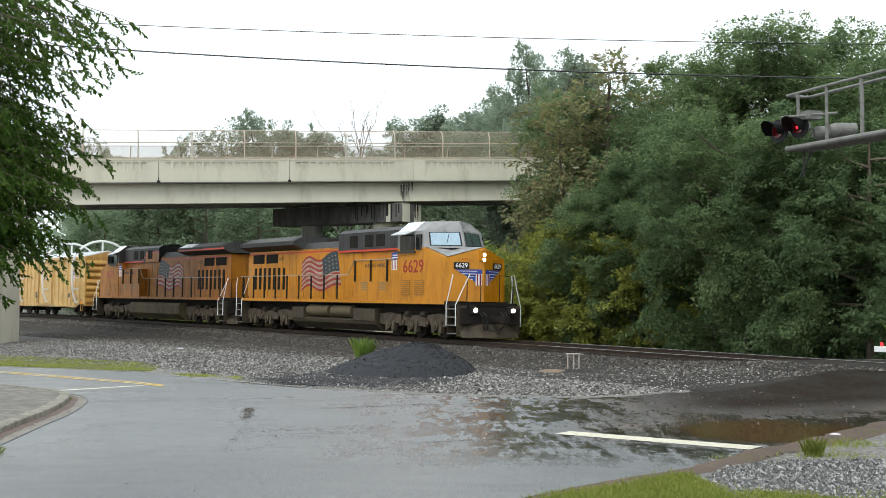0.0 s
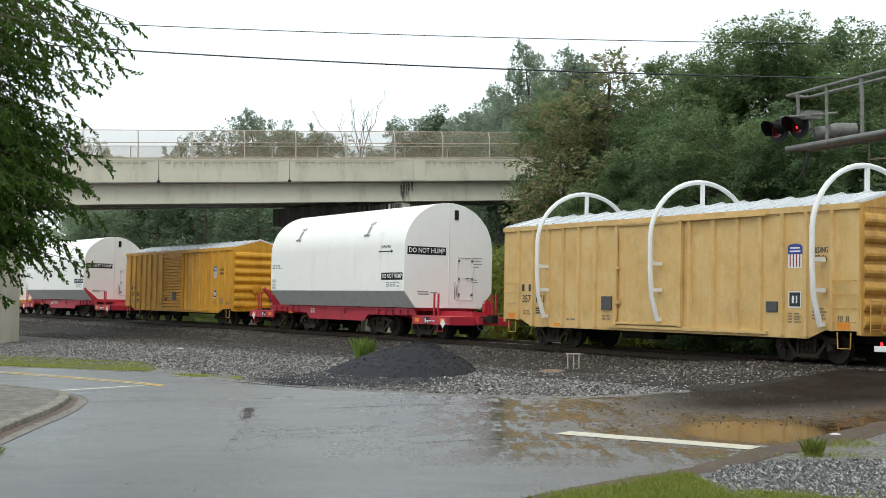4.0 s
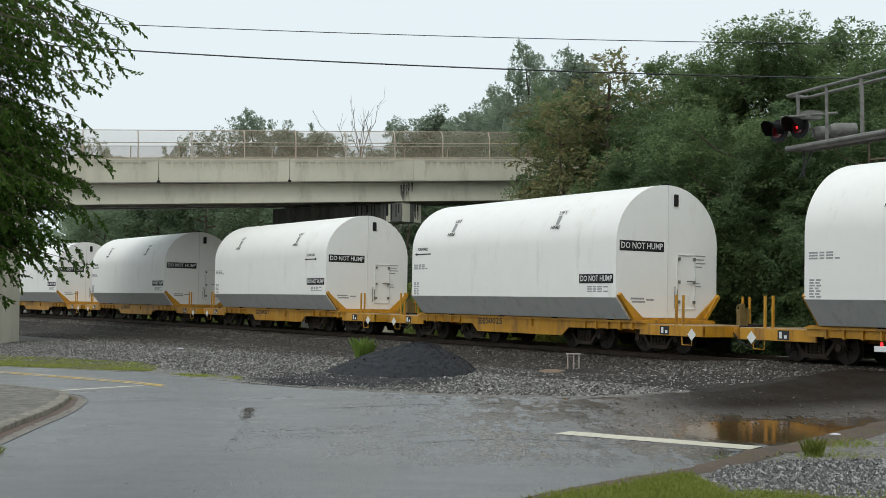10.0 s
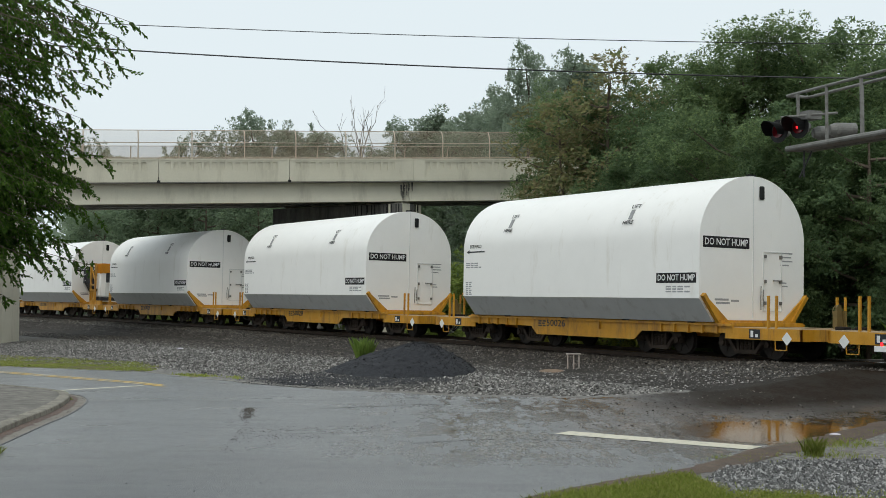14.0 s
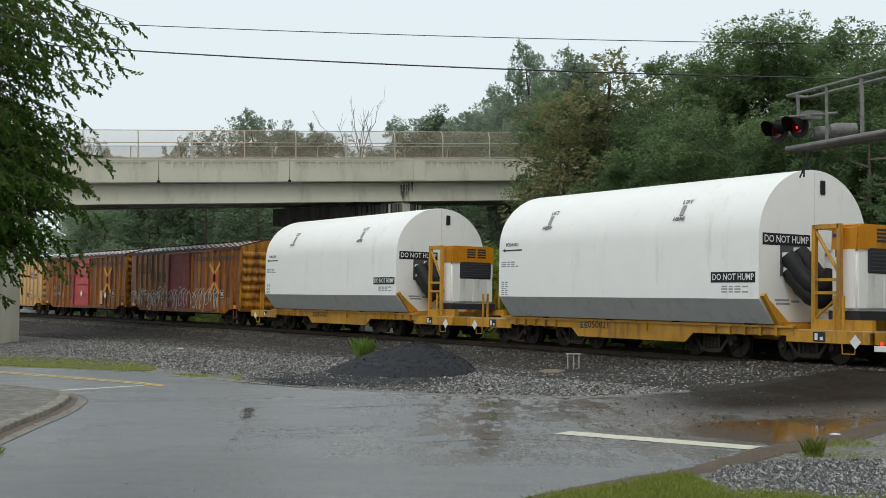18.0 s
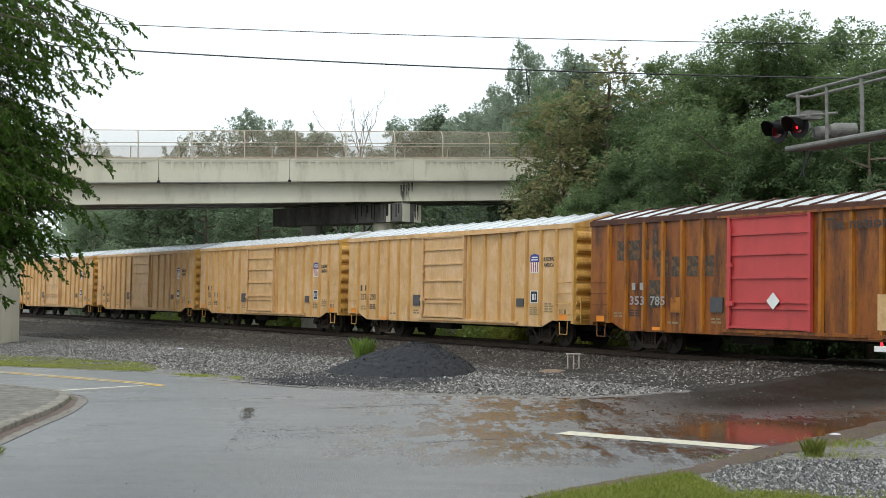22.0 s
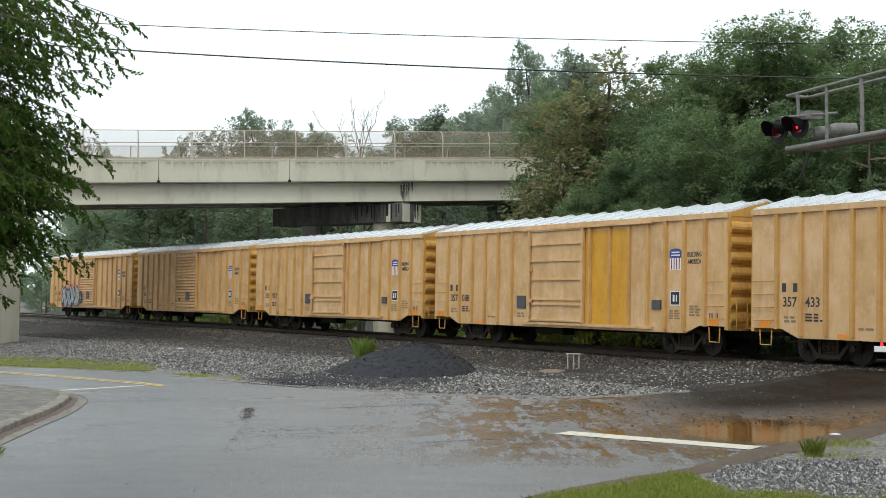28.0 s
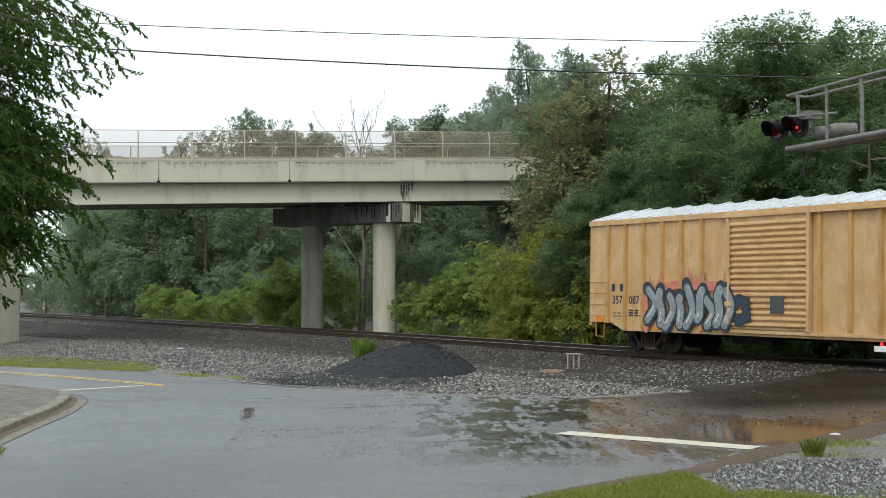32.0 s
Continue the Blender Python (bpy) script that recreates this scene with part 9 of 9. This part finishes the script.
stones(rs, np.array(kx_), np.array(ky_), 0.009, M["stone_black_brown"], "debris", "dark wet leaf litter and grit in the gutter", -2.4)
tuft("weed", "grass growing over the kerb edge", -8.35, 27.3, 0.22, 160, 0.14, 0.006, M["grass"], lean=1.2)
tuft("weed", "grass growing at the road edge by the kerb", -6.95, 18.7, 0.35, 500, 0.12, 0.005, M["grass"], lean=1.2)

# small steel marker frame by the track, litter
M["old_white"] = mat("grimy white paint", (0.42, 0.38, 0.34), 0.6, 0, 0.3, 8, 40, (0.2, 0.12, 0.08), 0.5)
mk = thing("marker_frame", "small rusty white steel pipe frame on the gravel", "marker", Matrix.Translation((3.92, 37.6, gz1(3.92, 37.6))))
for a, b in (((-0.17, 0, -0.1), (-0.17, 0, 0.46)), ((0.0, -0.1, -0.1), (0.0, -0.1, 0.44)), ((0.17, 0, -0.1), (0.17, 0, 0.42))):
    bm = bmesh.new()
    rod(bm, a, b, 0.022, 8)
    part("pipe", bm, M["old_white"], mk)
bm = bmesh.new()
rod(bm, (-0.22, 0, 0.46), (0.22, 0.02, 0.46), 0.026, 8)
part("crossbar", bm, M["old_white"], mk)
M["sand"] = mat("yellowish sand", (0.22, 0.15, 0.10), 0.9, 0, 0.25, 4, 40, bumpy=0.4)
sd = bmesh.new()
bmesh.ops.create_icosphere(sd, subdivisions=3, radius=1.0, matrix=Matrix.Diagonal((0.40, 0.6, 0.06, 1)))
so = part("sand_heap", sd, M["sand"], None)
so.location = (3.25, 37.2, gz1(3.25, 37.2) + 0.01)
tagged(so, "small spill of yellowish sand on the gravel", "sand")
M["litter"] = mat("crumpled pale litter", (0.7, 0.66, 0.72), 0.5, 0, 0.15, 20, 60)
for x, y, k in ((6.57, 20.99, 0.09), (-11.0, 52.3, 0.12)):
    bm = bmesh.new()
    bmesh.ops.create_icosphere(bm, subdivisions=1, radius=k, matrix=Matrix.Diagonal((1.2, 0.7, 0.35, 1)))
    ob = part("litter", bm, M["litter"], None)
    ob.location = (x, y, gz1(x, y) + 0.03)
    tagged(ob, "crumpled pale scrap of litter on the ground", "litter")

# ---------- overhead wires ----------
M["wire"] = mat("black cable sheath", (0.03, 0.03, 0.032), 0.6, 0, 0.2, 3, 20, bumpy=0)
for a, b, r, sag, lab in (((-25.0, 30, 9.42), (30, 30, 8.08), 0.010, 0.68, "thin grey overhead cable crossing the road"), ((-24, 28, 8.88), (28, 28, 7.01), 0.016, 0.99, "black overhead cable crossing the road")):
    bm = bmesh.new()
    A_, B_ = Vector(a), Vector(b)
    tube(bm, [A_.lerp(B_, t) - Vector((0, 0, sag * 4 * t * (1 - t))) for t in np.linspace(0, 1, 30)], r, 5)
    tagged(part("overhead_cable", bm, M["wire"], None), lab, "cable")

# ---------- crossing signals ----------
C0, C1 = Vector((7.72, 27.35, 0)), Vector((11.2, 17.8, 0))
cu_ = (C1 - C0).normalized()
sig_m = Matrix((cu_, Vector((-cu_.y, cu_.x, 0)), Vector((0, 0, 1)))).transposed().to_4x4()
sig_m.translation = C0
sig = thing("crossing_signal", "galvanised cantilever crossing signal with red flashing lamps", "crossing signal", sig_m)
LEN = (C1 - C0).length
E0 = 0.14
for y, nm in ((-0.28, "near"), (0.28, "far")):
    bm = bmesh.new()
    rod(bm, (E0, y, 5.07), (LEN, y, 5.07), 0.062, 10)
    part("arm_chord", bm, M["galv"], sig)
    bm = bmesh.new()
    rod(bm, (E0 + 0.02, y, 6.23), (LEN, y, 6.35), 0.034, 8)
    part("hand_rail", bm, M["galv"], sig)
    for x in ((0.55, 1.52, 2.62, 3.9, 5.4, 7.0, 8.8) if y < 0 else (1.95, 3.2, 4.7, 6.3, 8.2)):
        bm = bmesh.new()
        rod(bm, (x, y, 5.72 if x < 1 else 5.07), (x, y, 6.24 + 0.012 * x), 0.034, 8)
        part("rail_post", bm, M["galv"], sig)
bm = bmesh.new()
rod(bm, (E0 + 0.02, -0.28, 6.23), (E0 + 0.02, 0.28, 6.23), 0.034, 8)
rod(bm, (E0, -0.28, 5.07), (E0, 0.28, 5.07), 0.055, 8)
part("end_bar", bm, M["galv"], sig)
part("walk_grating", boxes((E0, LEN, -0.24, 0.24, 5.05, 5.075)), M["galv"], sig)
bm = bmesh.new()
rod(bm, (LEN, 0, -1.0), (LEN, 0, 6.4), 0.16, 14)
part("mast", bm, M["galv"], sig)
for k in range(2):
    bm = bmesh.new()
    rod(bm, (0.5, -0.1 + 0.2 * k, 5.0), (0.35 - 0.15 * k, 0, 4.45), 0.02, 5)
    part("cable_tail", bm, M["wire"], sig)


def lamp_unit(x, y, z, turn, lit):
    """A round black background with hood, lens and housing, on its bracket."""
    g = bmesh.new()
    disc(g, (0, 0, 0), 0.255, "x", 0.03, 28)
    ob = part("lamp_backing", g, M["black"], sig, "round black background")
    ob.matrix_basis = Matrix.Translation((x, y, z)) @ Matrix.Rotation(turn, 4, "Z")
    h = bmesh.new()
    n = 14
    rows = []
    for r_, x0 in ((0.185, -0.02), (0.20, -0.44)):
        rows.append([h.verts.new((x0 if x0 > -0.1 else x0 + 0.14 * (1 - math.sin(a)), r_ * math.cos(a), r_ * math.sin(a))) for a in np.linspace(-0.5, math.pi + 0.5, n)])
    for i in range(n - 1):
        h.faces.new((rows[0][i], rows[0][i + 1], rows[1][i + 1], rows[1][i]))
    bmesh.ops.solidify(h, geom=h.faces[:], thickness=0.008)
    part("hood", h, M["black"], ob)
    l = bmesh.new()
    disc(l, (-0.03, 0, 0), 0.15, "x", 0.03, 20)
    part("lens", l, M["red_glass"], ob, "dark red lens")
    if lit:
        b_ = bmesh.new()
        disc(b_, (-0.05, -0.055, -0.01), 0.032, "x", 0.01, 12)
        disc(b_, (-0.05, 0.02, -0.01), 0.03, "x", 0.01, 12)
        part("lit_lens", b_, M["lamp_red"], ob, "glowing red lens")
    bk = bmesh.new()
    rod(bk, (0.02, 0, 0), (0.26, 0, 0), 0.15, 12, 0.11)
    part("housing", bk, M["galv"], ob)
    return ob


lamp_dir = math.atan2(cu_.y, cu_.x)
TOWARD = radians(32) - lamp_dir
lamp_unit(-0.04, -0.36, 5.48, TOWARD, False)
lamp_unit(0.42, -0.16, 5.53, TOWARD, True)
for x in (0.52, 1.08):
    bm = bmesh.new()
    d_ = Vector((math.cos(-lamp_dir + 0.1), math.sin(-lamp_dir + 0.1), 0))
    c_ = Vector((x, 0.12, 5.40))
    rod(bm, c_, c_ + d_ * 0.12, 0.10, 14, 0.15)
    rod(bm, c_ + d_ * 0.12, c_ + d_ * 0.56, 0.15, 20)
    part("rear_lamp", bm, M["galv"], sig, "grey barrel of a lamp facing away")
bm = bmesh.new()
rod(bm, (0.24, -0.5, 5.74), (1.25, 0.2, 5.74), 0.028, 8)
box(bm, 0.42, 0.8, -0.2, 0.14, 5.66, 5.84)
rod(bm, (0.42, -0.16, 5.53), (0.55, -0.1, 5.74), 0.04, 8)
rod(bm, (-0.04, -0.36, 5.48), (0.26, -0.46, 5.74), 0.03, 8)
part("cross_arm", bm, M["galv"], sig, "junction box and cross arm")

# gate arm lowered across the road, beyond the near lane
gate = thing("crossing_gate", "lowered red and white gate arm with red lamp", "crossing gate", Matrix.Translation((8.25, 23.9, 0)) @ Matrix.Rotation(radians(-33), 4, "Z"))
for k in range(9):
    part("arm_band", bevelled(boxes((k * 0.42, k * 0.42 + 0.42, -0.02, 0.02, 0.82, 0.93)), 0.004), M["letter_red"] if k % 2 else M["letter_white"], gate)
bm = bmesh.new()
rod(bm, (0.14, 0, 0.93), (0.14, 0, 1.0), 0.025, 10)
part("gate_lamp", bm, M["lamp_red"], gate, "small glowing red lamp")
bm = bmesh.new()
rod(bm, (3.9, 0, -0.5), (3.9, 0, 1.3), 0.12, 12)
part("gate_post", bm, M["galv"], gate)


# ---------- the train runs ----------
def motions():
    times = [k * 0.8 for k in range(41)]
    for car, s0, half in CONSIST:
        walk(car, [(t, on_track(s0 + gone(t), half)) for t in times])

    turned = [car for car, s0, half in CONSIST if half < 0]
    # wheels roll: a sixth of a turn at most between two keys
    frames = [k / 30 for k in range(961)]
    run = [gone(t) for t in frames]
    keyed = {}
    for wheel, (x, y, z), r in SPIN:
        way = -1 if wheel.parent.parent in turned else 1
        if (x, r, way) not in keyed:
            walk(wheel, [(t, Matrix.Translation((x, y, z)) @ Matrix.Rotation(way * d / r, 4, "Y")) for t, d in zip(frames, run)])
            keyed[x, r, way] = wheel.animation_data
        else:
            # alike wheels share the same keys
            wheel.rotation_mode = "QUATERNION"
            keys = wheel.animation_data_create()
            keys.action = keyed[x, r, way].action
            keys.action_slot = keyed[x, r, way].action_slot


motions()
